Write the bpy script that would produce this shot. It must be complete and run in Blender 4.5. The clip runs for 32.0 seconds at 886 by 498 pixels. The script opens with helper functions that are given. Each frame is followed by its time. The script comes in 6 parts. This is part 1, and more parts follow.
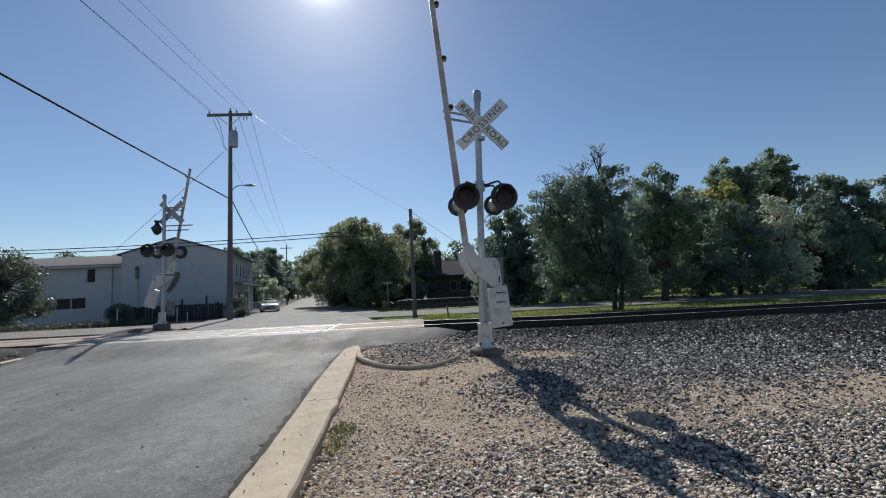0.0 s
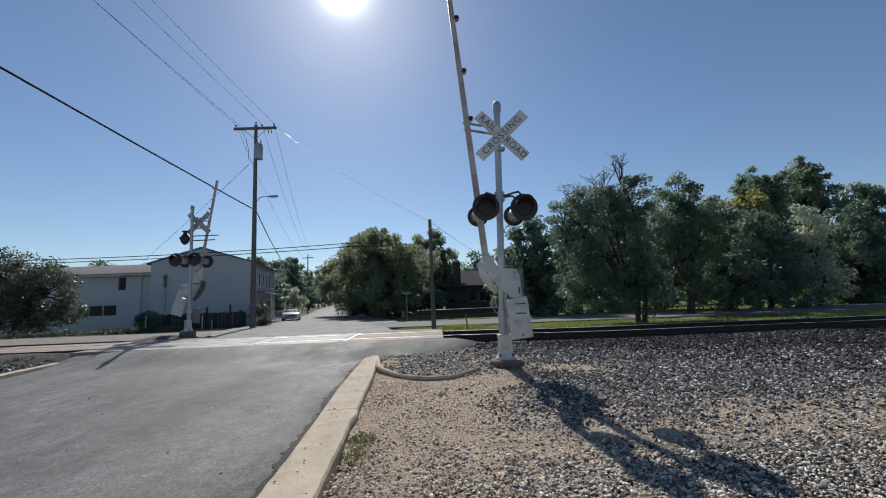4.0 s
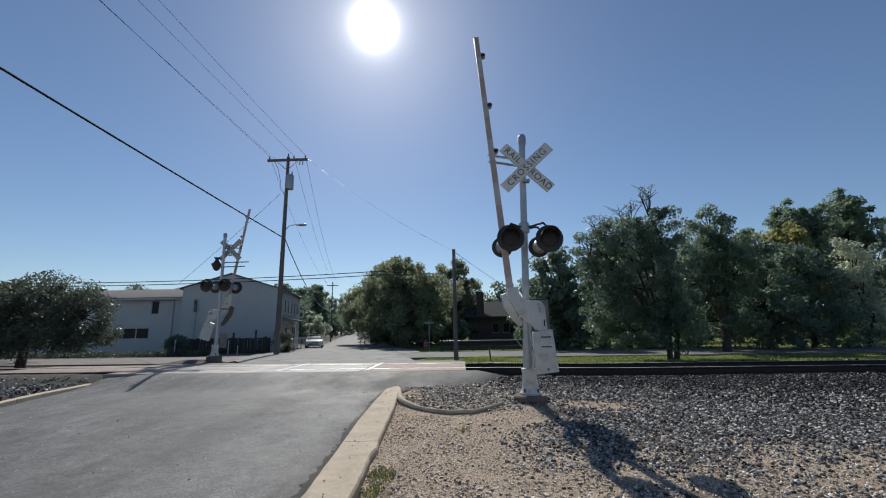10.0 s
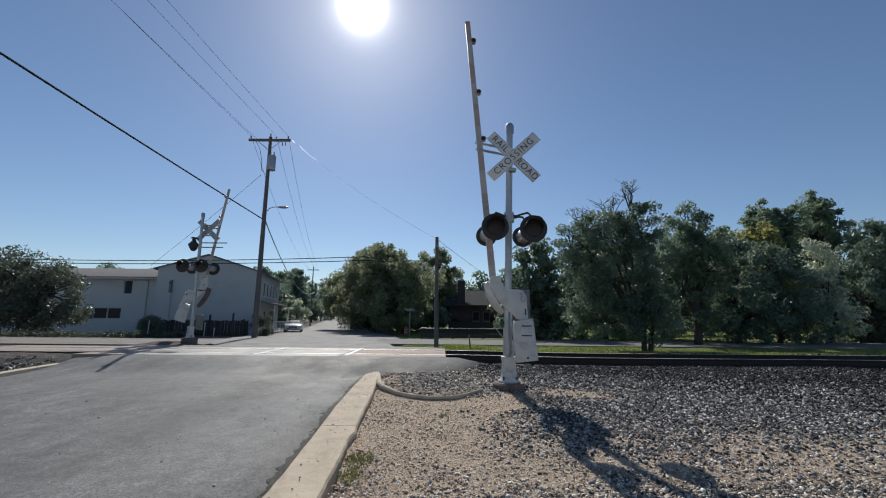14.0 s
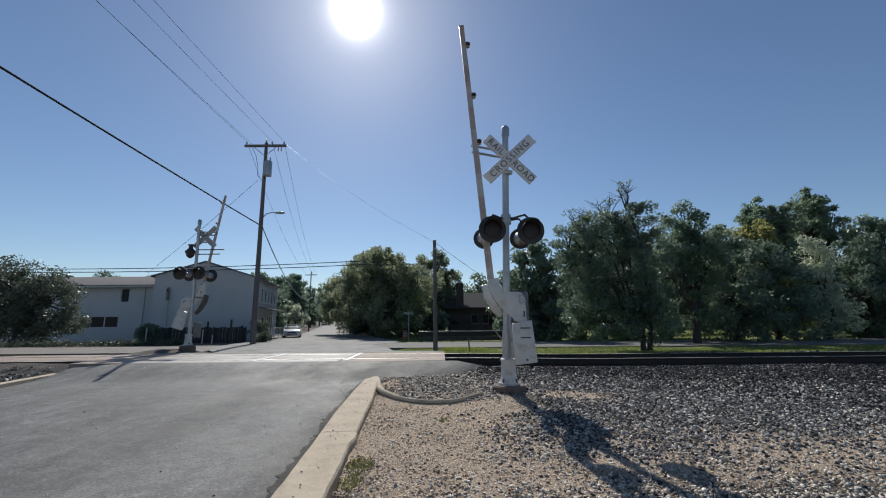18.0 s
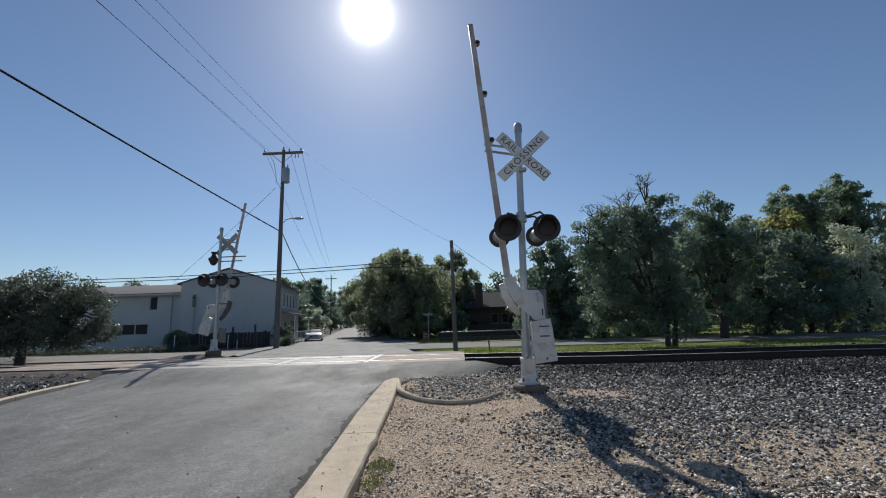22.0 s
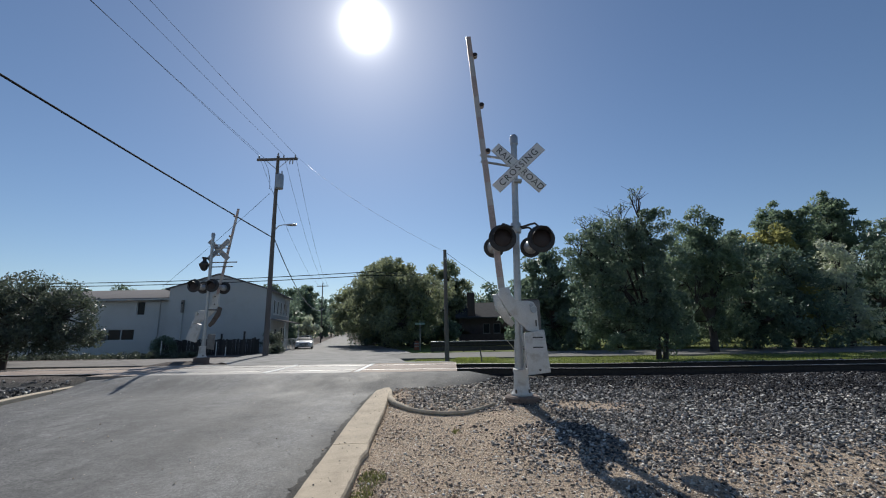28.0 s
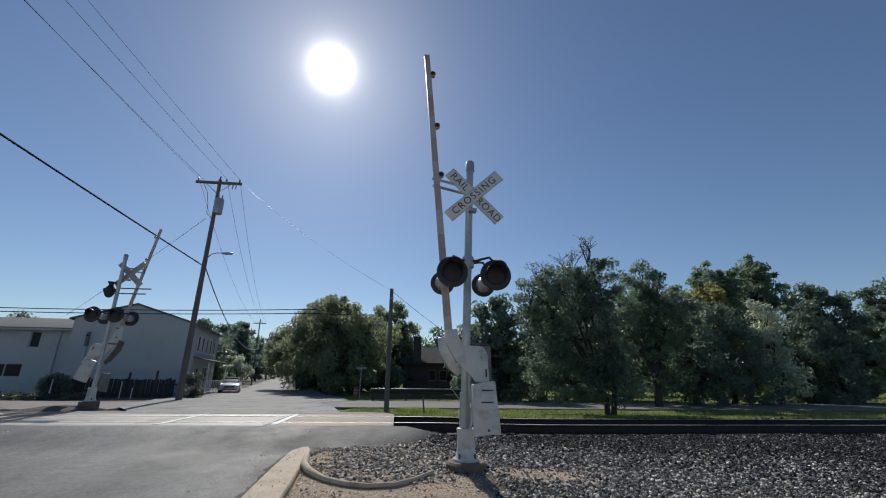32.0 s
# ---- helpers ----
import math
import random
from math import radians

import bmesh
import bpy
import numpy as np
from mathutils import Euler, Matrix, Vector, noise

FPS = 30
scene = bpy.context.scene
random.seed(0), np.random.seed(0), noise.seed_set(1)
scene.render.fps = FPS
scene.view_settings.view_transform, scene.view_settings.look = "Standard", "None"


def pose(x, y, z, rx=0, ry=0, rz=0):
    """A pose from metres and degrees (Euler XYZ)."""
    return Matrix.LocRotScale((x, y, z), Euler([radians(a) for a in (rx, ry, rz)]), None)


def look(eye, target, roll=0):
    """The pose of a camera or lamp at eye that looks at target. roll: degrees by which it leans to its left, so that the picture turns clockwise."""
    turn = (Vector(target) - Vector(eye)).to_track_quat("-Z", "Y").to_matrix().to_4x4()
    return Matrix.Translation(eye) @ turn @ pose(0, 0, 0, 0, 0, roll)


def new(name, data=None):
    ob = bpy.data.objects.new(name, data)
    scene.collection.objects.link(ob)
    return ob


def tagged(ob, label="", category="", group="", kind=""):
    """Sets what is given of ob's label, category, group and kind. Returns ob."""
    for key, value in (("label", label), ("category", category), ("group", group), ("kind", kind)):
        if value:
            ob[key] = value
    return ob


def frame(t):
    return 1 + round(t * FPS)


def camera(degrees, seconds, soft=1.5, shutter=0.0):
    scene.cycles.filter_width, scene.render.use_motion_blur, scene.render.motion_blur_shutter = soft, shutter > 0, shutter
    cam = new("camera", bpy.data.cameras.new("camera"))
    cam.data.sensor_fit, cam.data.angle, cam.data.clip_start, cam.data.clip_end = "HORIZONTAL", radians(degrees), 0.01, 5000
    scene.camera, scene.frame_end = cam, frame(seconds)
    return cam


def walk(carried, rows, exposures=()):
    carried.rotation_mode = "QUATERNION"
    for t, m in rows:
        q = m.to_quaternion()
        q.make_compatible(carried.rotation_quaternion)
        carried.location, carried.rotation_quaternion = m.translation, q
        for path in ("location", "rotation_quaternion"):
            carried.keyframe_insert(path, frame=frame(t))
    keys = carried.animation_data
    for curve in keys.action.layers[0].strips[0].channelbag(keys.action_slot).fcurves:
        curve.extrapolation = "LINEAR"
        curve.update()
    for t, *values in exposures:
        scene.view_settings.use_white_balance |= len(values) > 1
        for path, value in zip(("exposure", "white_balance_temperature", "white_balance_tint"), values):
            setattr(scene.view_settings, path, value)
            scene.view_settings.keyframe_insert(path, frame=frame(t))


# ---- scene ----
cam = camera(94.1, 32.0, soft=1.1)
PATH = [
    (0, (0.217, -0.093, 1.377), (0.337, 1.894, 1.568), -2.7),
    (0.5, (0.221, -0.088, 1.382), (0.322, 1.901, 1.572), -2.7),
    (1, (0.224, -0.089, 1.379), (0.308, 1.899, 1.574), -2.7),
    (1.5, (0.219, -0.104, 1.38), (0.288, 1.885, 1.582), -2.6),
    (2, (0.219, -0.101, 1.384), (0.276, 1.887, 1.594), -2.5),
    (2.5, (0.218, -0.1, 1.382), (0.267, 1.887, 1.6), -2.3),
    (3, (0.212, -0.102, 1.383), (0.255, 1.885, 1.609), -2.2),
    (3.5, (0.207, -0.102, 1.38), (0.244, 1.884, 1.616), -2.2),
    (5.5, (0.213, -0.108, 1.382), (0.213, 1.872, 1.661), -2.6),
    (6, (0.222, -0.118, 1.386), (0.207, 1.859, 1.689), -2.8),
    (6.5, (0.222, -0.112, 1.392), (0.188, 1.86, 1.723), -2.9),
    (7, (0.229, -0.113, 1.387), (0.17, 1.854, 1.748), -2.6),
    (7.5, (0.223, -0.104, 1.388), (0.14, 1.857, 1.772), -2.2),
    (8, (0.222, -0.104, 1.39), (0.121, 1.854, 1.784), -1.8),
    (8.5, (0.221, -0.098, 1.39), (0.114, 1.86, 1.787), -1.4),
    (9, (0.213, -0.087, 1.387), (0.111, 1.87, 1.783), -1.2),
    (9.5, (0.203, -0.094, 1.386), (0.112, 1.864, 1.781), -1.0),
    (10, (0.196, -0.107, 1.389), (0.117, 1.853, 1.778), -0.9),
    (10.5, (0.192, -0.108, 1.381), (0.126, 1.854, 1.76), -0.8),
    (11, (0.192, -0.105, 1.388), (0.142, 1.861, 1.749), -0.7),
    (11.5, (0.191, -0.095, 1.381), (0.159, 1.875, 1.728), -0.4),
    (12, (0.188, -0.09, 1.377), (0.174, 1.881, 1.715), -0.1),
    (12.5, (0.186, -0.092, 1.376), (0.186, 1.88, 1.71), 0.1),
    (13, (0.178, -0.084, 1.38), (0.186, 1.888, 1.713), 0.3),
    (13.5, (0.18, -0.077, 1.378), (0.188, 1.895, 1.71), 0.4),
    (14, (0.175, -0.069, 1.376), (0.179, 1.903, 1.708), 0.5),
    (14.5, (0.174, -0.068, 1.383), (0.171, 1.905, 1.712), 0.5),
    (16.5, (0.171, -0.065, 1.38), (0.166, 1.907, 1.711), -0.0),
    (17, (0.176, -0.061, 1.382), (0.179, 1.911, 1.717), -0.2),
    (17.5, (0.176, -0.059, 1.377), (0.186, 1.912, 1.718), -0.3),
    (18, (0.177, -0.073, 1.386), (0.192, 1.897, 1.731), -0.5),
    (18.5, (0.179, -0.073, 1.383), (0.195, 1.896, 1.732), -0.7),
    (19, (0.184, -0.069, 1.383), (0.194, 1.9, 1.732), -0.9),
    (19.5, (0.188, -0.067, 1.379), (0.185, 1.903, 1.726), -1.1),
    (20, (0.193, -0.074, 1.377), (0.172, 1.897, 1.717), -1.2),
    (20.5, (0.193, -0.067, 1.376), (0.152, 1.904, 1.709), -1.4),
    (21, (0.205, -0.077, 1.374), (0.149, 1.895, 1.705), -1.6),
    (21.5, (0.208, -0.066, 1.382), (0.143, 1.905, 1.715), -1.7),
    (22, (0.217, -0.061, 1.381), (0.145, 1.907, 1.73), -1.8),
    (22.5, (0.216, -0.066, 1.38), (0.136, 1.898, 1.752), -1.9),
    (23, (0.207, -0.067, 1.388), (0.122, 1.892, 1.779), -2.0),
    (23.5, (0.207, -0.085, 1.392), (0.124, 1.873, 1.793), -1.9),
    (24, (0.202, -0.087, 1.388), (0.128, 1.872, 1.786), -1.7),
    (24.5, (0.2, -0.076, 1.383), (0.141, 1.885, 1.772), -1.6),
    (25, (0.205, -0.076, 1.384), (0.161, 1.887, 1.766), -1.4),
    (25.5, (0.205, -0.067, 1.384), (0.173, 1.896, 1.765), -1.4),
    (27.5, (0.204, -0.076, 1.386), (0.176, 1.886, 1.772), -1.1),
    (28, (0.183, -0.061, 1.386), (0.148, 1.9, 1.778), -1.0),
    (28.5, (0.155, -0.01, 1.382), (0.105, 1.945, 1.8), -0.8),
    (29, (0.197, 0.107, 1.376), (0.132, 2.05, 1.844), -0.8),
    (29.5, (0.277, 0.257, 1.399), (0.218, 2.184, 1.931), -1.0),
    (30, (0.34, 0.31, 1.418), (0.319, 2.222, 2.005), -1.1),
    (30.5, (0.312, 0.43, 1.415), (0.361, 2.331, 2.032), -1.0),
    (31, (0.25, 0.572, 1.421), (0.388, 2.468, 2.042), -0.7),
    (31.5, (0.232, 0.705, 1.41), (0.427, 2.601, 2.017), 0.3),
    (32, (0.323, 0.88, 1.426), (0.518, 2.78, 2.021), 0.7),
]
walk(cam, [(t, look(eye, target, roll)) for t, eye, target, roll in PATH], [(0.0, 0.04), (4.0, 0.02), (8.0, -0.03), (28.5, -0.04), (30.5, -0.12), (32.0, -0.12)])


# ---- world, sun, exposure ----
SUN_AZ, SUN_EL = radians(-12.6), radians(39.3)
SUN = Vector((math.sin(SUN_AZ) * math.cos(SUN_EL), math.cos(SUN_AZ) * math.cos(SUN_EL), math.sin(SUN_EL)))
scene.view_settings.exposure = 0.0


def make_world():
    w = bpy.data.worlds.new("sky")
    scene.world = w
    w.use_nodes = True
    nt = w.node_tree
    nt.nodes.clear()
    out = nt.nodes.new("ShaderNodeOutputWorld")
    bg = nt.nodes.new("ShaderNodeBackground")
    sky = nt.nodes.new("ShaderNodeTexSky")
    sky.sky_type = "NISHITA"
    sky.sun_disc = False
    sky.sun_elevation = SUN_EL
    sky.sun_rotation = SUN_AZ
    sky.altitude = 100
    sky.air_density = 1.0
    sky.dust_density = 0.2
    sky.ozone_density = 4.2
    bg.inputs["Strength"].default_value = 0.086
    # the sun's own bright disc and aureole in the sky
    tc = nt.nodes.new("ShaderNodeTexCoord")
    dot = nt.nodes.new("ShaderNodeVectorMath")
    dot.operation = "DOT_PRODUCT"
    dot.inputs[1].default_value = SUN
    nt.links.new(tc.outputs["Generated"], dot.inputs[0])
    glow = nt.nodes.new("ShaderNodeBackground")
    glow.inputs["Color"].default_value = (1.0, 0.97, 0.92, 1)
    total = None
    for power, amount in ((3000.0, 8.0), (760.0, 1.0), (90.0, 0.19), (16.0, 0.055)):
        p = nt.nodes.new("ShaderNodeMath")
        p.operation = "POWER"
        mx = nt.nodes.new("ShaderNodeMath")
        mx.operation = "MAXIMUM"
        mx.inputs[1].default_value = 0.0
        nt.links.new(dot.outputs["Value"], mx.inputs[0])
        nt.links.new(mx.outputs[0], p.inputs[0])
        p.inputs[1].default_value = power
        m = nt.nodes.new("ShaderNodeMath")
        m.operation = "MULTIPLY_ADD"
        m.inputs[1].default_value = amount
        nt.links.new(p.outputs[0], m.inputs[0])
        if total is None:
            m.inputs[2].default_value = 0.0
        else:
            nt.links.new(total.outputs[0], m.inputs[2])
        total = m
    nt.links.new(total.outputs[0], glow.inputs["Strength"])
    add = nt.nodes.new("ShaderNodeAddShader")
    nt.links.new(sky.outputs[0], bg.inputs["Color"])
    nt.links.new(bg.outputs[0], add.inputs[0])
    nt.links.new(glow.outputs[0], add.inputs[1])
    nt.links.new(add.outputs[0], out.inputs["Surface"])


make_world()
sun_data = bpy.data.lights.new("sun", "SUN")
sun_data.energy = 4.3
sun_data.angle = radians(0.55)
sun_data.color = (1.0, 0.968, 0.895)
sun_lamp = new("sun", sun_data)
sun_lamp.matrix_basis = look(SUN * 60, (0, 0, 0))

# ---- materials ----


def material(name, color, rough=0.7, metal=0.0, vary=0.25, scale=6.0, fine=60.0, bump=0.2, bump_dist=0.004, tint=None,
             island=0.0, per_object=0.0, spec=0.5, streak=0.0):
    """A procedural surface: base colour varied at two scales, with relief; tint is a second colour for stains."""
    mt = bpy.data.materials.new(name)
    mt.use_nodes = True
    nt = mt.node_tree
    b = nt.nodes["Principled BSDF"]
    b.inputs["Roughness"].default_value = rough
    b.inputs["Metallic"].default_value = metal
    b.inputs["Specular IOR Level"].default_value = spec
    tc = nt.nodes.new("ShaderNodeTexCoord")
    src = tc.outputs["Object"]
    if streak:
        mp = nt.nodes.new("ShaderNodeMapping")
        mp.inputs["Scale"].default_value = (1, 1, streak)
        nt.links.new(src, mp.inputs[0])
        src = mp.outputs[0]
    n1 = nt.nodes.new("ShaderNodeTexNoise")
    n1.inputs["Scale"].default_value = scale
    n1.inputs["Detail"].default_value = 5
    n1.inputs["Roughness"].default_value = 0.65
    n2 = nt.nodes.new("ShaderNodeTexNoise")
    n2.inputs["Scale"].default_value = fine
    n2.inputs["Detail"].default_value = 3
    nt.links.new(src, n1.inputs[0])
    nt.links.new(tc.outputs["Object"], n2.inputs[0])
    ramp = nt.nodes.new("ShaderNodeValToRGB")
    c = Vector(color)
    t = Vector(tint) if tint else c * (1 - vary)
    hi = Vector([min(1, v * (1 + vary * 0.6)) for v in c])
    e = ramp.color_ramp.elements
    e[0].position, e[0].color = 0.33, (*t, 1)
    e[1].position, e[1].color = 0.68, (*hi, 1)
    mid = ramp.color_ramp.elements.new(0.48)
    mid.color = (*c, 1)
    nt.links.new(n1.outputs[0], ramp.inputs[0])
    mixc = nt.nodes.new("ShaderNodeHueSaturation")
    vmap = nt.nodes.new("ShaderNodeMapRange")
    vmap.inputs["From Min"].default_value, vmap.inputs["From Max"].default_value = 0.3, 0.7
    vmap.inputs["To Min"].default_value, vmap.inputs["To Max"].default_value = 1 - vary, 1 + vary
    nt.links.new(n2.outputs[0], vmap.inputs["Value"])
    value = vmap.outputs[0]
    if island or per_object:
        g = nt.nodes.new("ShaderNodeNewGeometry" if island else "ShaderNodeObjectInfo")
        r = nt.nodes.new("ShaderNodeMapRange")
        k = island or per_object
        r.inputs["To Min"].default_value, r.inputs["To Max"].default_value = 1 - k, 1 + k
        nt.links.new(g.outputs["Random Per Island" if island else "Random"], r.inputs["Value"])
        mul = nt.nodes.new("ShaderNodeMath")
        mul.operation = "MULTIPLY"
        nt.links.new(value, mul.inputs[0])
        nt.links.new(r.outputs[0], mul.inputs[1])
        value = mul.outputs[0]
    nt.links.new(value, mixc.inputs["Value"])
    nt.links.new(ramp.outputs[0], mixc.inputs["Color"])
    nt.links.new(mixc.outputs[0], b.inputs["Base Color"])
    if bump:
        bp = nt.nodes.new("ShaderNodeBump")
        bp.inputs["Strength"].default_value = bump
        bp.inputs["Distance"].default_value = bump_dist
        nt.links.new(n2.outputs[0], bp.inputs["Height"])
        nt.links.new(bp.outputs[0], b.inputs["Normal"])
    return mt


def leaf_material(name, color, vary=0.35, through_light=0.35, gloss=0.55):
    mt = bpy.data.materials.new(name)
    mt.use_nodes = True
    nt = mt.node_tree
    b = nt.nodes["Principled BSDF"]
    b.inputs["Roughness"].default_value = gloss
    b.inputs["Specular IOR Level"].default_value = 0.35
    out = nt.nodes["Material Output"]
    g = nt.nodes.new("ShaderNodeNewGeometry")
    tc = nt.nodes.new("ShaderNodeTexCoord")
    n = nt.nodes.new("ShaderNodeTexNoise")
    n.inputs["Scale"].default_value = 0.7
    n.inputs["Detail"].default_value = 4
    nt.links.new(tc.outputs["Object"], n.inputs[0])
    ramp = nt.nodes.new("ShaderNodeValToRGB")
    c = Vector(color)
    e = ramp.color_ramp.elements
    e[0].color = (c.x * (1 - vary), c.y * (1 - vary), c.z * (1 - vary * 0.6), 1)
    e[1].color = (c.x * (1 + vary * 1.2), c.y * (1 + vary), c.z * (1 + vary * 0.3), 1)
    add = nt.nodes.new("ShaderNodeMath")
    add.operation = "MULTIPLY_ADD"
    add.inputs[1].default_value = 0.6
    nt.links.new(g.outputs["Random Per Island"], add.inputs[0])
    sub = nt.nodes.new("ShaderNodeMath")
    sub.operation = "MULTIPLY_ADD"
    sub.inputs[1].default_value, sub.inputs[2].default_value = 0.9, -0.25
    nt.links.new(n.outputs[0], sub.inputs[0])
    nt.links.new(sub.outputs[0], add.inputs[2])
    nt.links.new(add.outputs[0], ramp.inputs[0])
    nt.links.new(ramp.outputs[0], b.inputs["Base Color"])
    tr = nt.nodes.new("ShaderNodeBsdfTranslucent")
    hs = nt.nodes.new("ShaderNodeHueSaturation")
    hs.inputs["Hue"].default_value, hs.inputs["Value"].default_value = 0.48, 1.5
    nt.links.new(ramp.outputs[0], hs.inputs["Color"])
    nt.links.new(hs.outputs[0], tr.inputs["Color"])
    mix = nt.nodes.new("ShaderNodeMixShader")
    mix.inputs[0].default_value = through_light
    nt.links.new(b.outputs[0], mix.inputs[1])
    nt.links.new(tr.outputs[0], mix.inputs[2])
    nt.links.new(mix.outputs[0], out.inputs["Surface"])
    return mt


def ground_material():
    """Tan dirt near the kerb, grey stone grit along the track, rough grass beyond it; borders broken by noise."""
    mt = bpy.data.materials.new("ground_surface")
    mt.use_nodes = True
    nt = mt.node_tree
    b = nt.nodes["Principled BSDF"]
    b.inputs["Roughness"].default_value = 0.95
    b.inputs["Specular IOR Level"].default_value = 0.2
    geo = nt.nodes.new("ShaderNodeNewGeometry")
    sep = nt.nodes.new("ShaderNodeSeparateXYZ")
    nt.links.new(geo.outputs["Position"], sep.inputs[0])

    def noise_tex(scale, detail=4, rough=0.6):
        n = nt.nodes.new("ShaderNodeTexNoise")
        n.inputs["Scale"].default_value = scale
        n.inputs["Detail"].default_value = detail
        n.inputs["Roughness"].default_value = rough
        nt.links.new(geo.outputs["Position"], n.inputs[0])
        return n.outputs[0]

    def math_node(op, a, bb, c=None):
        n = nt.nodes.new("ShaderNodeMath")
        n.operation = op
        for i, v in enumerate((a, bb, c)):
            if v is None:
                continue
            if isinstance(v, (int, float)):
                n.inputs[i].default_value = v
            else:
                nt.links.new(v, n.inputs[i])
        return n.outputs[0]

    def ramp(val, stops):
        r = nt.nodes.new("ShaderNodeValToRGB")
        els = r.color_ramp.elements
        els[0].position, els[0].color = stops[0][0], (*stops[0][1], 1)
        els[1].position, els[1].color = stops[-1][0], (*stops[-1][1], 1)
        for pos, col in stops[1:-1]:
            els.new(pos).color = (*col, 1)
        nt.links.new(val, r.inputs[0])
        return r.outputs[0]

    def mix(fac, a, bb):
        n = nt.nodes.new("ShaderNodeMix")
        n.data_type = "RGBA"
        nt.links.new(fac, n.inputs["Factor"])
        nt.links.new(a, n.inputs["A"])
        nt.links.new(bb, n.inputs["B"])
        return n.outputs["Result"]

    big, mid, fine = noise_tex(0.8, 5), noise_tex(5, 5, 0.7), noise_tex(70, 4, 0.7)
    dirt = ramp(mid, [(0.3, (0.42, 0.31, 0.215)), (0.5, (0.59, 0.455, 0.335)), (0.72, (0.69, 0.575, 0.45))])
    crumbs = noise_tex(32, 6, 0.85)
    earthy = ramp(crumbs, [(0.35, (0.27, 0.185, 0.12)), (0.49, (0.63, 0.475, 0.34)), (0.62, (0.85, 0.73, 0.58))])
    blend = nt.nodes.new("ShaderNodeMix")
    blend.data_type = "RGBA"
    blend.inputs["Factor"].default_value = 0.75
    nt.links.new(dirt, blend.inputs["A"])
    nt.links.new(earthy, blend.inputs["B"])
    dirt = blend.outputs["Result"]
    # grit coloured extra dark, so the gaps between stones look shaded
    grit = ramp(fine, [(0.3, (0.025, 0.024, 0.023)), (0.5, (0.07, 0.067, 0.063)), (0.7, (0.17, 0.16, 0.15))])
    grass = ramp(mid, [(0.3, (0.09, 0.12, 0.03)), (0.5, (0.15, 0.19, 0.05)), (0.7, (0.23, 0.23, 0.09))])
    # grit border: a slanting line from the signal's foot towards the near right
    s = math_node("MINIMUM", math_node("MULTIPLY_ADD", sep.outputs["X"], 1.5, -1.5), math_node("ADD", sep.outputs["Y"], -4.6))
    near = math_node("MINIMUM", math_node("MULTIPLY_ADD", sep.outputs["X"], 1.5, -2.2), math_node("MULTIPLY_ADD", sep.outputs["Y"], -1.6, 6.6))
    s = math_node("MAXIMUM", s, near)
    s = math_node("ADD", s, math_node("MULTIPLY", big, 1.9))
    s = math_node("ADD", s, math_node("MULTIPLY", mid, 0.9))
    for axis, from_a, from_b, gain in (("Y", 6.75, 7.3, 2.6), ("X", -5.0, -7.5, 20.0)):
        step = nt.nodes.new("ShaderNodeMapRange")
        for key, val in (("From Min", from_a), ("From Max", from_b), ("To Min", 0.0), ("To Max", gain)):
            step.inputs[key].default_value = val
        nt.links.new(sep.outputs[axis], step.inputs["Value"])
        s = math_node("ADD", s, step.outputs[0])
    # a bare patch beside the signal's foot
    px = math_node("POWER", math_node("MULTIPLY_ADD", sep.outputs["X"], 1.25, -3.1), 2.0)
    py = math_node("POWER", math_node("MULTIPLY_ADD", sep.outputs["Y"], 2.8, -19.2), 2.0)
    patch = nt.nodes.new("ShaderNodeMapRange")
    for key, val in (("From Min", 0.4), ("From Max", 1.4), ("To Min", 6.0), ("To Max", 0.0)):
        patch.inputs[key].default_value = val
    nt.links.new(math_node("ADD", px, py), patch.inputs["Value"])
    s = math_node("SUBTRACT", s, patch.outputs[0])
    gfac = nt.nodes.new("ShaderNodeMapRange")
    gfac.inputs["From Min"].default_value, gfac.inputs["From Max"].default_value = 1.6, 2.5
    nt.links.new(s, gfac.inputs["Value"])
    yy = math_node("ADD", sep.outputs["Y"], math_node("MULTIPLY", big, 1.2))
    vfac = nt.nodes.new("ShaderNodeMapRange")
    vfac.inputs["From Min"].default_value, vfac.inputs["From Max"].default_value = 14.6, 15.2
    nt.links.new(yy, vfac.inputs["Value"])
    speck = mix(gfac.outputs[0], dirt, grit)
    fleck = nt.nodes.new("ShaderNodeMapRange")
    fleck.inputs["From Min"].default_value, fleck.inputs["From Max"].default_value = 0.52, 0.62
    nt.links.new(fine, fleck.inputs["Value"])
    fl = math_node("MULTIPLY", fleck.outputs[0], 0.12)
    speck = mix(fl, speck, grit)
    side = nt.nodes.new("ShaderNodeMapRange")
    side.inputs["From Min"].default_value, side.inputs["From Max"].default_value = -6.0, -3.0
    nt.links.new(sep.outputs["X"], side.inputs["Value"])
    depth = nt.nodes.new("ShaderNodeMapRange")
    depth.inputs["From Min"].default_value, depth.inputs["From Max"].default_value = 44.0, 48.0
    nt.links.new(yy, depth.inputs["Value"])
    earth = ramp(mid, [(0.3, (0.095, 0.078, 0.067)), (0.5, (0.145, 0.122, 0.107)), (0.7, (0.215, 0.187, 0.167))])
    lawn = mix(math_node("MAXIMUM", side.outputs[0], depth.outputs[0]), earth, grass)
    over = nt.nodes.new("ShaderNodeMapRange")
    over.inputs["From Min"].default_value, over.inputs["From Max"].default_value = -8.8, -9.5
    nt.links.new(sep.outputs["X"], over.inputs["Value"])
    bed = nt.nodes.new("ShaderNodeMapRange")
    bed.inputs["From Min"].default_value, bed.inputs["From Max"].default_value = 10.1, 10.5
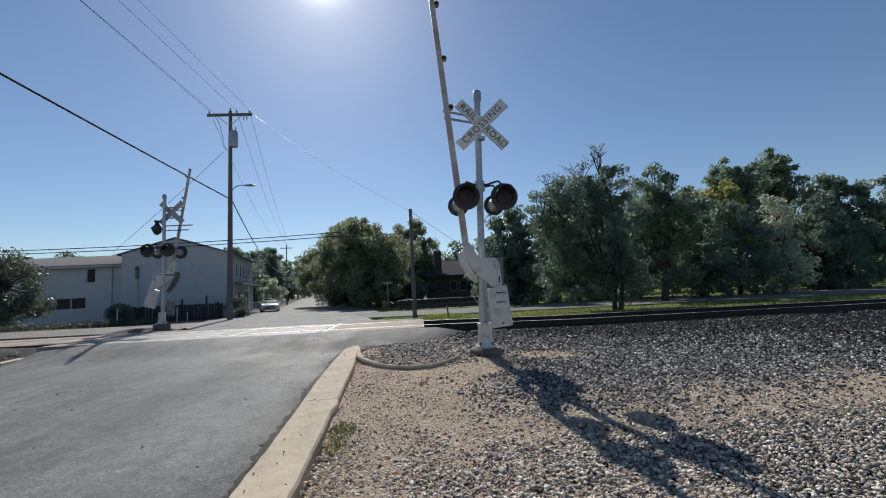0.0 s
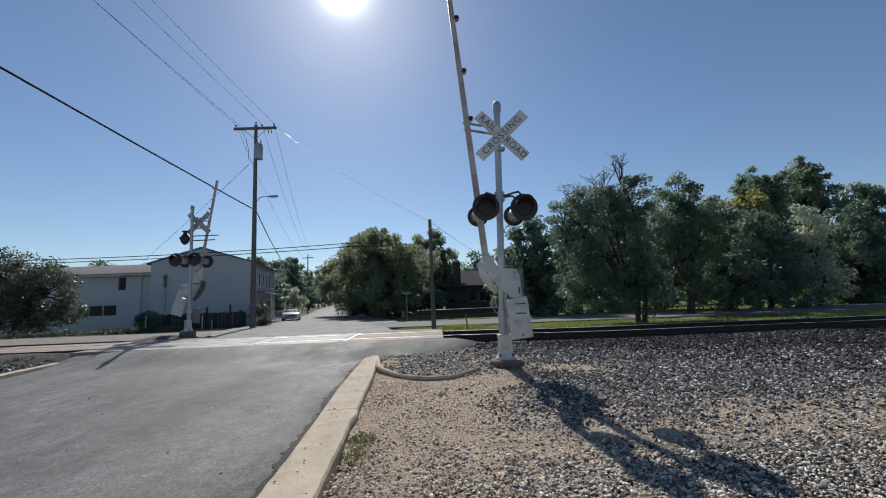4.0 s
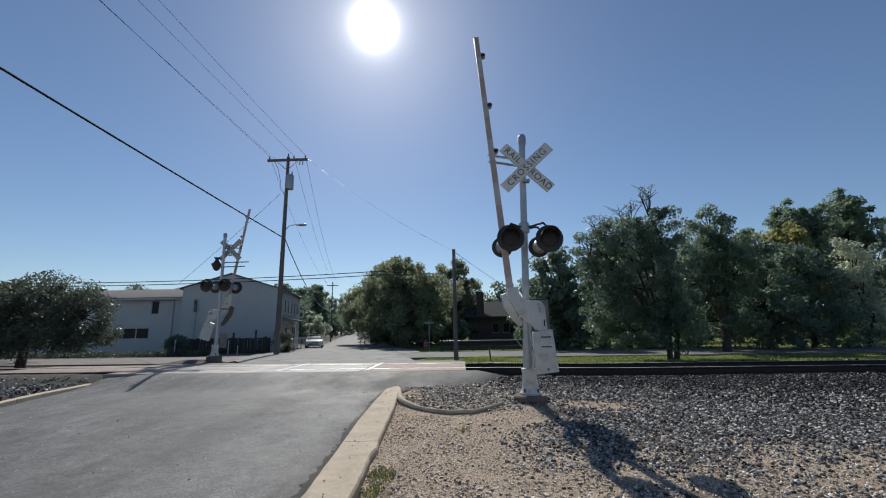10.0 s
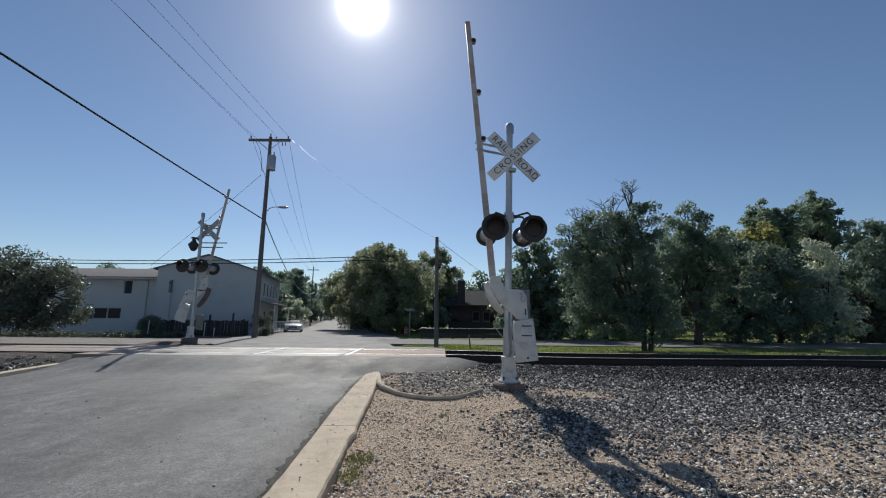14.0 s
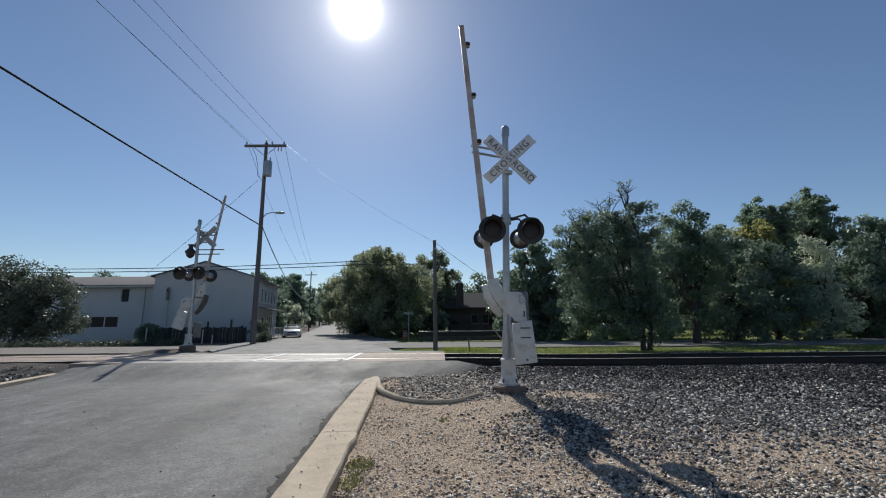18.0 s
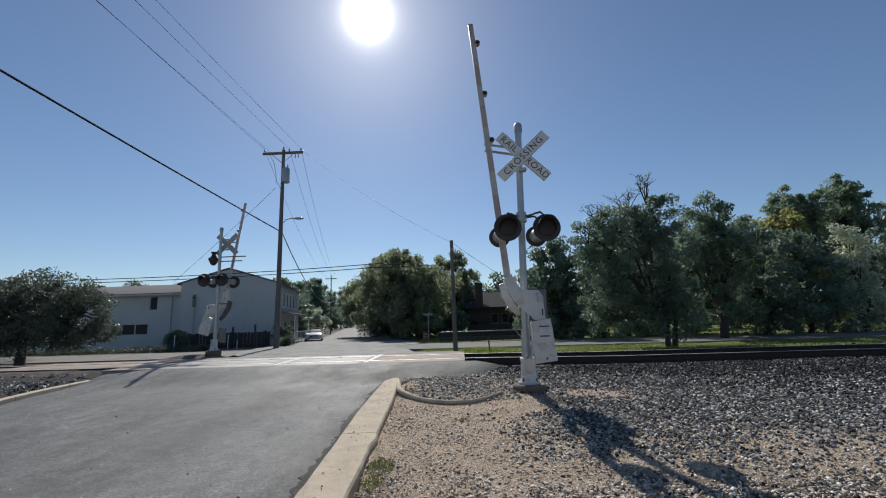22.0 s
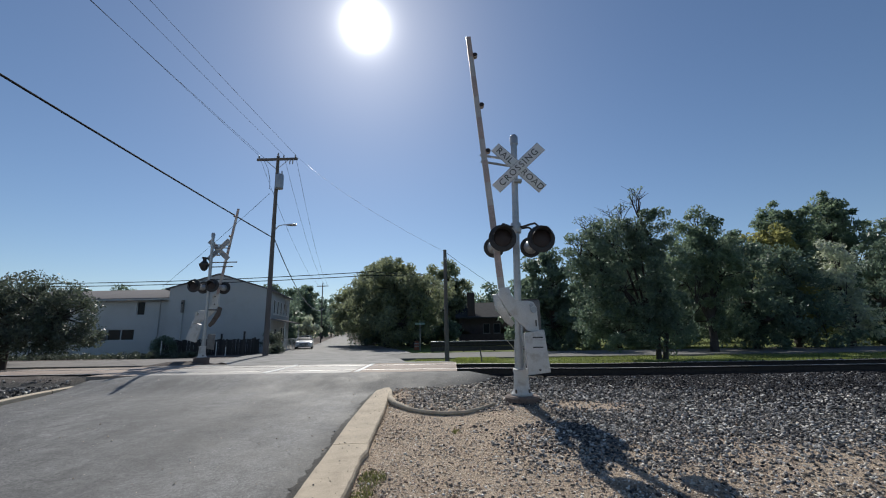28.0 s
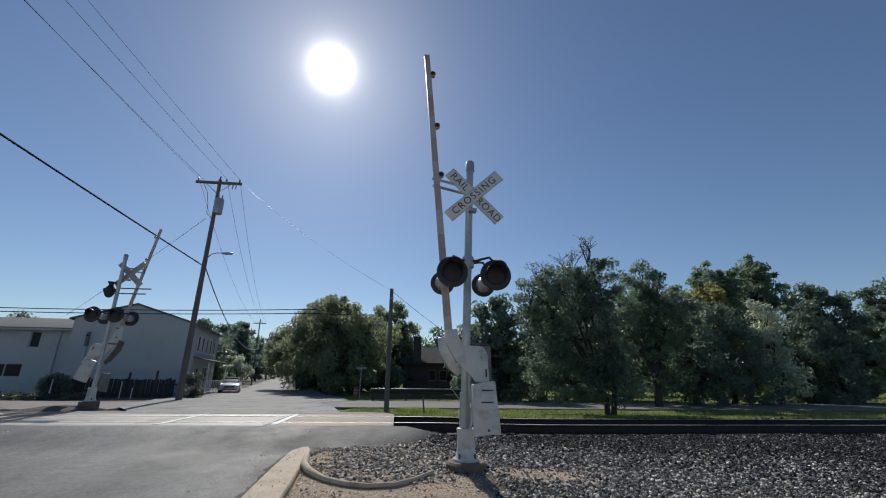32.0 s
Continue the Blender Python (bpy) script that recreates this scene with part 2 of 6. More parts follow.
    nt.links.new(math_node("ADD", sep.outputs["Y"], math_node("MULTIPLY", mid, 0.5)), bed.inputs["Value"])
    packed = math_node("MULTIPLY", over.outputs[0], bed.outputs[0])
    col = mix(packed, mix(vfac.outputs[0], speck, lawn), earth)
    nt.links.new(col, b.inputs["Base Color"])
    bp = nt.nodes.new("ShaderNodeBump")
    bp.inputs["Strength"].default_value = 1.0
    bp.inputs["Distance"].default_value = 0.025
    nt.links.new(math_node("ADD", math_node("MULTIPLY", crumbs, 1.4), fine), bp.inputs["Height"])
    nt.links.new(bp.outputs[0], b.inputs["Normal"])
    return mt


GROUND = ground_material()


def asphalt_material(name="asphalt", base=(0.122, 0.12, 0.117), sheen=0.33):
    """Worn asphalt: speckled aggregate, blotches, pale wheel tracks and thin cracks."""
    mt = bpy.data.materials.new(name)
    mt.use_nodes = True
    nt = mt.node_tree
    bs = nt.nodes["Principled BSDF"]
    geo = nt.nodes.new("ShaderNodeNewGeometry")

    def tex(kind, scale, stretch=(1, 1, 1), **kw):
        mp = nt.nodes.new("ShaderNodeMapping")
        mp.inputs["Scale"].default_value = stretch
        nt.links.new(geo.outputs["Position"], mp.inputs[0])
        n = nt.nodes.new(kind)
        n.inputs["Scale"].default_value = scale
        for k, v in kw.items():
            n.inputs[k].default_value = v
        nt.links.new(mp.outputs[0], n.inputs["Vector"])
        return n.outputs[0]

    def remap(v, a, b, c, d):
        n = nt.nodes.new("ShaderNodeMapRange")
        for name, val in (("From Min", a), ("From Max", b), ("To Min", c), ("To Max", d)):
            n.inputs[name].default_value = val
        nt.links.new(v, n.inputs["Value"])
        return n.outputs[0]

    def mul(a, b):
        n = nt.nodes.new("ShaderNodeMath")
        n.operation = "MULTIPLY"
        nt.links.new(a, n.inputs[0])
        nt.links.new(b, n.inputs[1])
        return n.outputs[0]
    speck = tex("ShaderNodeTexNoise", 38.0, Detail=6.0, Roughness=0.8)
    blotch = tex("ShaderNodeTexNoise", 1.1, Detail=6.0, Roughness=0.65)
    track = tex("ShaderNodeTexNoise", 0.9, (1.0, 0.12, 1.0), Detail=4.0)
    v = mul(remap(speck, 0.32, 0.68, 0.4, 1.75), remap(blotch, 0.32, 0.68, 0.62, 1.3))
    v = mul(v, remap(tex("ShaderNodeTexNoise", 130.0, Detail=2.0), 0.34, 0.66, 0.6, 1.45))
    v = mul(v, remap(track, 0.35, 0.65, 0.7, 1.3))
    mottle = tex("ShaderNodeTexNoise", 5.5, Detail=5.0, Roughness=0.75)
    v = mul(v, remap(mottle, 0.36, 0.64, 0.78, 1.24))
    stain = tex("ShaderNodeTexNoise", 0.55, (1.0, 0.5, 1.0), Detail=7.0, Roughness=0.72)
    v = mul(v, remap(stain, 0.5, 0.62, 1.0, 0.78))
    # newer, darker asphalt laid along the kerb and over the shoulder by the rails, with ragged borders
    sep = nt.nodes.new("ShaderNodeSeparateXYZ")
    nt.links.new(geo.outputs["Position"], sep.inputs[0])

    def lin(a, ka, b, kb, c=0.0):
        n = nt.nodes.new("ShaderNodeMath")
        n.operation = "MULTIPLY_ADD"
        nt.links.new(a, n.inputs[0])
        n.inputs[1].default_value, n.inputs[2].default_value = ka, c
        m = nt.nodes.new("ShaderNodeMath")
        m.operation = "MULTIPLY_ADD"
        nt.links.new(b, m.inputs[0])
        m.inputs[1].default_value = kb
        nt.links.new(n.outputs[0], m.inputs[2])
        return m.outputs[0]
    ragged = tex("ShaderNodeTexNoise", 2.6, Detail=7.0, Roughness=0.7)
    by_kerb = remap(lin(lin(sep.outputs["X"], 1.0, sep.outputs["Y"], 0.05, 0.97), 1.0, ragged, 0.75, -0.37), -0.48, -0.1, 0.0, 1.0)
    by_rails = mul(remap(lin(sep.outputs["Y"], 1.0, ragged, 1.1, -0.55), 7.9, 8.9, 0.0, 1.0), remap(lin(sep.outputs["X"], 1.0, ragged, 2.0, -1.0), -3.2, -1.6, 0.0, 1.0))
    top = nt.nodes.new("ShaderNodeMath")
    top.operation = "MAXIMUM"
    nt.links.new(by_kerb, top.inputs[0])
    nt.links.new(by_rails, top.inputs[1])
    v = mul(v, remap(top.outputs[0], 0.0, 1.0, 1.0, 0.5))
    col = nt.nodes.new("ShaderNodeHueSaturation")
    col.inputs["Color"].default_value = (*base, 1)
    nt.links.new(v, col.inputs["Value"])
    nt.links.new(col.outputs[0], bs.inputs["Base Color"])
    nt.links.new(remap(blotch, 0.3, 0.7, 0.62, 0.85), bs.inputs["Roughness"])
    bs.inputs["Specular IOR Level"].default_value = sheen
    bp = nt.nodes.new("ShaderNodeBump")
    bp.inputs["Strength"].default_value = 0.7
    bp.inputs["Distance"].default_value = 0.008
    nt.links.new(speck, bp.inputs["Height"])
    nt.links.new(bp.outputs[0], bs.inputs["Normal"])
    return mt


ASPHALT = asphalt_material()
FRESH = asphalt_material("dark_asphalt_patch", (0.075, 0.07, 0.066), 0.1)
FAR_ROAD = material("worn_asphalt", (0.2, 0.195, 0.187), 0.82, vary=0.34, scale=0.9, fine=30, bump=0.5, spec=0.3, tint=(0.13, 0.125, 0.118))
SIDE_ROAD = material("weathered_side_street_asphalt", (0.17, 0.165, 0.155), 0.85, vary=0.18, scale=0.5, fine=50, bump=0.3, spec=0.2)
SIDE_DIRT = material("dusty_side_street", (0.18, 0.163, 0.15), 0.9, vary=0.3, scale=0.7, fine=40, bump=0.4)
CONCRETE = material("concrete", (0.49, 0.405, 0.3), 0.9, vary=0.24, scale=4, fine=150, bump=0.7, bump_dist=0.004, tint=(0.4, 0.325, 0.24))
PANEL_WOOD = material("weathered_timber_panel", (0.3, 0.23, 0.185), 0.8, vary=0.25, scale=3, fine=60, bump=0.4, per_object=0.15)
PANEL = material("crossing_panel_concrete", (0.32, 0.295, 0.27), 0.7, vary=0.25, scale=3, fine=80, bump=0.4, per_object=0.15)
PAINT_LINE = material("worn_white_road_paint", (0.7, 0.7, 0.68), 0.7, vary=0.2, scale=6, fine=60, bump=0.3, tint=(0.4, 0.39, 0.37))
STEEL = material("rail_steel", (0.035, 0.026, 0.022), 0.7, 0.2, vary=0.3, scale=8, fine=60, bump=0.3)
SHINE = material("polished_rail_head", (0.5, 0.48, 0.46), 0.55, 1.0, vary=0.1, scale=8, fine=60, bump=0.05)
TIE = material("creosoted_timber", (0.06, 0.045, 0.035), 0.85, vary=0.3, scale=6, fine=70, bump=0.5, per_object=0.3)


def stone_material(name, tones, rough):
    """Crushed stone: each piece takes its tone from a spread of dark, middle and pale ones."""
    mt = material(name, (0.2, 0.2, 0.2), rough, vary=0.22, scale=14, fine=90, bump=0.4)
    nt = mt.node_tree
    hs = next(n for n in nt.nodes if n.bl_idname == "ShaderNodeHueSaturation")
    g = nt.nodes.new("ShaderNodeNewGeometry")
    r = nt.nodes.new("ShaderNodeValToRGB")
    r.color_ramp.interpolation = "LINEAR"
    e = r.color_ramp.elements
    e[0].position, e[0].color = tones[0][0], (*tones[0][1], 1)
    e[1].position, e[1].color = tones[-1][0], (*tones[-1][1], 1)
    for pos, col in tones[1:-1]:
        e.new(pos).color = (*col, 1)
    nt.links.new(g.outputs["Random Per Island"], r.inputs[0])
    nt.links.new(r.outputs[0], hs.inputs["Color"])
    nt.nodes["Principled BSDF"].inputs["Specular IOR Level"].default_value = 0.12
    return mt


# STONE and STONE_DARK: the wide tone spread also imitates sunlit tops and dark sides
STONE = stone_material("ballast_stone", [(0.0, (0.035, 0.034, 0.035)), (0.4, (0.125, 0.12, 0.117)), (0.72, (0.26, 0.25, 0.24)), (0.9, (0.52, 0.495, 0.46)), (1.0, (0.78, 0.74, 0.68))], 0.9)
STONE_PALE = stone_material("worn_pale_stone", [(0.0, (0.17, 0.135, 0.105)), (0.35, (0.39, 0.325, 0.26)), (0.7, (0.58, 0.5, 0.41)), (1.0, (0.82, 0.77, 0.68))], 0.9)
STONE_DARK = stone_material("dark_ballast_stone", [(0.0, (0.012, 0.012, 0.014)), (0.55, (0.026, 0.026, 0.03)), (0.8, (0.06, 0.06, 0.065)), (0.93, (0.18, 0.177, 0.174)), (1.0, (0.5, 0.49, 0.475))], 0.85)
PEBBLE = stone_material("tan_pebble", [(0.0, (0.2, 0.14, 0.105)), (0.25, (0.42, 0.32, 0.25)), (0.6, (0.6, 0.49, 0.39)), (0.85, (0.72, 0.63, 0.53)), (1.0, (0.88, 0.83, 0.76))], 0.9)
WHITE_METAL = material("weathered_white_paint", (0.56, 0.56, 0.545), 0.5, vary=0.1, scale=5, fine=70, bump=0.15, tint=(0.42, 0.39, 0.35))
GALV = material("galvanised_steel", (0.42, 0.43, 0.44), 0.45, 0.7, vary=0.14, scale=7, fine=70, bump=0.12)
SIGN_WHITE = material("reflective_white_sheeting", (0.72, 0.72, 0.7), 0.45, vary=0.07, scale=5, fine=80, bump=0.05)
SIGN_BLACK = material("black_lettering", (0.03, 0.03, 0.03), 0.5, vary=0.1, bump=0.0)
LAMP_BLACK = material("matt_black_paint", (0.03, 0.03, 0.032), 0.6, vary=0.2, scale=6, fine=60, bump=0.1)
RED_LENS = material("dark_red_lens", (0.025, 0.016, 0.016), 0.6, vary=0.1, bump=0.0)
ARM_GREY = material("weathered_arm_sheeting", (0.47, 0.44, 0.42), 0.5, vary=0.15, scale=5, fine=60, bump=0.05)
FADED_RED = material("faded_red_sheeting", (0.42, 0.33, 0.3), 0.5, vary=0.18, scale=5, fine=60, bump=0.05)
RUST = material("rusty_iron", (0.12, 0.095, 0.08), 0.85, 0.2, vary=0.35, scale=7, fine=60, bump=0.5)
WOOD_POLE = material("weathered_pole_timber", (0.135, 0.122, 0.115), 0.85, vary=0.25, scale=5, fine=60, bump=0.5, streak=0.1)
WIRE = material("black_cable", (0.025, 0.025, 0.027), 0.9, vary=0.1, bump=0.0, spec=0.1)
WIRE_GREY = material("bare_aluminium_wire", (0.3, 0.31, 0.32), 0.5, 0.6, vary=0.1, bump=0.0)
PORCELAIN = material("grey_porcelain", (0.3, 0.31, 0.33), 0.25, vary=0.1, bump=0.0)
SIDING = material("pale_grey_painted_siding", (0.49, 0.51, 0.51), 0.8, vary=0.05, scale=0.8, fine=30, bump=0.15, tint=(0.46, 0.475, 0.47))
SIGN_BACK = material("dull_sign_back", (0.36, 0.36, 0.36), 0.6, vary=0.12, scale=5, fine=60, bump=0.05)
OLD_STEEL = material("aged_brown_grey_steel", (0.2, 0.19, 0.18), 0.7, 0.2, vary=0.2, scale=6, fine=70, bump=0.2)
ROOF_METAL = material("dull_grey_roof_sheeting", (0.165, 0.155, 0.155), 0.95, vary=0.12, scale=1, fine=30, bump=0.1, spec=0.1)
TRIM = material("white_trim_paint", (0.72, 0.72, 0.7), 0.6, vary=0.08, bump=0.1)
DARK_GLASS = material("dark_window_glass", (0.016, 0.021, 0.027), 0.2, vary=0.1, bump=0.0, spec=0.12)
DARK_WOOD = material("dark_weathered_boards", (0.055, 0.05, 0.047), 0.85, vary=0.3, scale=4, fine=50, bump=0.4, per_object=0.3)
BRICK_DARK = material("dark_brown_brick", (0.075, 0.055, 0.05), 0.9, vary=0.25, scale=3, fine=40, bump=0.4)
SHINGLE = material("grey_shingles", (0.06, 0.06, 0.063), 0.95, spec=0.1, vary=0.2, scale=2, fine=40, bump=0.4)
CAR_WHITE = material("white_car_paint", (0.86, 0.87, 0.88), 0.18, vary=0.03, bump=0.0)
CAR_BLACK = material("black_car_paint", (0.02, 0.02, 0.022), 0.2, vary=0.1, bump=0.0)
RUBBER = material("tyre_rubber", (0.025, 0.025, 0.025), 0.85, vary=0.15, bump=0.2)
CHROME = material("chrome", (0.6, 0.61, 0.62), 0.15, 1.0, vary=0.05, bump=0.0)
LIGHT_GLASS = material("clear_lamp_glass", (0.6, 0.62, 0.65), 0.1, vary=0.05, bump=0.0)
ORANGE = material("orange_plastic", (0.3, 0.1, 0.045), 0.65, vary=0.12, bump=0.1)
GREEN_SIGN = material("faded_green_sign_sheeting", (0.16, 0.27, 0.23), 0.4, vary=0.1, bump=0.0)
BARK = material("tree_bark", (0.055, 0.046, 0.04), 0.9, vary=0.3, scale=5, fine=40, bump=0.7, bump_dist=0.02, streak=0.25)
LEAF_OAK = leaf_material("oak_leaves", (0.135, 0.195, 0.15), through_light=0.42, gloss=0.45)
LEAF_PECAN = leaf_material("pecan_leaves", (0.15, 0.215, 0.15), through_light=0.48, gloss=0.45)
LEAF_OLIVE = leaf_material("olive_green_leaves", (0.2, 0.22, 0.085), through_light=0.55)
LEAF_DARK = leaf_material("dark_glossy_leaves", (0.085, 0.11, 0.085), through_light=0.32, gloss=0.45)
LEAF_CORNER = leaf_material("street_pecan_leaves", (0.195, 0.235, 0.15), through_light=0.48)
LEAF_LIGHT = leaf_material("grey_green_leaves", (0.44, 0.5, 0.4), through_light=0.35, gloss=0.45)
WEED = leaf_material("olive_weeds", (0.17, 0.19, 0.08), through_light=0.3, gloss=0.7)
BAND = material("dulled_reflective_band", (0.36, 0.33, 0.3), 0.7, vary=0.15, scale=6, fine=60, bump=0.1)
FOOTING = material("stained_footing_concrete", (0.15, 0.112, 0.095), 0.9, vary=0.3, scale=5, fine=70, bump=0.6)
FRESH_WEED = leaf_material("bright_green_weeds", (0.2, 0.27, 0.075), through_light=0.4, gloss=0.6)
GRASS = leaf_material("grass_blades", (0.17, 0.225, 0.075), through_light=0.4, gloss=0.6)

# ---- mesh helpers ----


def link_mesh(name, me, mat, parent=None, label=""):
    me.materials.append(mat)
    ob = new(name, me)
    if parent:
        ob.parent = parent
    if label:
        ob["label"] = label
    return ob


def part(name, bm, mat, parent=None, label="", bevel=0.0, smooth=35.0):
    """One bmesh as one mesh object under a thing or a part."""
    if bevel:
        bmesh.ops.bevel(bm, geom=[e for e in bm.edges if len(e.link_faces) == 2 and e.calc_face_angle(0) > 0.5], offset=bevel,
                        segments=2, affect="EDGES", profile=0.6)
    me = bpy.data.meshes.new(name)
    bm.normal_update()
    bm.to_mesh(me)
    bm.free()
    if smooth:
        me.polygons.foreach_set("use_smooth", [True] * len(me.polygons))
        me.set_sharp_from_angle(angle=radians(smooth))
    return link_mesh(name, me, mat, parent, label)


def thing(name, m, label, category, group="", kind=""):
    ob = new(name)
    ob.empty_display_size = 0.2
    ob.matrix_basis = m
    return tagged(ob, label, category, group, kind)


def box(lo, hi, bm=None, m=None):
    bm = bm or bmesh.new()
    lo, hi = Vector(lo), Vector(hi)
    r = bmesh.ops.create_cube(bm, size=1.0)
    s, c = hi - lo, (hi + lo) / 2
    mm = Matrix.Translation(c) @ Matrix.Diagonal((s.x, s.y, s.z, 1))
    bmesh.ops.transform(bm, matrix=(m @ mm) if m else mm, verts=r["verts"])
    return bm


def rod(p, q, r0, r1=None, seg=12, bm=None):
    """A tapered round bar from p to q."""
    bm = bm or bmesh.new()
    p, q = Vector(p), Vector(q)
    r1 = r0 if r1 is None else r1
    d = q - p
    m = Matrix.Translation((p + q) / 2) @ d.to_track_quat("Z", "Y").to_matrix().to_4x4()
    bmesh.ops.create_cone(bm, cap_ends=True, segments=seg, radius1=r0, radius2=r1, depth=d.length, matrix=m)
    return bm


def lathe(profile, seg=20, bm=None, m=None):
    """A turned solid round z from (radius, height) pairs."""
    bm = bm or bmesh.new()
    rings = []
    for r, z in profile:
        rings.append([bm.verts.new((max(r, 1e-4) * math.cos(2 * math.pi * k / seg), max(r, 1e-4) * math.sin(2 * math.pi * k / seg), z)) for k in range(seg)])
    for a, b in zip(rings, rings[1:]):
        for k in range(seg):
            bm.faces.new((a[k], a[(k + 1) % seg], b[(k + 1) % seg], b[k]))
    bm.faces.new(rings[0][::-1])
    bm.faces.new(rings[-1])
    if m:
        bmesh.ops.transform(bm, matrix=m, verts=[v for ring in rings for v in ring])
    return bm


def tube(points, r, seg=8, bm=None):
    """A round tube along a line of points."""
    bm = bm or bmesh.new()
    pts = [Vector(p) for p in points]
    rings = []
    for i, p in enumerate(pts):
        d = (pts[min(i + 1, len(pts) - 1)] - pts[max(i - 1, 0)]).normalized()
        side = d.cross(Vector((0, 0, 1)) if abs(d.z) < 0.95 else Vector((1, 0, 0))).normalized()
        up = side.cross(d)
        rr = r[i] if isinstance(r, (list, tuple)) else r
        rings.append([bm.verts.new(p + rr * (math.cos(2 * math.pi * k / seg) * side + math.sin(2 * math.pi * k / seg) * up)) for k in range(seg)])
    for a, b in zip(rings, rings[1:]):
        for k in range(seg):
            bm.faces.new((a[k], a[(k + 1) % seg], b[(k + 1) % seg], b[k]))
    bm.faces.new(rings[0][::-1])
    bm.faces.new(rings[-1])
    bmesh.ops.recalc_face_normals(bm, faces=bm.faces[:])
    return bm


def plate(poly, y0, y1, bm=None):
    """A plate with an outline of (x, z) points, from y0 to y1."""
    bm = bm or bmesh.new()
    a = [bm.verts.new((x, y0, z)) for x, z in poly]
    b = [bm.verts.new((x, y1, z)) for x, z in poly]
    bm.faces.new(a)
    bm.faces.new(b[::-1])
    for i in range(len(poly)):
        j = (i + 1) % len(poly)
        bm.faces.new((a[j], a[i], b[i], b[j]))
    bmesh.ops.recalc_face_normals(bm, faces=bm.faces[:])
    return bm


def slab(poly, z0, z1, bm=None):
    """A level slab with an outline of (x, y) points; z1 may be a function of x, y."""
    bm = bm or bmesh.new()
    top = z1 if callable(z1) else (lambda x, y: z1)
    a = [bm.verts.new((x, y, z0)) for x, y in poly]
    b = [bm.verts.new((x, y, top(x, y))) for x, y in poly]
    bm.faces.new(a[::-1])
    bm.faces.new(b)
    for i in range(len(poly)):
        j = (i + 1) % len(poly)
        bm.faces.new((a[i], a[j], b[j], b[i]))
    bmesh.ops.recalc_face_normals(bm, faces=bm.faces[:])
    return bm


def soup(name, verts, faces, mat, parent=None, smooth=False):
    """A mesh from numpy arrays of corners and equal-sided faces."""
    me = bpy.data.meshes.new(name)
    n, k = faces.shape
    me.vertices.add(len(verts))
    me.vertices.foreach_set("co", verts.astype(np.float32).ravel())
    me.loops.add(n * k)
    me.loops.foreach_set("vertex_index", faces.astype(np.int32).ravel())
    me.polygons.add(n)
    me.polygons.foreach_set("loop_start", np.arange(n, dtype=np.int32) * k)
    me.update(calc_edges=True)
    if smooth:
        me.polygons.foreach_set("use_smooth", np.ones(n, dtype=bool))
    return link_mesh(name, me, mat, parent)


def smoothstep(a, b, x):
    t = min(1.0, max(0.0, (x - a) / (b - a)))
    return t * t * (3 - 2 * t)


# ---- the lie of the land ----
NEAR_RAIL, FAR_RAIL = 10.95, 12.42      # y of the two rails
RAIL_TOP = 0.45


def land(x, y):
    """Height of the natural ground: level near the kerb, rising to the track bed, level beyond."""
    z = 0.27 * smoothstep(3.0, 9.0, y) - 0.2 * smoothstep(13.6, 17.5, y) - 0.11 * smoothstep(19.0, 36.0, y)
    z += 0.32 * math.exp(-((x + 10.1) / 1.3) ** 2 - ((y - 16.0) / 1.6) ** 2)
    z += 0.07 * math.exp(-((x - 1.3) / 0.8) ** 2 - ((y - 7.0) / 0.6) ** 2)
    # hollow in front of the near rail; packed earth up to the rails on the other side of the street
    z -= 0.13 * smoothstep(1.1, 1.8, x) * smoothstep(10.15, 10.45, y) * smoothstep(10.95, 10.8, y)
    z += max(0.0, 0.42 - z) * smoothstep(-8.6, -9.1, x) * smoothstep(9.7, 10.25, y) * smoothstep(14.4, 13.2, y)
    z += 0.03 * noise.noise((x * 0.5, y * 0.5, 0.0)) + 0.012 * noise.noise((x * 2.1, y * 2.1, 3.0))
    return z


def rail_dip(x):
    """The track sinks a little where it leaves the crossing."""
    return -0.05 * smoothstep(0.3, 4.6, x)


def kerb_left(y):
    """Street side of the near kerb."""
    return -1.18 - 0.055 * (min(y, 6.0) - 4.0) - 0.02 * max(0.0, y - 6.0)


def kerb_right(y):
    """Bank side of the near kerb, narrowing towards its end."""
    return -0.75 - 0.055 * (min(y, 4.0) - 4.0) - 0.05 * max(0.0, min(y, 6.6) - 4.0) - 0.075 * max(0.0, y - 6.6)


def road_z(y):
    """Height of the street's surface: it climbs to the rails and falls again beyond."""
    return 0.02 + 0.2 * smoothstep(3.0, 8.6, y) + 0.23 * smoothstep(8.5, 10.3, y) - 0.31 * smoothstep(13.2, 18.0, y) - 0.13 * smoothstep(19.0, 36.0, y)


def road_surface(x, y):
    """The near street's surface with its crown and the shoulder that slopes off by the rails."""
    l, r = street_span(y)
    drop = (0.09 * smoothstep(r - 0.5, r, x) + 0.07 * smoothstep(l + 1.2, l, x)) * smoothstep(8.6, 9.6, y) + 0.06 * abs((x - (l + r) / 2) / (r - l)) ** 2
    return road_z(y) - drop


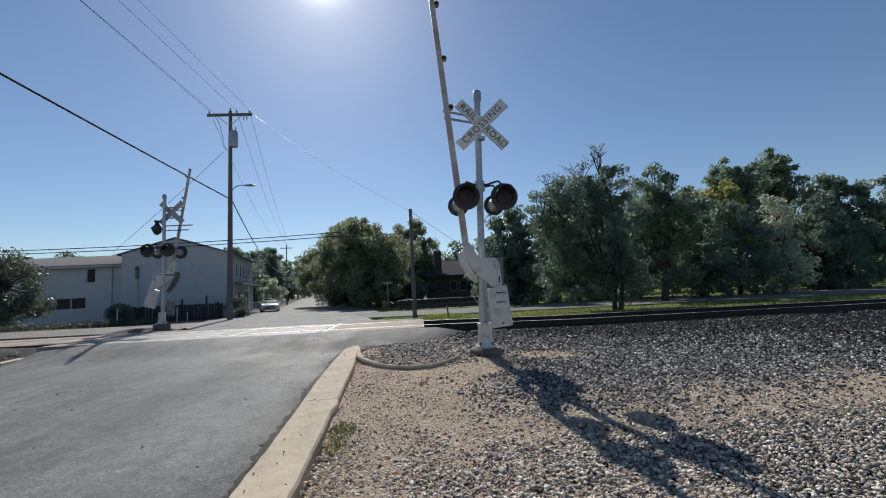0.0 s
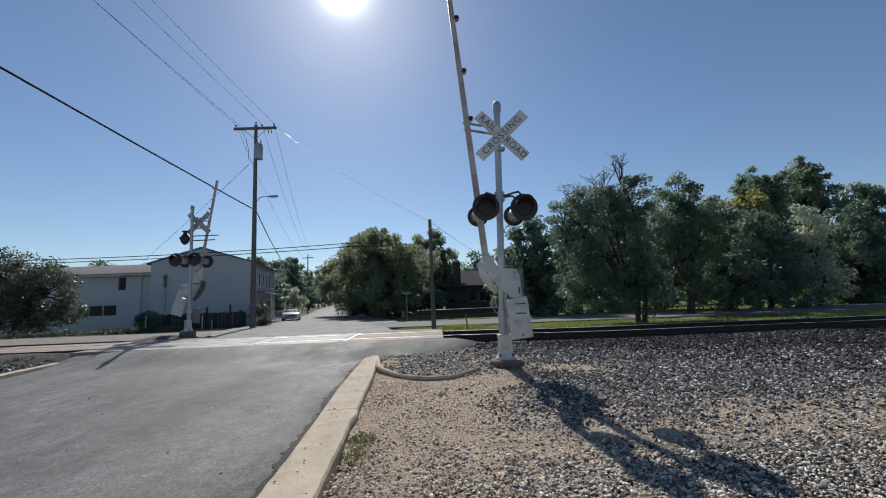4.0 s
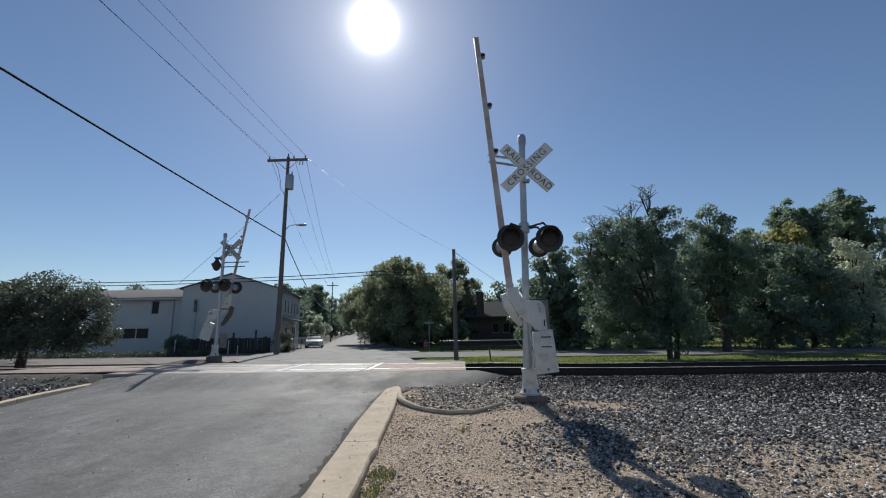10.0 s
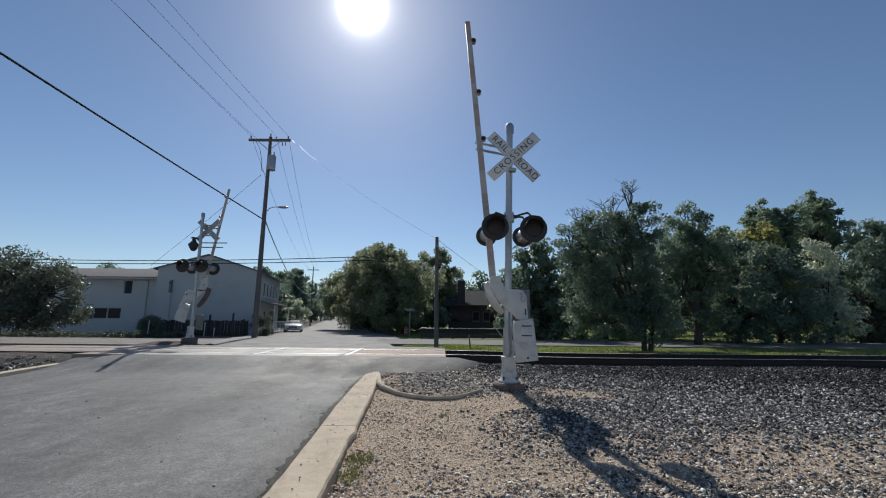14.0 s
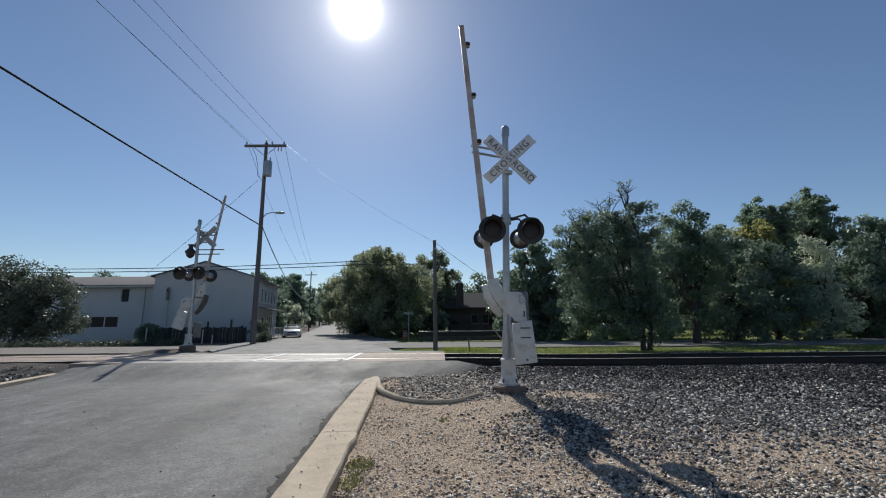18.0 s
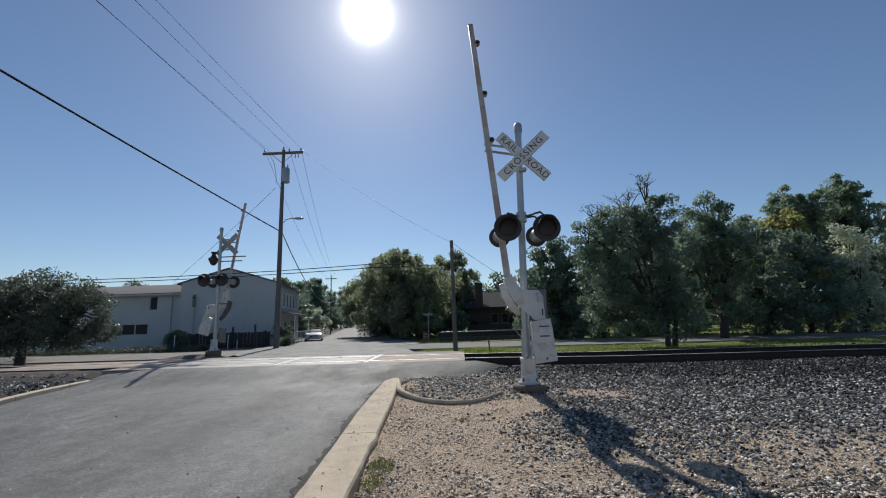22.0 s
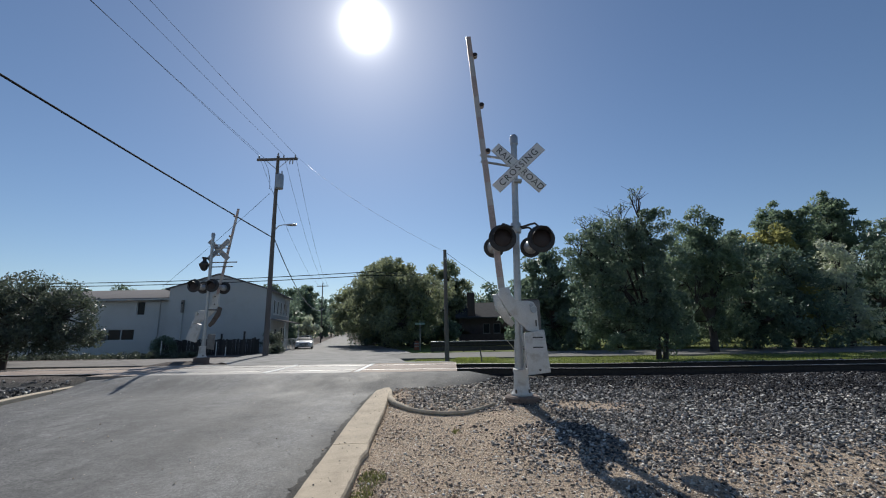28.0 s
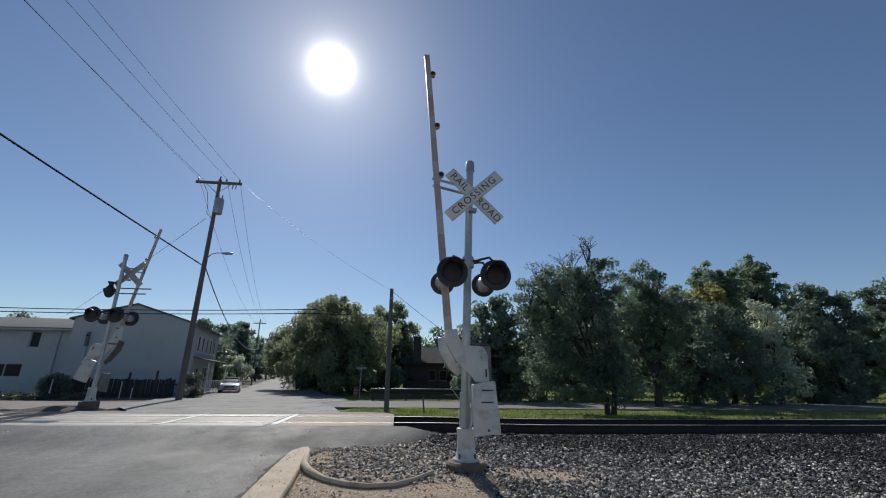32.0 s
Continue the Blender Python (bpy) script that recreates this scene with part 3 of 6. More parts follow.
def street_span(y):
    """Left and right edge of the street at y; the street bends to the left beyond the track."""
    bend = -math.tan(radians(14.4)) * max(0.0, y - 16.0) * smoothstep(14.0, 24.0, y)
    if y < 8.4:
        left, right = -8.15 - 0.22 * max(-2.0, y - 8.0), kerb_left(y) + 0.03
    elif y < 10.4:
        left, right = -8.15 - 0.22 * (y - 8.0), float(np.interp(y, (8.4, 8.75, 8.95, 9.25, 9.6, 10.3), (-1.3, -0.95, -0.1, 0.6, 0.85, 1.05)))
    elif y < 13.2:
        left, right = -9.6, 0.3
    else:
        left, right = -8.8 - 1.4 * smoothstep(17.0, 20.0, y) + bend, 0.3 - 1.9 * smoothstep(13.2, 15.0, y) + bend
    if y > 24:
        left += 2.6 * smoothstep(42, 50, y)
        right += 2.4 * smoothstep(24, 28, y) * (1.0 - smoothstep(42, 54, y)) - 0.8 * smoothstep(24, 42, y)
    return left, right


def build_ground():
    xs = np.unique(np.concatenate([np.linspace(-2500, -60, 14), np.arange(-60, -14, 3.0), np.arange(-14, 14, 0.4), np.arange(14, 60, 3.0), np.linspace(60, 2500, 14)]))
    ys = np.unique(np.concatenate([np.linspace(-2500, -20, 10), np.arange(-20, 0, 2.0), np.arange(0, 20, 0.4), np.arange(20, 90, 3.0), np.linspace(90, 3500, 16)]))
    verts = []
    for y in ys:
        l, r = street_span(y)
        if 10.3 < y < 11.0:
            l = -8.75
        for x in xs:
            z = land(x, y) if (-20 < y < 40 and -60 < x < 60) else land(0, 60)
            if l - (0.3 if y < 9.0 else 0.0) < x < r + 0.35 and -30 < y < 80:
                z = min(z, road_z(y) - 0.12)
            verts.append((x, y, z))
    w = len(xs)
    faces = [(j * w + i, j * w + i + 1, (j + 1) * w + i + 1, (j + 1) * w + i) for j in range(len(ys) - 1) for i in range(w - 1)]
    g = soup("ground", np.array(verts), np.array(faces), GROUND, smooth=True)
    tagged(g, "stony tan dirt and grit turning to rough grass", "ground", kind="structure")


def build_street():
    # near street, from behind the viewer over the crossing
    ys = [-40, -20, -12] + [-8 + k * 0.2 for k in range(0, 92)]
    ys = [y for y in ys if y < 10.3] + [10.3]
    verts, faces = [], []
    cols = 40
    for y in ys:
        l, r = street_span(y)
        for i in range(cols + 1):
            x = l + (r - l) * i / cols
            verts.append((x, y, road_surface(x, y)))
        verts.append((r + 0.25, y, road_z(y) - 0.32))
    w = cols + 2
    faces = [(j * w + i, j * w + i + 1, (j + 1) * w + i + 1, (j + 1) * w + i) for j in range(len(ys) - 1) for i in range(w - 1)]
    a = soup("road", np.array(verts), np.array(faces), ASPHALT, smooth=True)
    tagged(a, "grey worn asphalt street rising to the crossing", "road", kind="structure")
    # dark newer asphalt along the kerb and over the shoulder by the rails
    ys = [-2 + 0.05 * k for k in range(212)]
    verts = []
    for y in ys:
        r = street_span(y)[1]
        l = r - 0.12 - 0.04 * noise.noise((y * 1.1, 0.0, 4.0)) - 0.05 * noise.noise((y * 5.0, 0.0, 9.0)) - 0.06 * noise.noise((y * 14.0, 0.0, 2.0))
        for i in range(7):
            x = l + (r + 0.03 - l) * i / 6
            verts.append((x, y, road_surface(min(x, r), y) + 0.005))
    faces = [(j * 7 + i, j * 7 + i + 1, (j + 1) * 7 + i + 1, (j + 1) * 7 + i) for j in range(len(ys) - 1) for i in range(6)]
    pt = soup("asphalt_patch", np.array(verts), np.array(faces), FRESH, smooth=True)
    tagged(pt, "dark newer asphalt along the kerb", "road", kind="structure")
    # far street
    ys = [13.15, 13.6, 14, 15, 16, 17, 18, 20, 22, 24, 27, 30, 34, 38, 44, 52, 60, 75, 95, 120, 160, 220, 320]
    verts = []
    for y in ys:
        l, r = street_span(y)
        for i in range(9):
            verts.append((l + (r - l) * i / 8, y, road_z(y) + (0.01 if y > 18 else 0)))
    faces = [(j * 9 + i, j * 9 + i + 1, (j + 1) * 9 + i + 1, (j + 1) * 9 + i) for j in range(len(ys) - 1) for i in range(8)]
    b = soup("road", np.array(verts), np.array(faces), FAR_ROAD, smooth=True)
    tagged(b, "pale sunlit asphalt street running to far trees", "road", kind="structure")
    # cross street beyond the track
    poly = [(-5.0, 20.7), (9, 20.2), (40, 20.0), (90, 20.0), (90, 26.0), (40, 26.0), (9, 26.2), (-7.0, 26.6)]
    c = part("road", slab(poly, -0.4, lambda x, y: 0.135 - 0.05 * smoothstep(19, 27, y)), SIDE_ROAD)
    tagged(c, "pale asphalt side street beside the track", "road", kind="structure")
    poly = [(-90, 18.6), (-20, 18.6), (-10.5, 18.6), (-11.0, 24.4), (-20, 24.0), (-90, 24.0)]
    d = part("road", slab(poly, -0.4, lambda x, y: 0.128 - 0.03 * smoothstep(18, 24.5, y)), SIDE_DIRT)
    tagged(d, "dusty side street in front of a pale building", "road", kind="structure")


def build_track():
    # rails: foot, web and head in section, the head polished on top
    sec = [(-0.075, 0.0), (0.075, 0.0), (0.075, 0.015), (0.012, 0.03), (0.012, 0.135), (0.036, 0.15), (0.036, 0.176), (-0.036, 0.176), (-0.036, 0.15), (-0.012, 0.135), (-0.012, 0.03), (-0.075, 0.015)]
    for y in (NEAR_RAIL, FAR_RAIL):
        t = thing("rail", pose(0, y, RAIL_TOP - 0.18), "long rusty steel rail with a polished head", "rail", "rails of the track")
        bm = bmesh.new()
        stations = [-160.0] + [0.3 + 0.43 * k for k in range(11)] + [160.0]
        rings = [[bm.verts.new((x, py, pz + rail_dip(x))) for py, pz in sec] for x in stations]
        bm.faces.new(rings[0])
        bm.faces.new(rings[-1][::-1])
        for a, b in zip(rings, rings[1:]):
            for i in range(len(sec)):
                j = (i + 1) % len(sec)
                bm.faces.new((a[i], b[i], b[j], a[j]))
        bmesh.ops.recalc_face_normals(bm, faces=bm.faces[:])
        part("rail_body", bm, STEEL, t)
        bm = bmesh.new()
        rings = [[bm.verts.new((x, py, pz + rail_dip(x))) for py, pz in ((-0.03, 0.177), (0.03, 0.177), (0.03, 0.181), (-0.03, 0.181))] for x in stations]
        for a, b in zip(rings, rings[1:]):
            for i in range(4):
                bm.faces.new((a[i], b[i], b[(i + 1) % 4], a[(i + 1) % 4]))
        bmesh.ops.recalc_face_normals(bm, faces=bm.faces[:])
        part("rail_head", bm, SHINE, t, "polished running surface")
    # ties
    ties = tagged(new("railway_ties"), "dark creosoted timber ties half buried in ballast", "railway tie", kind="")
    mesh = None
    for i in range(-70, 130):
        x = i * 0.53
        if -10.6 < x < 0.1:
            continue
        if mesh is None:
            o = part("tie", box((-0.11, -1.3, -0.17), (0.11, 1.3, 0.0), None), TIE, ties, bevel=0.01)
            mesh = o.data
        else:
            o = new("tie", mesh)
            o.parent = ties
        o.matrix_basis = pose(x + random.uniform(-0.02, 0.02), (NEAR_RAIL + FAR_RAIL) / 2 + random.uniform(-0.03, 0.03), RAIL_TOP - 0.182 + rail_dip(x), 0, 0, random.uniform(-1, 1))
    # crossing panels
    cross = tagged(new("crossing_panels"), "worn concrete panels level with the rails of the crossing", "crossing surface", kind="structure")
    for i in range(-1, 4):
        x0 = -10.3 + i * 2.65
        for y0, y1 in ((10.32, NEAR_RAIL - 0.06), (NEAR_RAIL + 0.1, FAR_RAIL - 0.1), (FAR_RAIL + 0.06, 13.12)):
            if i < 0 and y0 < 10.5:
                continue
            part("panel", box((-8.85 if i == 0 and y0 < 10.5 else x0 + 0.01, y0, 0.1), (x0 + 2.64, y1, RAIL_TOP - 0.004)), PANEL_WOOD if i == 3 or i < 1 else PANEL, cross, bevel=0.008)
    # painted lines on the crossing
    for x in (-4.5, -2.2):
        ln = part("lane_line", slab([(x - 0.06, 10.45), (x + 0.06, 10.45), (x + 0.0, 13.0), (x - 0.12, 13.0)], RAIL_TOP - 0.01, RAIL_TOP + 0.004), PAINT_LINE)
        tagged(ln, "worn white painted line across the crossing panels", "road marking", "painted lines on the crossing")


def build_kerbs():
    # near kerb: concrete sections with joints
    k = tagged(new("kerb"), "tan concrete kerb with worn edges along the street", "kerb", kind="structure")
    ys = [-8, -4, 0.6, 5.02, 8.72]
    for y0, y1 in zip(ys, ys[1:]):
        bm = bmesh.new()
        rows = []
        n = 44
        for i in range(n + 1):
            y = y0 + 0.006 + (y1 - y0 - 0.012) * i / n
            end = smoothstep(8.35, 8.72, y) ** 2
            xl, xr = kerb_left(y) + 0.09 * end, kerb_right(y) - 0.06 * end
            z = road_z(y) + 0.05
            j = 0.006 * noise.noise((0.3, y * 2.0, 0)) + 0.008 * noise.noise((1.3, y * 11.0, 0))
            j2 = 0.006 * noise.noise((5.3, y * 3.0, 0)) + 0.008 * noise.noise((7.3, y * 13.0, 0)) + 0.02 * math.exp(-((y - 4.85) / 0.14) ** 2) - 0.02 * math.exp(-((y - 4.55) / 0.06) ** 2)
            k3 = 0.004 * noise.noise((2.3, y * 5.0, 0))
            rows.append([bm.verts.new(p) for p in ((xl - 0.01 + j, y, z - 0.2), (xl + j, y, z - 0.022), (xl + 0.016 + j, y, z + k3), (xr - 0.016 + j2, y, z + 0.01 + k3), (xr + j2, y, z - 0.012), (xr + j2 + 0.01, y, z - 0.3))])
        for a, b in zip(rows, rows[1:]):
            for c in range(5):
                bm.faces.new((a[c], a[c + 1], b[c + 1], b[c]))
        bm.faces.new(rows[0][::-1])
        bm.faces.new(rows[-1])
        bmesh.ops.recalc_face_normals(bm, faces=bm.faces[:])
        part("kerb_stone", bm, CONCRETE, k, smooth=30)
    # far-side kerb of the near street
    k2 = tagged(new("kerb"), "low pale concrete kerb beside gravel", "kerb", kind="structure")
    for y0, y1 in ((-8, -4), (-4, 0), (0, 3), (3, 6), (6, 7.6), (7.6, 9.0), (9.0, 9.75)):
        bm = bmesh.new()
        ends = []
        for y in (y0 + 0.01, y0 + (y1 - y0) * 0.33, y0 + (y1 - y0) * 0.67, y1 - 0.01):
            xa, z = street_span(y)[0], 0.09 + 0.2 * smoothstep(3.0, 8.6, y)
            ends.append([bm.verts.new(p) for p in ((xa, y, z - 0.25), (xa - 0.01, y, z - 0.015), (xa - 0.03, y, z), (xa - 0.14, y, z), (xa - 0.16, y, z - 0.02), (xa - 0.17, y, z - 0.3))])
        for a, b in zip(ends, ends[1:]):
            for c in range(5):
                bm.faces.new((a[c], a[c + 1], b[c + 1], b[c]))
        bm.faces.new(ends[0])
        bm.faces.new(ends[-1][::-1])
        bmesh.ops.recalc_face_normals(bm, faces=bm.faces[:])
        part("kerb_stone", bm, CONCRETE, k2, smooth=50)
    # bent pipe lying as an edging
    pts = [(-0.99, 8.0), (-0.95, 7.7), (-0.9, 7.35), (-0.78, 7.02), (-0.52, 6.72), (-0.25, 6.55), (0.02, 6.46), (0.35, 6.47), (0.6, 6.6), (0.84, 6.8)]
    bm = tube([(x, y, land(x, y) + 0.028 + 0.015 * (i in (2, 3))) for i, (x, y) in enumerate(pts)], [0.035, 0.045, 0.052, 0.046, 0.034, 0.032, 0.03, 0.029, 0.027, 0.022], 12)
    pipe = part("edging_pipe", bm, CONCRETE)
    tagged(pipe, "pale curved pipe lying in the gravel as edging", "pipe")


build_ground()
build_street()
build_track()
build_kerbs()

# ---- crossing signals ----


def letters(text, size, mat, parent, m, spacing=1.0):
    """Flat raised lettering with the built-in font, turned into a mesh, one object a letter row."""
    cu = bpy.data.curves.new("lettering", "FONT")
    cu.body = text
    cu.size = size
    cu.extrude = 0.003
    cu.align_x, cu.align_y = "CENTER", "CENTER"
    cu.space_character = spacing
    tmp = bpy.data.objects.new("lettering", cu)
    scene.collection.objects.link(tmp)
    me = bpy.data.meshes.new_from_object(tmp.evaluated_get(bpy.context.evaluated_depsgraph_get()))
    bpy.data.objects.remove(tmp)
    bpy.data.curves.remove(cu)
    me.transform(m)
    me.materials.clear()
    return link_mesh("lettering", me, mat, parent)


def signal_lamp(t, c, r, facing, depth=0.26):
    """A round black background with a lens and hood on a silver housing; facing -1 towards -y."""
    x, y, z = c
    turn = Matrix.Translation(c) @ pose(0, 0, 0, 90 * (1 if facing < 0 else -1), 0, 0)
    lamp = part("signal_lamp", lathe([(0.05, -depth), (0.085, -depth + 0.02), (0.12, -0.1), (0.125, -0.012)], 20, None, turn), GALV, t, "silver lamp housing")
    part("background_disc", lathe([(r - 0.012, -0.012), (r, -0.008), (r, 0.004), (r - 0.02, 0.012), (0.16, 0.014)], 32, None, turn), LAMP_BLACK, lamp, "matt black round background")
    part("lens", lathe([(0.145, 0.012), (0.14, 0.03), (0.1, 0.045), (0.0, 0.05)], 24, None, turn), RED_LENS, lamp, "unlit dark red lens")
    bm = bmesh.new()
    rings = []
    for k in range(19):
        a = radians(-30 + 240 * k / 18)
        ln = 0.05 + 0.2 * max(0.0, math.sin(a)) ** 0.7
        rings.append([bm.verts.new((x - facing * 0.16 * math.cos(a) * 1.0, y + facing * d, z + 0.16 * math.sin(a))) for d in (0.012, ln)] +
                     [bm.verts.new((x - facing * 0.152 * math.cos(a), y + facing * d, z + 0.152 * math.sin(a))) for d in (ln, 0.012)])
    for a, b in zip(rings, rings[1:]):
        for k in range(4):
            bm.faces.new((a[k], a[(k + 1) % 4], b[(k + 1) % 4], b[k]))
    bmesh.ops.recalc_face_normals(bm, faces=bm.faces[:])
    part("hood", bm, LAMP_BLACK, lamp, "black hood")
    return lamp


def crossing_signal(m, label, arm_base, arm_tip, front, rear, bell, mast_top, buck, gate_turn=0.0, gate_shift=(0.0, 0.0), gate_size=1.0, machine=(0.04, 0.38), rear_shift=None):
    """A railroad crossing signal with a raised gate; local -y faces its traffic, the gate leans to -x."""
    t = thing("crossing_signal", m, label, "crossing signal", "crossing signals")
    part("foundation", lathe([(0.275, -0.3), (0.275, 0.045), (0.25, 0.07), (0.1, 0.075)], 24), FOOTING, t, "round rust-brown footing")
    base = part("mast_base", lathe([(0.17, 0.06), (0.175, 0.1), (0.145, 0.13), (0.125, 0.2), (0.118, 0.42), (0.13, 0.45), (0.13, 0.48), (0.085, 0.49)], 20), WHITE_METAL, t, "chipped white cast base")
    for k in range(4):
        a = radians(45 + 90 * k)
        part("bolt", rod((0.15 * math.cos(a), 0.15 * math.sin(a), 0.1), (0.15 * math.cos(a), 0.15 * math.sin(a), 0.17), 0.016, seg=6), RUST, base)
    foot, top = Vector((-0.03, 0, 0.12)), Vector(mast_top)

    def on_mast(z):
        return foot + (top - foot) * ((z - foot.z) / (top.z - foot.z))
    mast = part("mast", rod(foot, top, 0.062, 0.058, 18), GALV, t, "grey steel pipe mast")
    part("mast_cap", lathe([(0.072, -0.16), (0.074, -0.02), (0.05, 0.02), (0.0, 0.03)], 16, None, Matrix.Translation(top)), GALV, mast)
    # crossbuck
    bx, by, bz = buck
    for i, (sgn, text) in enumerate(((1, "CROSSING"), (-1, "RAILROAD"))):
        mm = Matrix.Translation((bx, by + (-0.02 if i == 0 else 0.0), bz)) @ pose(0, 0, 0, 0, -43 if sgn > 0 else 45, 0)
        bm = box((-0.57, -0.006, -0.1), (0.57, 0.006, 0.1))
        bmesh.ops.transform(bm, matrix=mm, verts=bm.verts[:])
        blade = part("crossbuck_blade", bm, SIGN_WHITE, t, "white blade with black lettering", bevel=0.003)
        edge = bmesh.new()
        for zz in (-0.095, 0.091):
            box((-0.565, -0.0085, zz), (0.565, -0.0062, zz + 0.004), edge)
        bmesh.ops.transform(edge, matrix=mm, verts=edge.verts[:])
        part("edge_line", edge, SIGN_BLACK, blade)
        rear_sheet = box((-0.565, 0.0065, -0.096), (0.565, 0.0095, 0.096))
        bmesh.ops.transform(rear_sheet, matrix=mm, verts=rear_sheet.verts[:])
        part("backing_sheet", rear_sheet, SIGN_BACK, blade, "dull bare metal back")
        up = pose(0, -0.0065, 0, 90, 0, 0)
        if text == "CROSSING":
            letters(text, 0.165, SIGN_BLACK, blade, mm @ up, 1.22)
        else:
            letters("RAIL", 0.165, SIGN_BLACK, blade, mm @ pose(-0.33, -0.0065, 0, 90, 0, 0), 1.1)
            letters("ROAD", 0.165, SIGN_BLACK, blade, mm @ pose(0.325, -0.0065, 0, 90, 0, 0), 1.1)
    part("crossbuck_clamp", box((bx - 0.09, by + 0.01, bz - 0.25), (bx + 0.05, by + 0.13, bz - 0.2)), GALV, t, bevel=0.008)
    # keeper bars between mast and raised arm
    q0 = on_mast(bz + 0.05)
    ab, at = Vector(arm_base), Vector(arm_tip)
    for dz in (0.06, -0.06):
        zz = bz + 0.13 + dz
        f = (zz - ab.z) / (at.z - ab.z)
        p = ab + (at - ab) * f
        part("keeper_bar", rod((p.x - 0.06, p.y + 0.05, zz + 0.02), (q0.x, q0.y - 0.02, zz), 0.022, seg=8), GALV, t)
    # lamp arms and lamps
    j = on_mast(2.86)
    box_ob = part("junction_box", lathe([(0.085, -0.09), (0.095, -0.06), (0.095, 0.06), (0.085, 0.09)], 14, None, Matrix.Translation(j)), GALV, t)
    for (x, y, z, r) in front + rear:
        k = 0.5 if y < 0 else 0.35
        pts = [j + Vector((0, 0, 0.02)), Vector((j.x + (x - j.x) * 0.35, y * 0.2, j.z + 0.01)), Vector((j.x + (x - j.x) * 0.65, y * k * 0.7, j.z + 0.03)), Vector((j.x + (x - j.x) * 0.86, y * k, j.z + 0.035)), Vector((x, y * k, j.z - 0.01)), Vector((x, y * k, z + 0.1))]
        part("lamp_arm", tube(pts, 0.019, 8), LAMP_BLACK, box_ob, "thin black curved pipe")
    for (x, y, z, r) in front:
        signal_lamp(t, (x, y, z), r, -1)
    for (x, y, z, r) in rear:
        signal_lamp(t, (x, y, z), r, 1)
    # gate mechanism
    up = Matrix.Translation((gate_shift[0], 0, gate_shift[1]))
    if machine:
        mech = part("gate_mechanism", box((machine[0], -0.02, 1.08), (machine[1], 0.34, 1.6), None, up), OLD_STEEL, t, "grey steel gate machine box", bevel=0.03)
        part("mechanism_door", box((machine[0] + 0.03, -0.035, 1.13), (machine[1] - 0.03, -0.022, 1.55), None, up), OLD_STEEL, mech, bevel=0.006)
        part("hinge_bar", box((machine[0] + 0.02, 0.0, 1.6), (machine[1] - 0.02, 0.3, 1.62), None, up), LAMP_BLACK, mech, bevel=0.006)
    cast = [(-0.335, 1.78), (-0.17, 1.8), (-0.15, 1.68), (-0.07, 1.57), (0.13, 1.57), (0.2, 1.55), (0.25, 1.46), (0.27, 1.05), (0.08, 1.1), (0.04, 1.16), (-0.06, 1.24), (-0.22, 1.42), (-0.35, 1.66)]
    gate = Matrix.Translation((0.1 + gate_shift[0], 0, 1.42 + gate_shift[1])) @ Matrix.Rotation(radians(gate_turn), 4, "Y") @ Matrix.Diagonal((gate_size, 1.0, 0.5 + 0.5 * gate_size, 1.0)) @ Matrix.Translation((-0.1, 0, -1.42))

    def turned(bm):
        bmesh.ops.transform(bm, matrix=gate, verts=bm.verts[:])
        return bm
    part("gate_casting", turned(plate(cast, -0.36, -0.28)), WHITE_METAL, t, "white S-shaped gate casting", bevel=0.012)
    back = [(-0.39, 1.72), (-0.27, 1.76), (-0.24, 1.6), (-0.1, 1.34), (-0.02, 1.22), (-0.08, 1.16), (-0.2, 1.26), (-0.35, 1.5)]
    if rear_shift:
        bm = plate([((x + 0.2) * 1.3 - 0.2 + rear_shift[0], (z - 1.45) * 1.3 + 1.45 + rear_shift[1]) for x, z in back], 0.24, 0.3)
        part("gate_casting", bm, RUST, t, "dark rusty rear gate casting", bevel=0.012)
        bm = plate([(-0.64, 0.92), (-0.37, 0.94), (-0.38, 0.4), (-0.62, 0.36)], 0.3, 0.38)
        cr = part("counterweight", bm, OLD_STEEL, t, "small grey rear counterweight", bevel=0.01)
        part("bolt", rod((-0.5, 0.38, 0.5), (-0.5, 0.4, 0.5), 0.02, seg=6), RUST, cr)
        part("crossbar", rod((-0.66, 0.27, 1.84), (0.1, -0.3, 1.9), 0.03, seg=10), OLD_STEEL, t)
        hs = part("arm_hub", box((-0.3, -0.36, 2.0), (-0.06, -0.24, 2.5)), WHITE_METAL, t, "white arm clamp", bevel=0.02)
        for zz in (2.1, 2.4):
            part("bolt", rod((-0.18, -0.24, zz), (-0.18, -0.21, zz), 0.025, seg=6), RUST, hs)
    else:
        part("gate_casting", turned(plate(back, 0.24, 0.3)), GALV, t, "grey rear gate casting", bevel=0.012)
    part("pivot_shaft", turned(rod((0.2, -0.4, 1.42), (0.2, 0.36 if machine else -0.2, 1.42), 0.05, seg=14)), GALV, t)
    part("casting_bolt", turned(rod((0.16, -0.38, 1.5), (0.16, -0.36, 1.5), 0.03, seg=8)), GALV, t)
    cwp = [(0.02, 1.06), (0.33, 1.11), (0.395, 0.46), (0.05, 0.42)]
    cw = part("counterweight", turned(plate(cwp, -0.44, -0.33)), WHITE_METAL, t, "white flat counterweight plates", bevel=0.01)
    for zz in (0.98, 0.83):
        part("slot", turned(box((0.14, -0.444, zz), (0.3, -0.43, zz + 0.018))), LAMP_BLACK, cw)
    part("slot", turned(box((0.215, -0.364, 1.16), (0.235, -0.35, 1.26))), LAMP_BLACK, cw)
    part("bolt", turned(rod((0.23, -0.455, 0.5), (0.23, -0.43, 0.5), 0.018, seg=6)), RUST, cw)
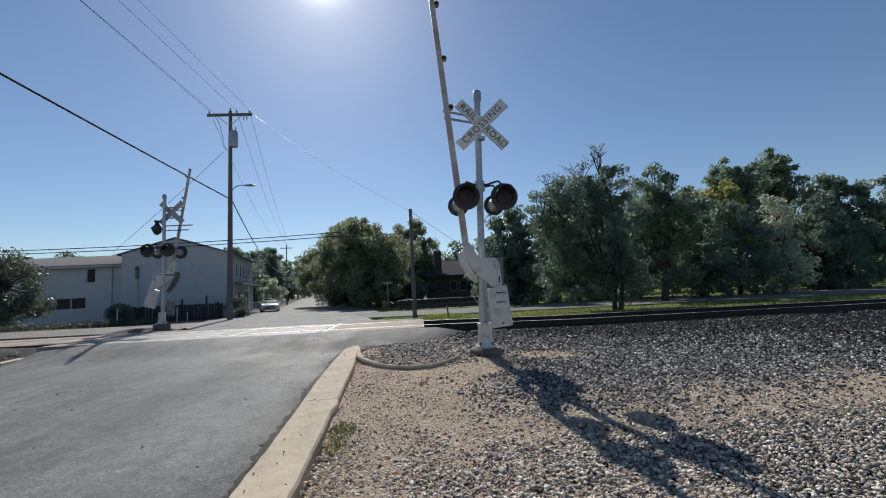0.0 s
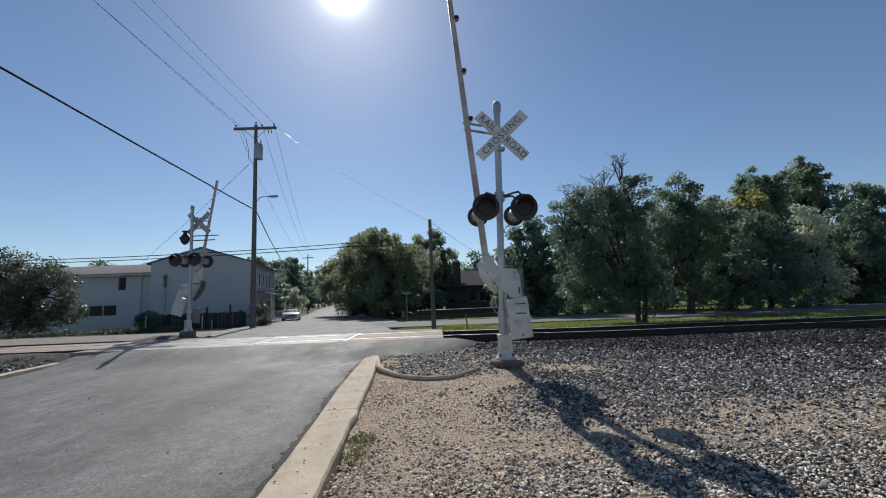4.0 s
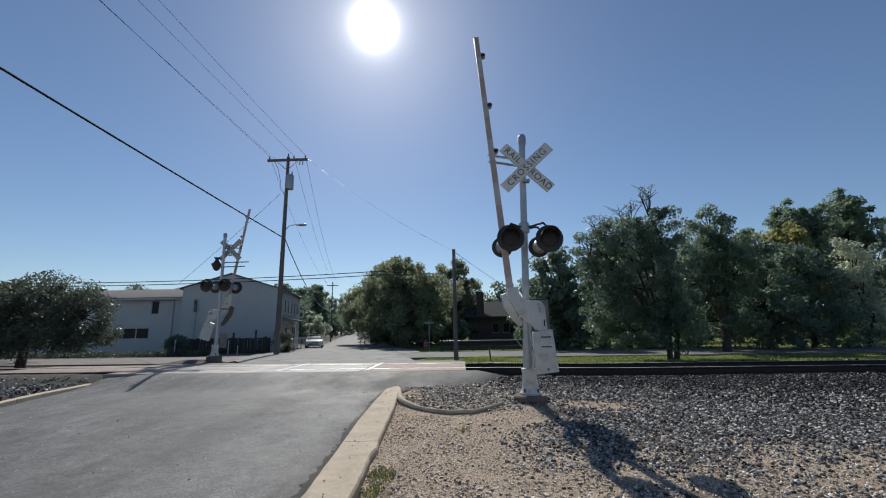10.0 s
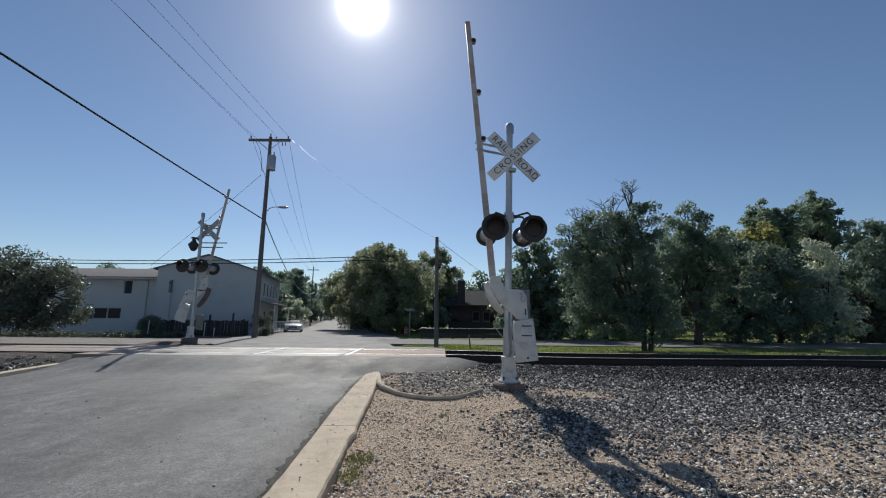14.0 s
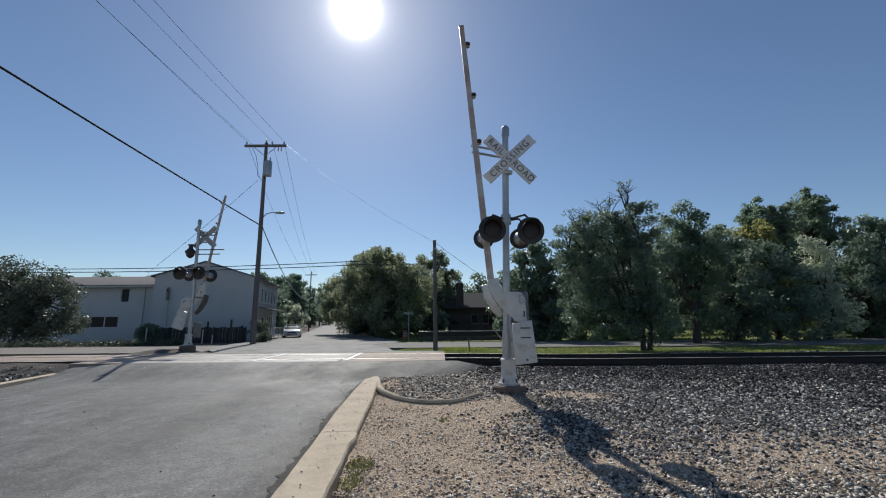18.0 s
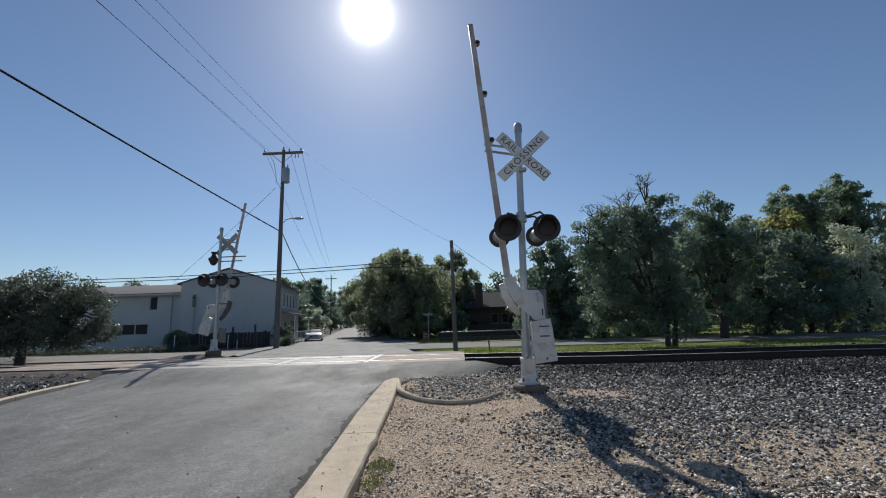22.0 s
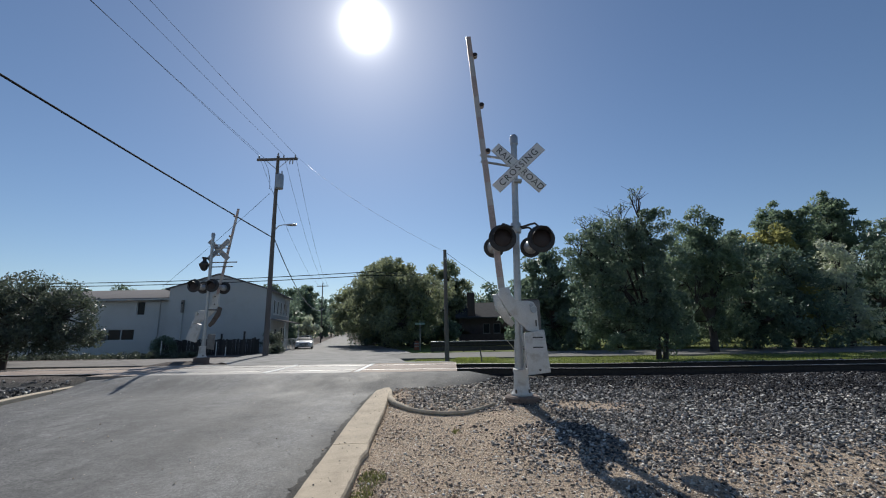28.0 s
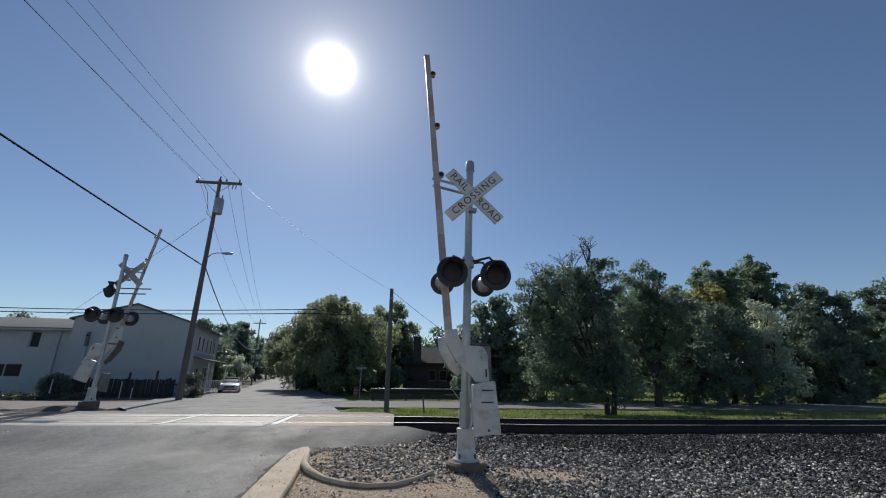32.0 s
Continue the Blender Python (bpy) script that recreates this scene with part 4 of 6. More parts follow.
    # conduit
    part("conduit", tube([(0.05, -0.1, 1.2), (0.03, -0.12, 1.05), (0.08, -0.12, 0.8), (0.06, -0.1, 0.55), (0.02, -0.08, 0.4)], 0.022, 8), GALV, t, "bent grey conduit")
    part("mast_sleeve", rod(on_mast(0.48), on_mast(0.95), 0.075, seg=16), GALV, t)
    # gate arm with sheeting and lamps
    d = (at - ab)
    ln = d.length
    bm = plate([(-0.055, 0.0), (0.055, 0.0), (0.045, ln), (-0.045, ln)], -0.02, 0.02)
    ang = math.atan2(d.x, d.z)
    tilt = math.atan2(d.y, math.hypot(d.x, d.z))
    mm = Matrix.Translation(ab) @ Matrix.Rotation(ang, 4, "Y") @ Matrix.Rotation(-tilt, 4, "X")
    bmesh.ops.transform(bm, matrix=mm, verts=bm.verts[:])
    arm = part("gate_arm", bm, ARM_GREY, t, "raised gate arm with faded red and white sheeting", bevel=0.004)
    n = int(ln / 0.41)
    for k in range(0, n):
        z0, z1 = ln - 0.41 * (k + 1), ln - 0.41 * k
        if k % 2 == 1:
            continue
        w0 = 0.055 - 0.01 * z0 / ln
        for y0, y1 in ((-0.0235, -0.021), (0.021, 0.0235)):
            bm = plate([(-w0 + 0.004, z0), (w0 - 0.004, z0), (w0 - 0.006, z1), (-w0 + 0.006, z1)], y0, y1)
            bmesh.ops.transform(bm, matrix=mm, verts=bm.verts[:])
            part("stripe", bm, FADED_RED, arm, "faded red reflective stripe")
    for f in (0.915, 0.7, 0.512):
        c = mm @ Vector((0.075, 0, ln * f))
        lb = part("arm_lamp", lathe([(0.02, -0.05), (0.045, -0.035), (0.048, 0.035), (0.02, 0.05)], 12, None, Matrix.Translation(c) @ pose(0, 0, 0, 90, 0, 0)), FADED_RED, arm, "small faded red arm lamp")
        part("lens", lathe([(0.04, 0.045), (0.03, 0.056), (0.0, 0.06)], 12, None, Matrix.Translation(c) @ pose(0, 0, 0, 90, 0, 0)), RED_LENS, lb)
    if bell:
        bc = on_mast(3.55)
        br = part("bell_bracket", tube([bc, bc + Vector((0.2, -0.02, 0.06)), bc + Vector((0.24, -0.02, 0.1))], 0.025, 8), GALV, t)
        part("bell", lathe([(0.05, -0.3), (0.12, -0.24), (0.21, -0.04), (0.215, 0.0), (0.14, 0.06), (0.08, 0.14), (0.08, 0.24), (0.12, 0.25), (0.12, 0.29), (0.03, 0.3)], 18, None, Matrix.Translation(bc + Vector((0.27, -0.02, 0.14))) @ Matrix.Scale(0.92, 4)), LAMP_BLACK, br, "dark bell")
        for zz, ln2 in ((0.2, 0.95), (0.02, 0.8)):
            part("side_bar", rod(bc + Vector((0.1, -0.06, zz)), bc + Vector((-ln2, -0.2, zz + 0.03)), 0.022, seg=8), OLD_STEEL, br)
    return t


def build_signals():
    crossing_signal(pose(1.30, 7.0, 0.28), "railroad crossing signal with raised gate on a gravel bank",
                    (-0.29, -0.3, 1.78), (-0.7, -0.3, 6.46),
                    [(-0.25, -0.4, 2.60, 0.228), (0.385, -0.4, 2.575, 0.228)], [(-0.32, 0.3, 2.585, 0.19), (0.34, 0.3, 2.575, 0.19)],
                    False, (0.09, 0, 4.6), (0.125, -0.14, 3.93))
    crossing_signal(pose(-9.4, 16.0, 0.5, 0, 0, 180), "railroad crossing signal with raised leaning gate seen from behind",
                    (-0.17, -0.3, 2.1), (-0.79, -0.3, 6.05),
                    [(0.4, -0.35, 2.79, 0.25), (-0.45, -0.35, 2.75, 0.25)], [(0.39, 0.3, 2.79, 0.26), (-0.33, 0.3, 2.79, 0.26)],
                    True, (-0.01, 0, 4.94), (-0.2, -0.14, 4.28), -10.0, (0.285, 0.3), 1.2, None, (-0.33, 0.12))


build_signals()

# ---- poles and lines ----


def sag_line(p, q, sag, n=24):
    p, q = Vector(p), Vector(q)
    return [p + (q - p) * (k / n) - Vector((0, 0, 4 * sag * (k / n) * (1 - k / n))) for k in range(n + 1)]


def cable(p, q, sag, r, mat, label, group="overhead lines"):
    ob = part("overhead_cable", tube(sag_line(p, q, sag), r, 6), mat)
    return tagged(ob, label, "cable", group)


def build_poles():
    t = thing("utility_pole", pose(-11.48, 26.2, 0.02), "tall weathered wooden utility pole with crossarm and street light", "utility pole", "utility poles")
    part("pole", rod((0, 0, -0.3), (0, 0, 13.35), 0.175, 0.1, 16), WOOD_POLE, t)
    arm = part("crossarm", box((-1.38, -0.2, 12.98), (1.4, -0.08, 13.14)), WOOD_POLE, t, bevel=0.012)
    for x, z in ((-1.25, 13.14), (0.45, 13.14), (1.25, 13.14), (0.0, 13.36)):
        part("insulator", lathe([(0.02, 0.0), (0.02, 0.06), (0.06, 0.07), (0.04, 0.1), (0.065, 0.13), (0.04, 0.17), (0.05, 0.2), (0.02, 0.23)], 12, None, Matrix.Translation((x, -0.14 if x else 0, z))), PORCELAIN, arm)
    for s in (-1, 1):
        part("brace", rod((s * 0.08, -0.12, 12.4), (s * 0.75, -0.14, 12.98), 0.022, seg=6), GALV, arm)
    for x in (0.9, 1.1):
        part("fuse_holder", rod((x, -0.2, 12.65), (x + 0.05, -0.26, 13.0), 0.035, seg=8), PORCELAIN, arm)
    can = part("transformer", lathe([(0.2, 0.0), (0.26, 0.03), (0.26, 0.95), (0.23, 1.02), (0.1, 1.06)], 20, None, Matrix.Translation((0.3, -0.22, 10.9))), GALV, t, "grey cylindrical transformer")
    for dx in (-0.1, 0.12):
        part("bushing", lathe([(0.04, 0), (0.05, 0.1), (0.03, 0.13), (0.05, 0.17), (0.02, 0.28)], 10, None, Matrix.Translation((0.3 + dx, -0.22, 11.92))), PORCELAIN, can)
    part("hanger", box((0.1, -0.12, 11.1), (0.2, -0.02, 11.7)), GALV, can)
    lb = part("light_bracket", tube([(0.1, 0, 8.15), (0.35, -0.05, 8.38), (0.65, -0.08, 8.45), (0.95, -0.1, 8.45)], 0.03, 8), GALV, t)
    part("light_head", lathe([(0.03, -0.32), (0.11, -0.22), (0.15, 0.0), (0.14, 0.25), (0.06, 0.36)], 14, None, Matrix.Translation((1.2, -0.1, 8.43)) @ pose(0, 0, 0, 0, 90, 0) @ Matrix.Diagonal((0.55, 1, 1, 1))), GALV, lb, "grey cobra-head street light")
    part("drop_wire", tube([(-0.9, -0.14, 13.0), (-0.6, -0.1, 12.4), (-0.42, -0.1, 11.6), (-0.4, -0.1, 11.0), (-0.12, -0.1, 10.7)], 0.015, 6), WIRE, t)
    t2 = thing("utility_pole", pose(-0.05, 18.75, 0.05), "short dark wooden pole standing at the street corner", "utility pole", "utility poles")
    part("pole", rod((0, 0, -0.2), (-0.02, 0, 5.05), 0.105, 0.075, 14), WOOD_POLE, t2)
    part("band", lathe([(0.08, 4.6), (0.085, 4.62), (0.085, 4.66), (0.08, 4.68)], 14), GALV, t2)
    t3 = thing("utility_pole", pose(-19.9, 64.0, 0.0), "distant wooden pole among trees", "utility pole", "utility poles")
    part("pole", rod((0, 0, 0), (0, 0, 9.2), 0.11, 0.07, 10), WOOD_POLE, t3)
    part("crossarm", box((-0.9, -0.1, 8.6), (0.9, 0.0, 8.72)), WOOD_POLE, t3)
    t4 = thing("utility_pole", pose(-3.5, 43.5, -0.2), "wooden pole half hidden in a leafy tree", "utility pole", "utility poles")
    part("pole", rod((0, 0, 0), (0, 0, 7.7), 0.09, 0.07, 10), WOOD_POLE, t4)
    part("crossarm", box((-0.8, -0.08, 7.55), (0.8, 0.0, 7.63)), WOOD_POLE, t4)
    # lines from the crossarm back over the street, past the viewer
    for dx, z in ((-1.25, 13.37), (0.45, 13.37), (1.25, 13.37)):
        cable((-11.48 + dx, 26.06, z), ({-1.25: -11.75, 0.45: -11.1, 1.25: -10.5}[dx], -14.0, 13.35), 0.25, 0.008, WIRE, "thin bare overhead power wire")
    cable((-12.1, 26.06, 12.95), (-11.9, -14.0, 13.1), 0.25, 0.008, WIRE, "thin bare overhead power wire")
    # on to the far poles along the street
    for dx in (-1.25, 0.45, 1.25):
        cable((-11.48 + dx, 26.06, 13.37), (-19.9 + dx * 0.6, 64.0, 8.9), 1.2, 0.01, WIRE, "thin bare overhead power wire")
    # thick communications cable from the left to the pole and on down the street
    cable((-12.9, -8.0, 9.85), (-11.6, 26.1, 7.7), 0.12, 0.035, WIRE, "thick black communications cable")
    cable((-11.4, 26.2, 7.6), (-19.5, 63.9, 5.2), 1.9, 0.035, WIRE_GREY, "slack grey communications cable")
    # two lines parallel to the track behind the signals
    for y, z, sag, to in ((31.0, 5.95, 0.45, (-4.0, 43.4, 7.55)), (31.2, 5.7, 0.42, (-3.0, 43.4, 7.5))):
        cable((-46.0, y, z), (-5.8, y, z), sag, 0.03, WIRE, "black overhead cable across the street")
        cable((-5.8, y, z), to, 0.1, 0.03, WIRE, "black overhead cable across the street")
        cable((-90.0, y, z), (-46.0, y, z), 0.5, 0.03, WIRE, "black overhead cable across the street")
    cable((-11.9, 26.2, 10.7), (-24.0, 34.0, 5.5), 0.1, 0.012, WIRE, "thin black service wire to a building")
    cable((-10.1, 26.1, 13.2), (-0.05, 18.75, 5.0), 0.35, 0.005, WIRE_GREY, "thin grey wire to a short pole")
    cable((-0.05, 18.75, 5.0), (3.0, 21.0, 3.2), 0.05, 0.008, WIRE, "thin grey wire from a short pole")


build_poles()

# ---- trees ----


def leaf_cloud(rng, centres, radii, per, size):
    """Small leaf blades scattered in clumps; each blade is a bent rhombus."""
    k = len(centres)
    idx = np.repeat(np.arange(k), per)
    n = len(idx)
    d = rng.normal(size=(n, 3))
    d /= np.linalg.norm(d, axis=1, keepdims=True) + 1e-9
    rad = rng.random(n) ** 0.45
    p = centres[idx] + d * (rad[:, None] * radii[idx])
    u = rng.normal(size=(n, 3))
    u[:, 2] -= 0.35
    u /= np.linalg.norm(u, axis=1, keepdims=True)
    w = np.cross(u, rng.normal(size=(n, 3)))
    w /= np.linalg.norm(w, axis=1, keepdims=True) + 1e-9
    s = size * (0.6 + 0.8 * rng.random(n))[:, None]
    nrm = np.cross(u, w)
    v = np.stack([p - u * s, p + w * s * 0.42 + nrm * s * 0.12, p + u * s, p - w * s * 0.42 + nrm * s * 0.12], 1).reshape(-1, 3)
    f = np.arange(4 * n).reshape(-1, 4)
    return v, f


def tree(name, at, label, blobs, mat, trunk_r=0.2, clumps=90, per=110, leaf=0.1, seed=1, stems=1, lean=0.0, clump_r=0.55, category="tree", group="trees by the track", bare=(), loose=0.0):
    """A tapered trunk with limbs and a crown of leafy clumps filling the blobs (centre and radii, relative to the foot)."""
    rng = np.random.default_rng(seed)
    t = thing(name, pose(at[0], at[1], land(*at[:2])), label, category, group)
    vol = np.array([b[3] * b[4] * b[5] for b in blobs])
    cs, rs = [], []
    for b, share in zip(blobs, vol ** 0.75 / (vol ** 0.75).sum()):
        n = max(4, int(round(clumps * share)))
        d = rng.normal(size=(n, 3))
        d /= np.linalg.norm(d, axis=1, keepdims=True)
        rr = 0.45 + 0.55 * rng.random(n) ** 0.6
        spray = rng.random(n) < loose
        rr[spray] = 0.92 + 0.22 * rng.random(spray.sum())
        cs.append(np.array(b[:3]) + d * rr[:, None] * np.array(b[3:6]))
        rs.append(np.outer(clump_r * (0.55 + 0.75 * rng.random(n)) * np.where(spray, 0.7, 1.0), [1, 1, 0.8]))
    cs, rs = np.concatenate(cs), np.concatenate(rs)
    v, f = leaf_cloud(rng, cs, rs, per, leaf)
    soup("crown", v, f, mat, t)
    # trunk, limbs and twigs
    bm = bmesh.new()
    low = min(b[2] - b[5] * 0.6 for b in blobs)
    tops = []
    for s in range(stems):
        a = 2 * math.pi * s / max(1, stems) + 0.3
        sp = 0.55 if stems > 1 else 0.0
        h = max(0.8, low + 0.5)
        end = Vector((lean * h + sp * math.cos(a) * h * 0.6, sp * math.sin(a) * h * 0.6, h))
        r = trunk_r / (1.35 if stems > 1 else 1)
        tube([(sp * 0.25 * math.cos(a), sp * 0.25 * math.sin(a), -0.15), (sp * 0.3 * math.cos(a), sp * 0.3 * math.sin(a), 0.12), end * 0.5 + Vector((0.04, 0, 0)), end], [r * 1.45, r * 1.1, r * 0.92, r * 0.8], 10, bm)
        tops.append((end, r * 0.8))
    part("trunk", bm, BARK, t, "dark rough trunk")
    for i, b in enumerate(blobs):
        bm = bmesh.new()
        c = Vector(b[:3])
        e, r = min(tops, key=lambda q: (q[0] - c).length)
        mid = e * 0.5 + c * 0.5 + Vector((0, 0, 0.12 * (c - e).length))
        tube([e - Vector((0, 0, 0.1)), mid, c], [r * 0.75, r * 0.5, r * 0.2], 7, bm)
        near = [q for q in range(len(cs)) if (Vector(cs[q]) - c).length < max(b[3:6]) * 1.05]
        for q in near[:: max(1, len(near) // 9)]:
            tube([mid * 0.4 + c * 0.6, (mid * 0.15 + c * 0.35 + Vector(cs[q]) * 0.5) + Vector((0, 0, 0.08)), Vector(cs[q])], [r * 0.28, r * 0.16, r * 0.05], 5, bm)
        part("limb", bm, BARK, t)
    # bare twigs that stick out of the crown, with a few leaves left on them
    for bx, by, bz, rx, rz, n in bare:
        bm = bmesh.new()
        foot = Vector((bx, by, bz - rz))
        tips = []
        for k in range(n):
            a = rng.random() * 2 * math.pi
            tip = Vector((bx + rx * math.cos(a) * rng.random() ** 0.5, by + 0.6 * rx * math.sin(a), bz + rz * (0.2 + 0.8 * rng.random())))
            bend = foot * 0.5 + tip * 0.5 + Vector((0.12 * rng.normal(), 0.1 * rng.normal(), 0.1))
            tube([foot, bend, tip], [0.028, 0.017, 0.007], 5, bm)
            for q in range(3):
                side = bend.lerp(tip, 0.2 + 0.3 * q)
                end = side + Vector((0.28 * rng.normal(), 0.2 * rng.normal(), 0.2 + 0.15 * rng.random()))
                tube([side, end], [0.011, 0.005], 4, bm)
                tips.append(end)
            tips.append(tip)
        part("twig_spray", bm, BARK, t, "thin bare grey twigs")
        keep = np.array([p for k, p in enumerate(tips) if k % 2])
        v, f = leaf_cloud(rng, keep, np.full((len(keep), 3), 0.14), 5, leaf * 0.8)
        soup("twig_foliage", v, f, mat, t)
    return t


def ring_blobs(rng, w, d, lo, hi, n):
    """A loose heap of n crown blobs of width w and depth d between the heights lo and hi."""
    out = []
    for i in range(n):
        a = 2 * math.pi * (i + rng.random()) / n
        k = 0.6 if i % 3 else 0.15
        z = lo + (hi - lo) * (0.22 + 0.5 * ((i * 0.618) % 1.0) + (0.12 if i % 3 == 0 else 0))
        r = (0.4 + 0.14 * rng.random())
        out.append((math.cos(a) * w * k, math.sin(a) * d * k, z, w * r * 1.15, d * r * 1.15, (hi - lo) * (0.27 + 0.08 * rng.random())))
    out.append((0, 0, hi - (hi - lo) * 0.25, w * 0.4, d * 0.4, (hi - lo) * 0.25))
    return out


def build_trees():
    # the tree with a forked trunk beside the track
    tree("tree", (8.85, 17.7, 0.07), "dark evergreen oak with a forked trunk and bare twigs on top",
         [(-1.3, 0.5, 3.3, 1.9, 1.9, 1.9), (-2.5, 0.5, 2.7, 1.1, 1.5, 1.6), (-2.4, 0.5, 4.2, 1.0, 1.3, 1.1), (0.4, 0.5, 3.5, 1.3, 1.6, 2.0), (-0.9, 0.5, 5.2, 1.5, 1.4, 1.0), (0.3, 0.4, 5.3, 1.0, 1.0, 1.0),
          (-0.3, 0.4, 6.0, 0.7, 0.7, 0.6), (-2.6, 0.5, 4.9, 0.8, 1.0, 0.7), (-1.7, 0.4, 5.5, 0.9, 1.0, 0.6), (-1.8, 0.6, 1.6, 1.5, 1.3, 0.7), (0.3, 0.5, 1.8, 1.2, 1.2, 0.7), (-0.4, 0.5, 2.3, 1.6, 1.4, 1.0), (0.0, 0.1, 0.95, 1.5, 1.2, 0.4), (-1.9, 0.3, 0.95, 1.4, 1.2, 0.4), (1.0, 0.3, 1.1, 0.8, 1.0, 0.4)], LEAF_OAK, 0.14, 330, 150, 0.07, 3, 2, clump_r=0.46, loose=0.3,
         bare=((-0.15, 0.4, 6.85, 0.5, 0.65, 9), (-1.0, 0.4, 6.3, 0.7, 0.5, 8), (-2.3, 0.4, 5.7, 0.7, 0.6, 9), (-2.9, 0.4, 4.9, 0.5, 0.5, 6)))
    # its neighbour, an upright crown in loose tiers with pale bare limbs low down
    tree("tree", (13.9, 22.4, 0.1), "upright oak with pale bare lower limbs beside the side street",
         [(0.2, 0.3, 6.9, 0.9, 0.9, 0.9), (-0.7, 0.3, 5.9, 1.2, 1.2, 0.9), (1.1, 0.3, 6.0, 1.0, 1.1, 0.8), (0.0, 0.3, 4.9, 1.9, 1.6, 1.0), (1.4, 0.3, 4.4, 1.3, 1.5, 1.0), (-1.1, 0.4, 4.0, 1.4, 1.5, 1.1), (0.3, 0.8, 2.9, 2.2, 1.6, 1.1), (0.6, 0.8, 1.6, 2.0, 1.4, 0.7)],
         LEAF_PECAN, 0.2, 240, 140, 0.085, 4, 1, clump_r=0.5, loose=0.3, bare=((-1.3, -1.2, 3.2, 0.7, 0.7, 6),))
    rng = np.random.default_rng(9)
    spec = [
        ((7.3, 29.5, 0.1), "dense dark tree with grey-green leaves", 3.6, 3.6, 0.8, 6.8, LEAF_OAK, 8),
        ((17.9, 25.0, 0.1), "dark dense oak beside the side street", 3.6, 4.0, 0.9, 6.6, LEAF_OAK, 7),
        ((20.9, 25.6, 0.1), "dark dense oak beside the side street", 3.2, 3.8, 0.9, 5.9, LEAF_OAK, 7),
        ((22.4, 28.6, 0.1), "olive-green oak on the far lawn", 3.6, 3.6, 1.6, 7.9, LEAF_OLIVE, 7),
        ((33.0, 35.5, 0.1), "tall pecan tree with a clumped green crown", 3.4, 4.0, 3.0, 12.4, LEAF_PECAN, 9),
        ((28.4, 35.0, 0.1), "tall pecan tree with a clumped green crown", 3.6, 4.0, 3.0, 11.2, LEAF_PECAN, 9),
        ((24.9, 26.6, 0.1), "slim tree with pale grey-green leaves", 1.75, 1.8, 0.8, 6.5, LEAF_LIGHT, 7),
        ((28.3, 27.4, 0.1), "dark dense tree on the far lawn", 3.4, 3.6, 0.7, 6.6, LEAF_OAK, 7),
        ((32.6, 29.2, 0.1), "dark dense tree on the far lawn", 4.6, 4.4, 0.7, 8.2, LEAF_OAK, 8),
        ((41.0, 31.0, 0.1), "dark dense tree on the far lawn", 6.0, 5.0, 1.0, 8.9, LEAF_OAK, 7),
        ((50.0, 34.0, 0.1), "dark dense tree on the far lawn", 6.5, 5.0, 1.0, 9.4, LEAF_OAK, 7),
        ((12.3, 31.0, 0.1), "dark dense oak on the far lawn", 4.2, 4.0, 1.2, 7.2, LEAF_OAK, 6),
        ((15.6, 32.0, 0.1), "dark dense oak on the far lawn", 5.0, 4.2, 1.3, 7.4, LEAF_OAK, 6),
    ]
    for i, (at, label, w, d, lo, hi, mat, n) in enumerate(spec):
        tree("tree", at, label, ring_blobs(rng, w * 0.78, d * 0.7, lo - 1.0, hi, n), mat, 0.13 + 0.01 * hi, int(60 + 18 * hi * w / 4), 84, 0.115 if at[1] < 28 else 0.165, 20 + i, clump_r=0.6, loose=0.12)
    # small tree left of the street, and one behind it
    tree("tree", (-18.5, 17.2, 0.1), "low rounded tree with dark glossy leaves beside the street",
         [(-0.3, 0, 3.2, 1.7, 1.9, 0.95), (1.5, 0, 2.8, 1.4, 1.7, 0.9), (2.7, 0, 2.2, 1.0, 1.4, 0.95), (-3.6, -0.4, 1.3, 1.6, 1.1, 0.5), (0.2, -0.6, 1.1, 1.3, 1.0, 0.45), (0.4, -0.3, 2.1, 2.0, 1.7, 0.9), (2.1, -0.3, 1.6, 1.7, 1.3, 0.6), (-2.4, 0.2, 3.0, 2.0, 2.0, 1.1), (-4.3, 0.3, 2.6, 1.6, 1.8, 1.2), (-2.4, 0, 2.0, 2.0, 1.6, 0.8), (-4.6, 0, 1.7, 1.5, 1.5, 0.7), (3.1, 0, 1.35, 0.8, 1.0, 0.4), (1.2, -0.5, 1.25, 2.0, 1.3, 0.5), (-1.5, -0.5, 1.35, 1.9, 1.2, 0.5), (2.6, -0.2, 1.15, 1.2, 1.0, 0.4)],
         LEAF_DARK, 0.17, 380, 115, 0.066, 51, clump_r=0.42)
    tree("tree", (-25.5, 22.0, 0.0), "dark rounded tree behind a smaller one", ring_blobs(rng, 3.2, 3.0, 0.8, 4.2, 6), LEAF_DARK, 0.2, 80, 110, 0.1, 52)
    # big trees at the corner beyond the side street
    tree("tree", (-7.9, 49.0, 0.0), "large spreading pecan tree shading the street corner", [(0, 0, 7.9, 2.4, 2.6, 2.2), (-2.4, 0, 6.0, 2.6, 2.6, 2.3), (2.4, 0, 6.4, 2.2, 2.6, 2.2), (-4.2, 0.5, 4.4, 2.0, 2.4, 2.0), (4.0, -0.5, 4.0, 2.0, 2.4, 2.2), (0, -1, 4.6, 3.4, 3.0, 2.6), (-2.8, -1, 2.6, 2.8, 2.4, 1.6), (2.6, -1, 2.2, 2.8, 2.4, 1.6), (0.5, 2.5, 5.5, 3, 2.4, 2.8), (3.2, 0, 7.0, 1.3, 1.6, 1.3)], LEAF_CORNER, 0.38, 400, 120, 0.16, 61, clump_r=0.85, group="trees along the street")
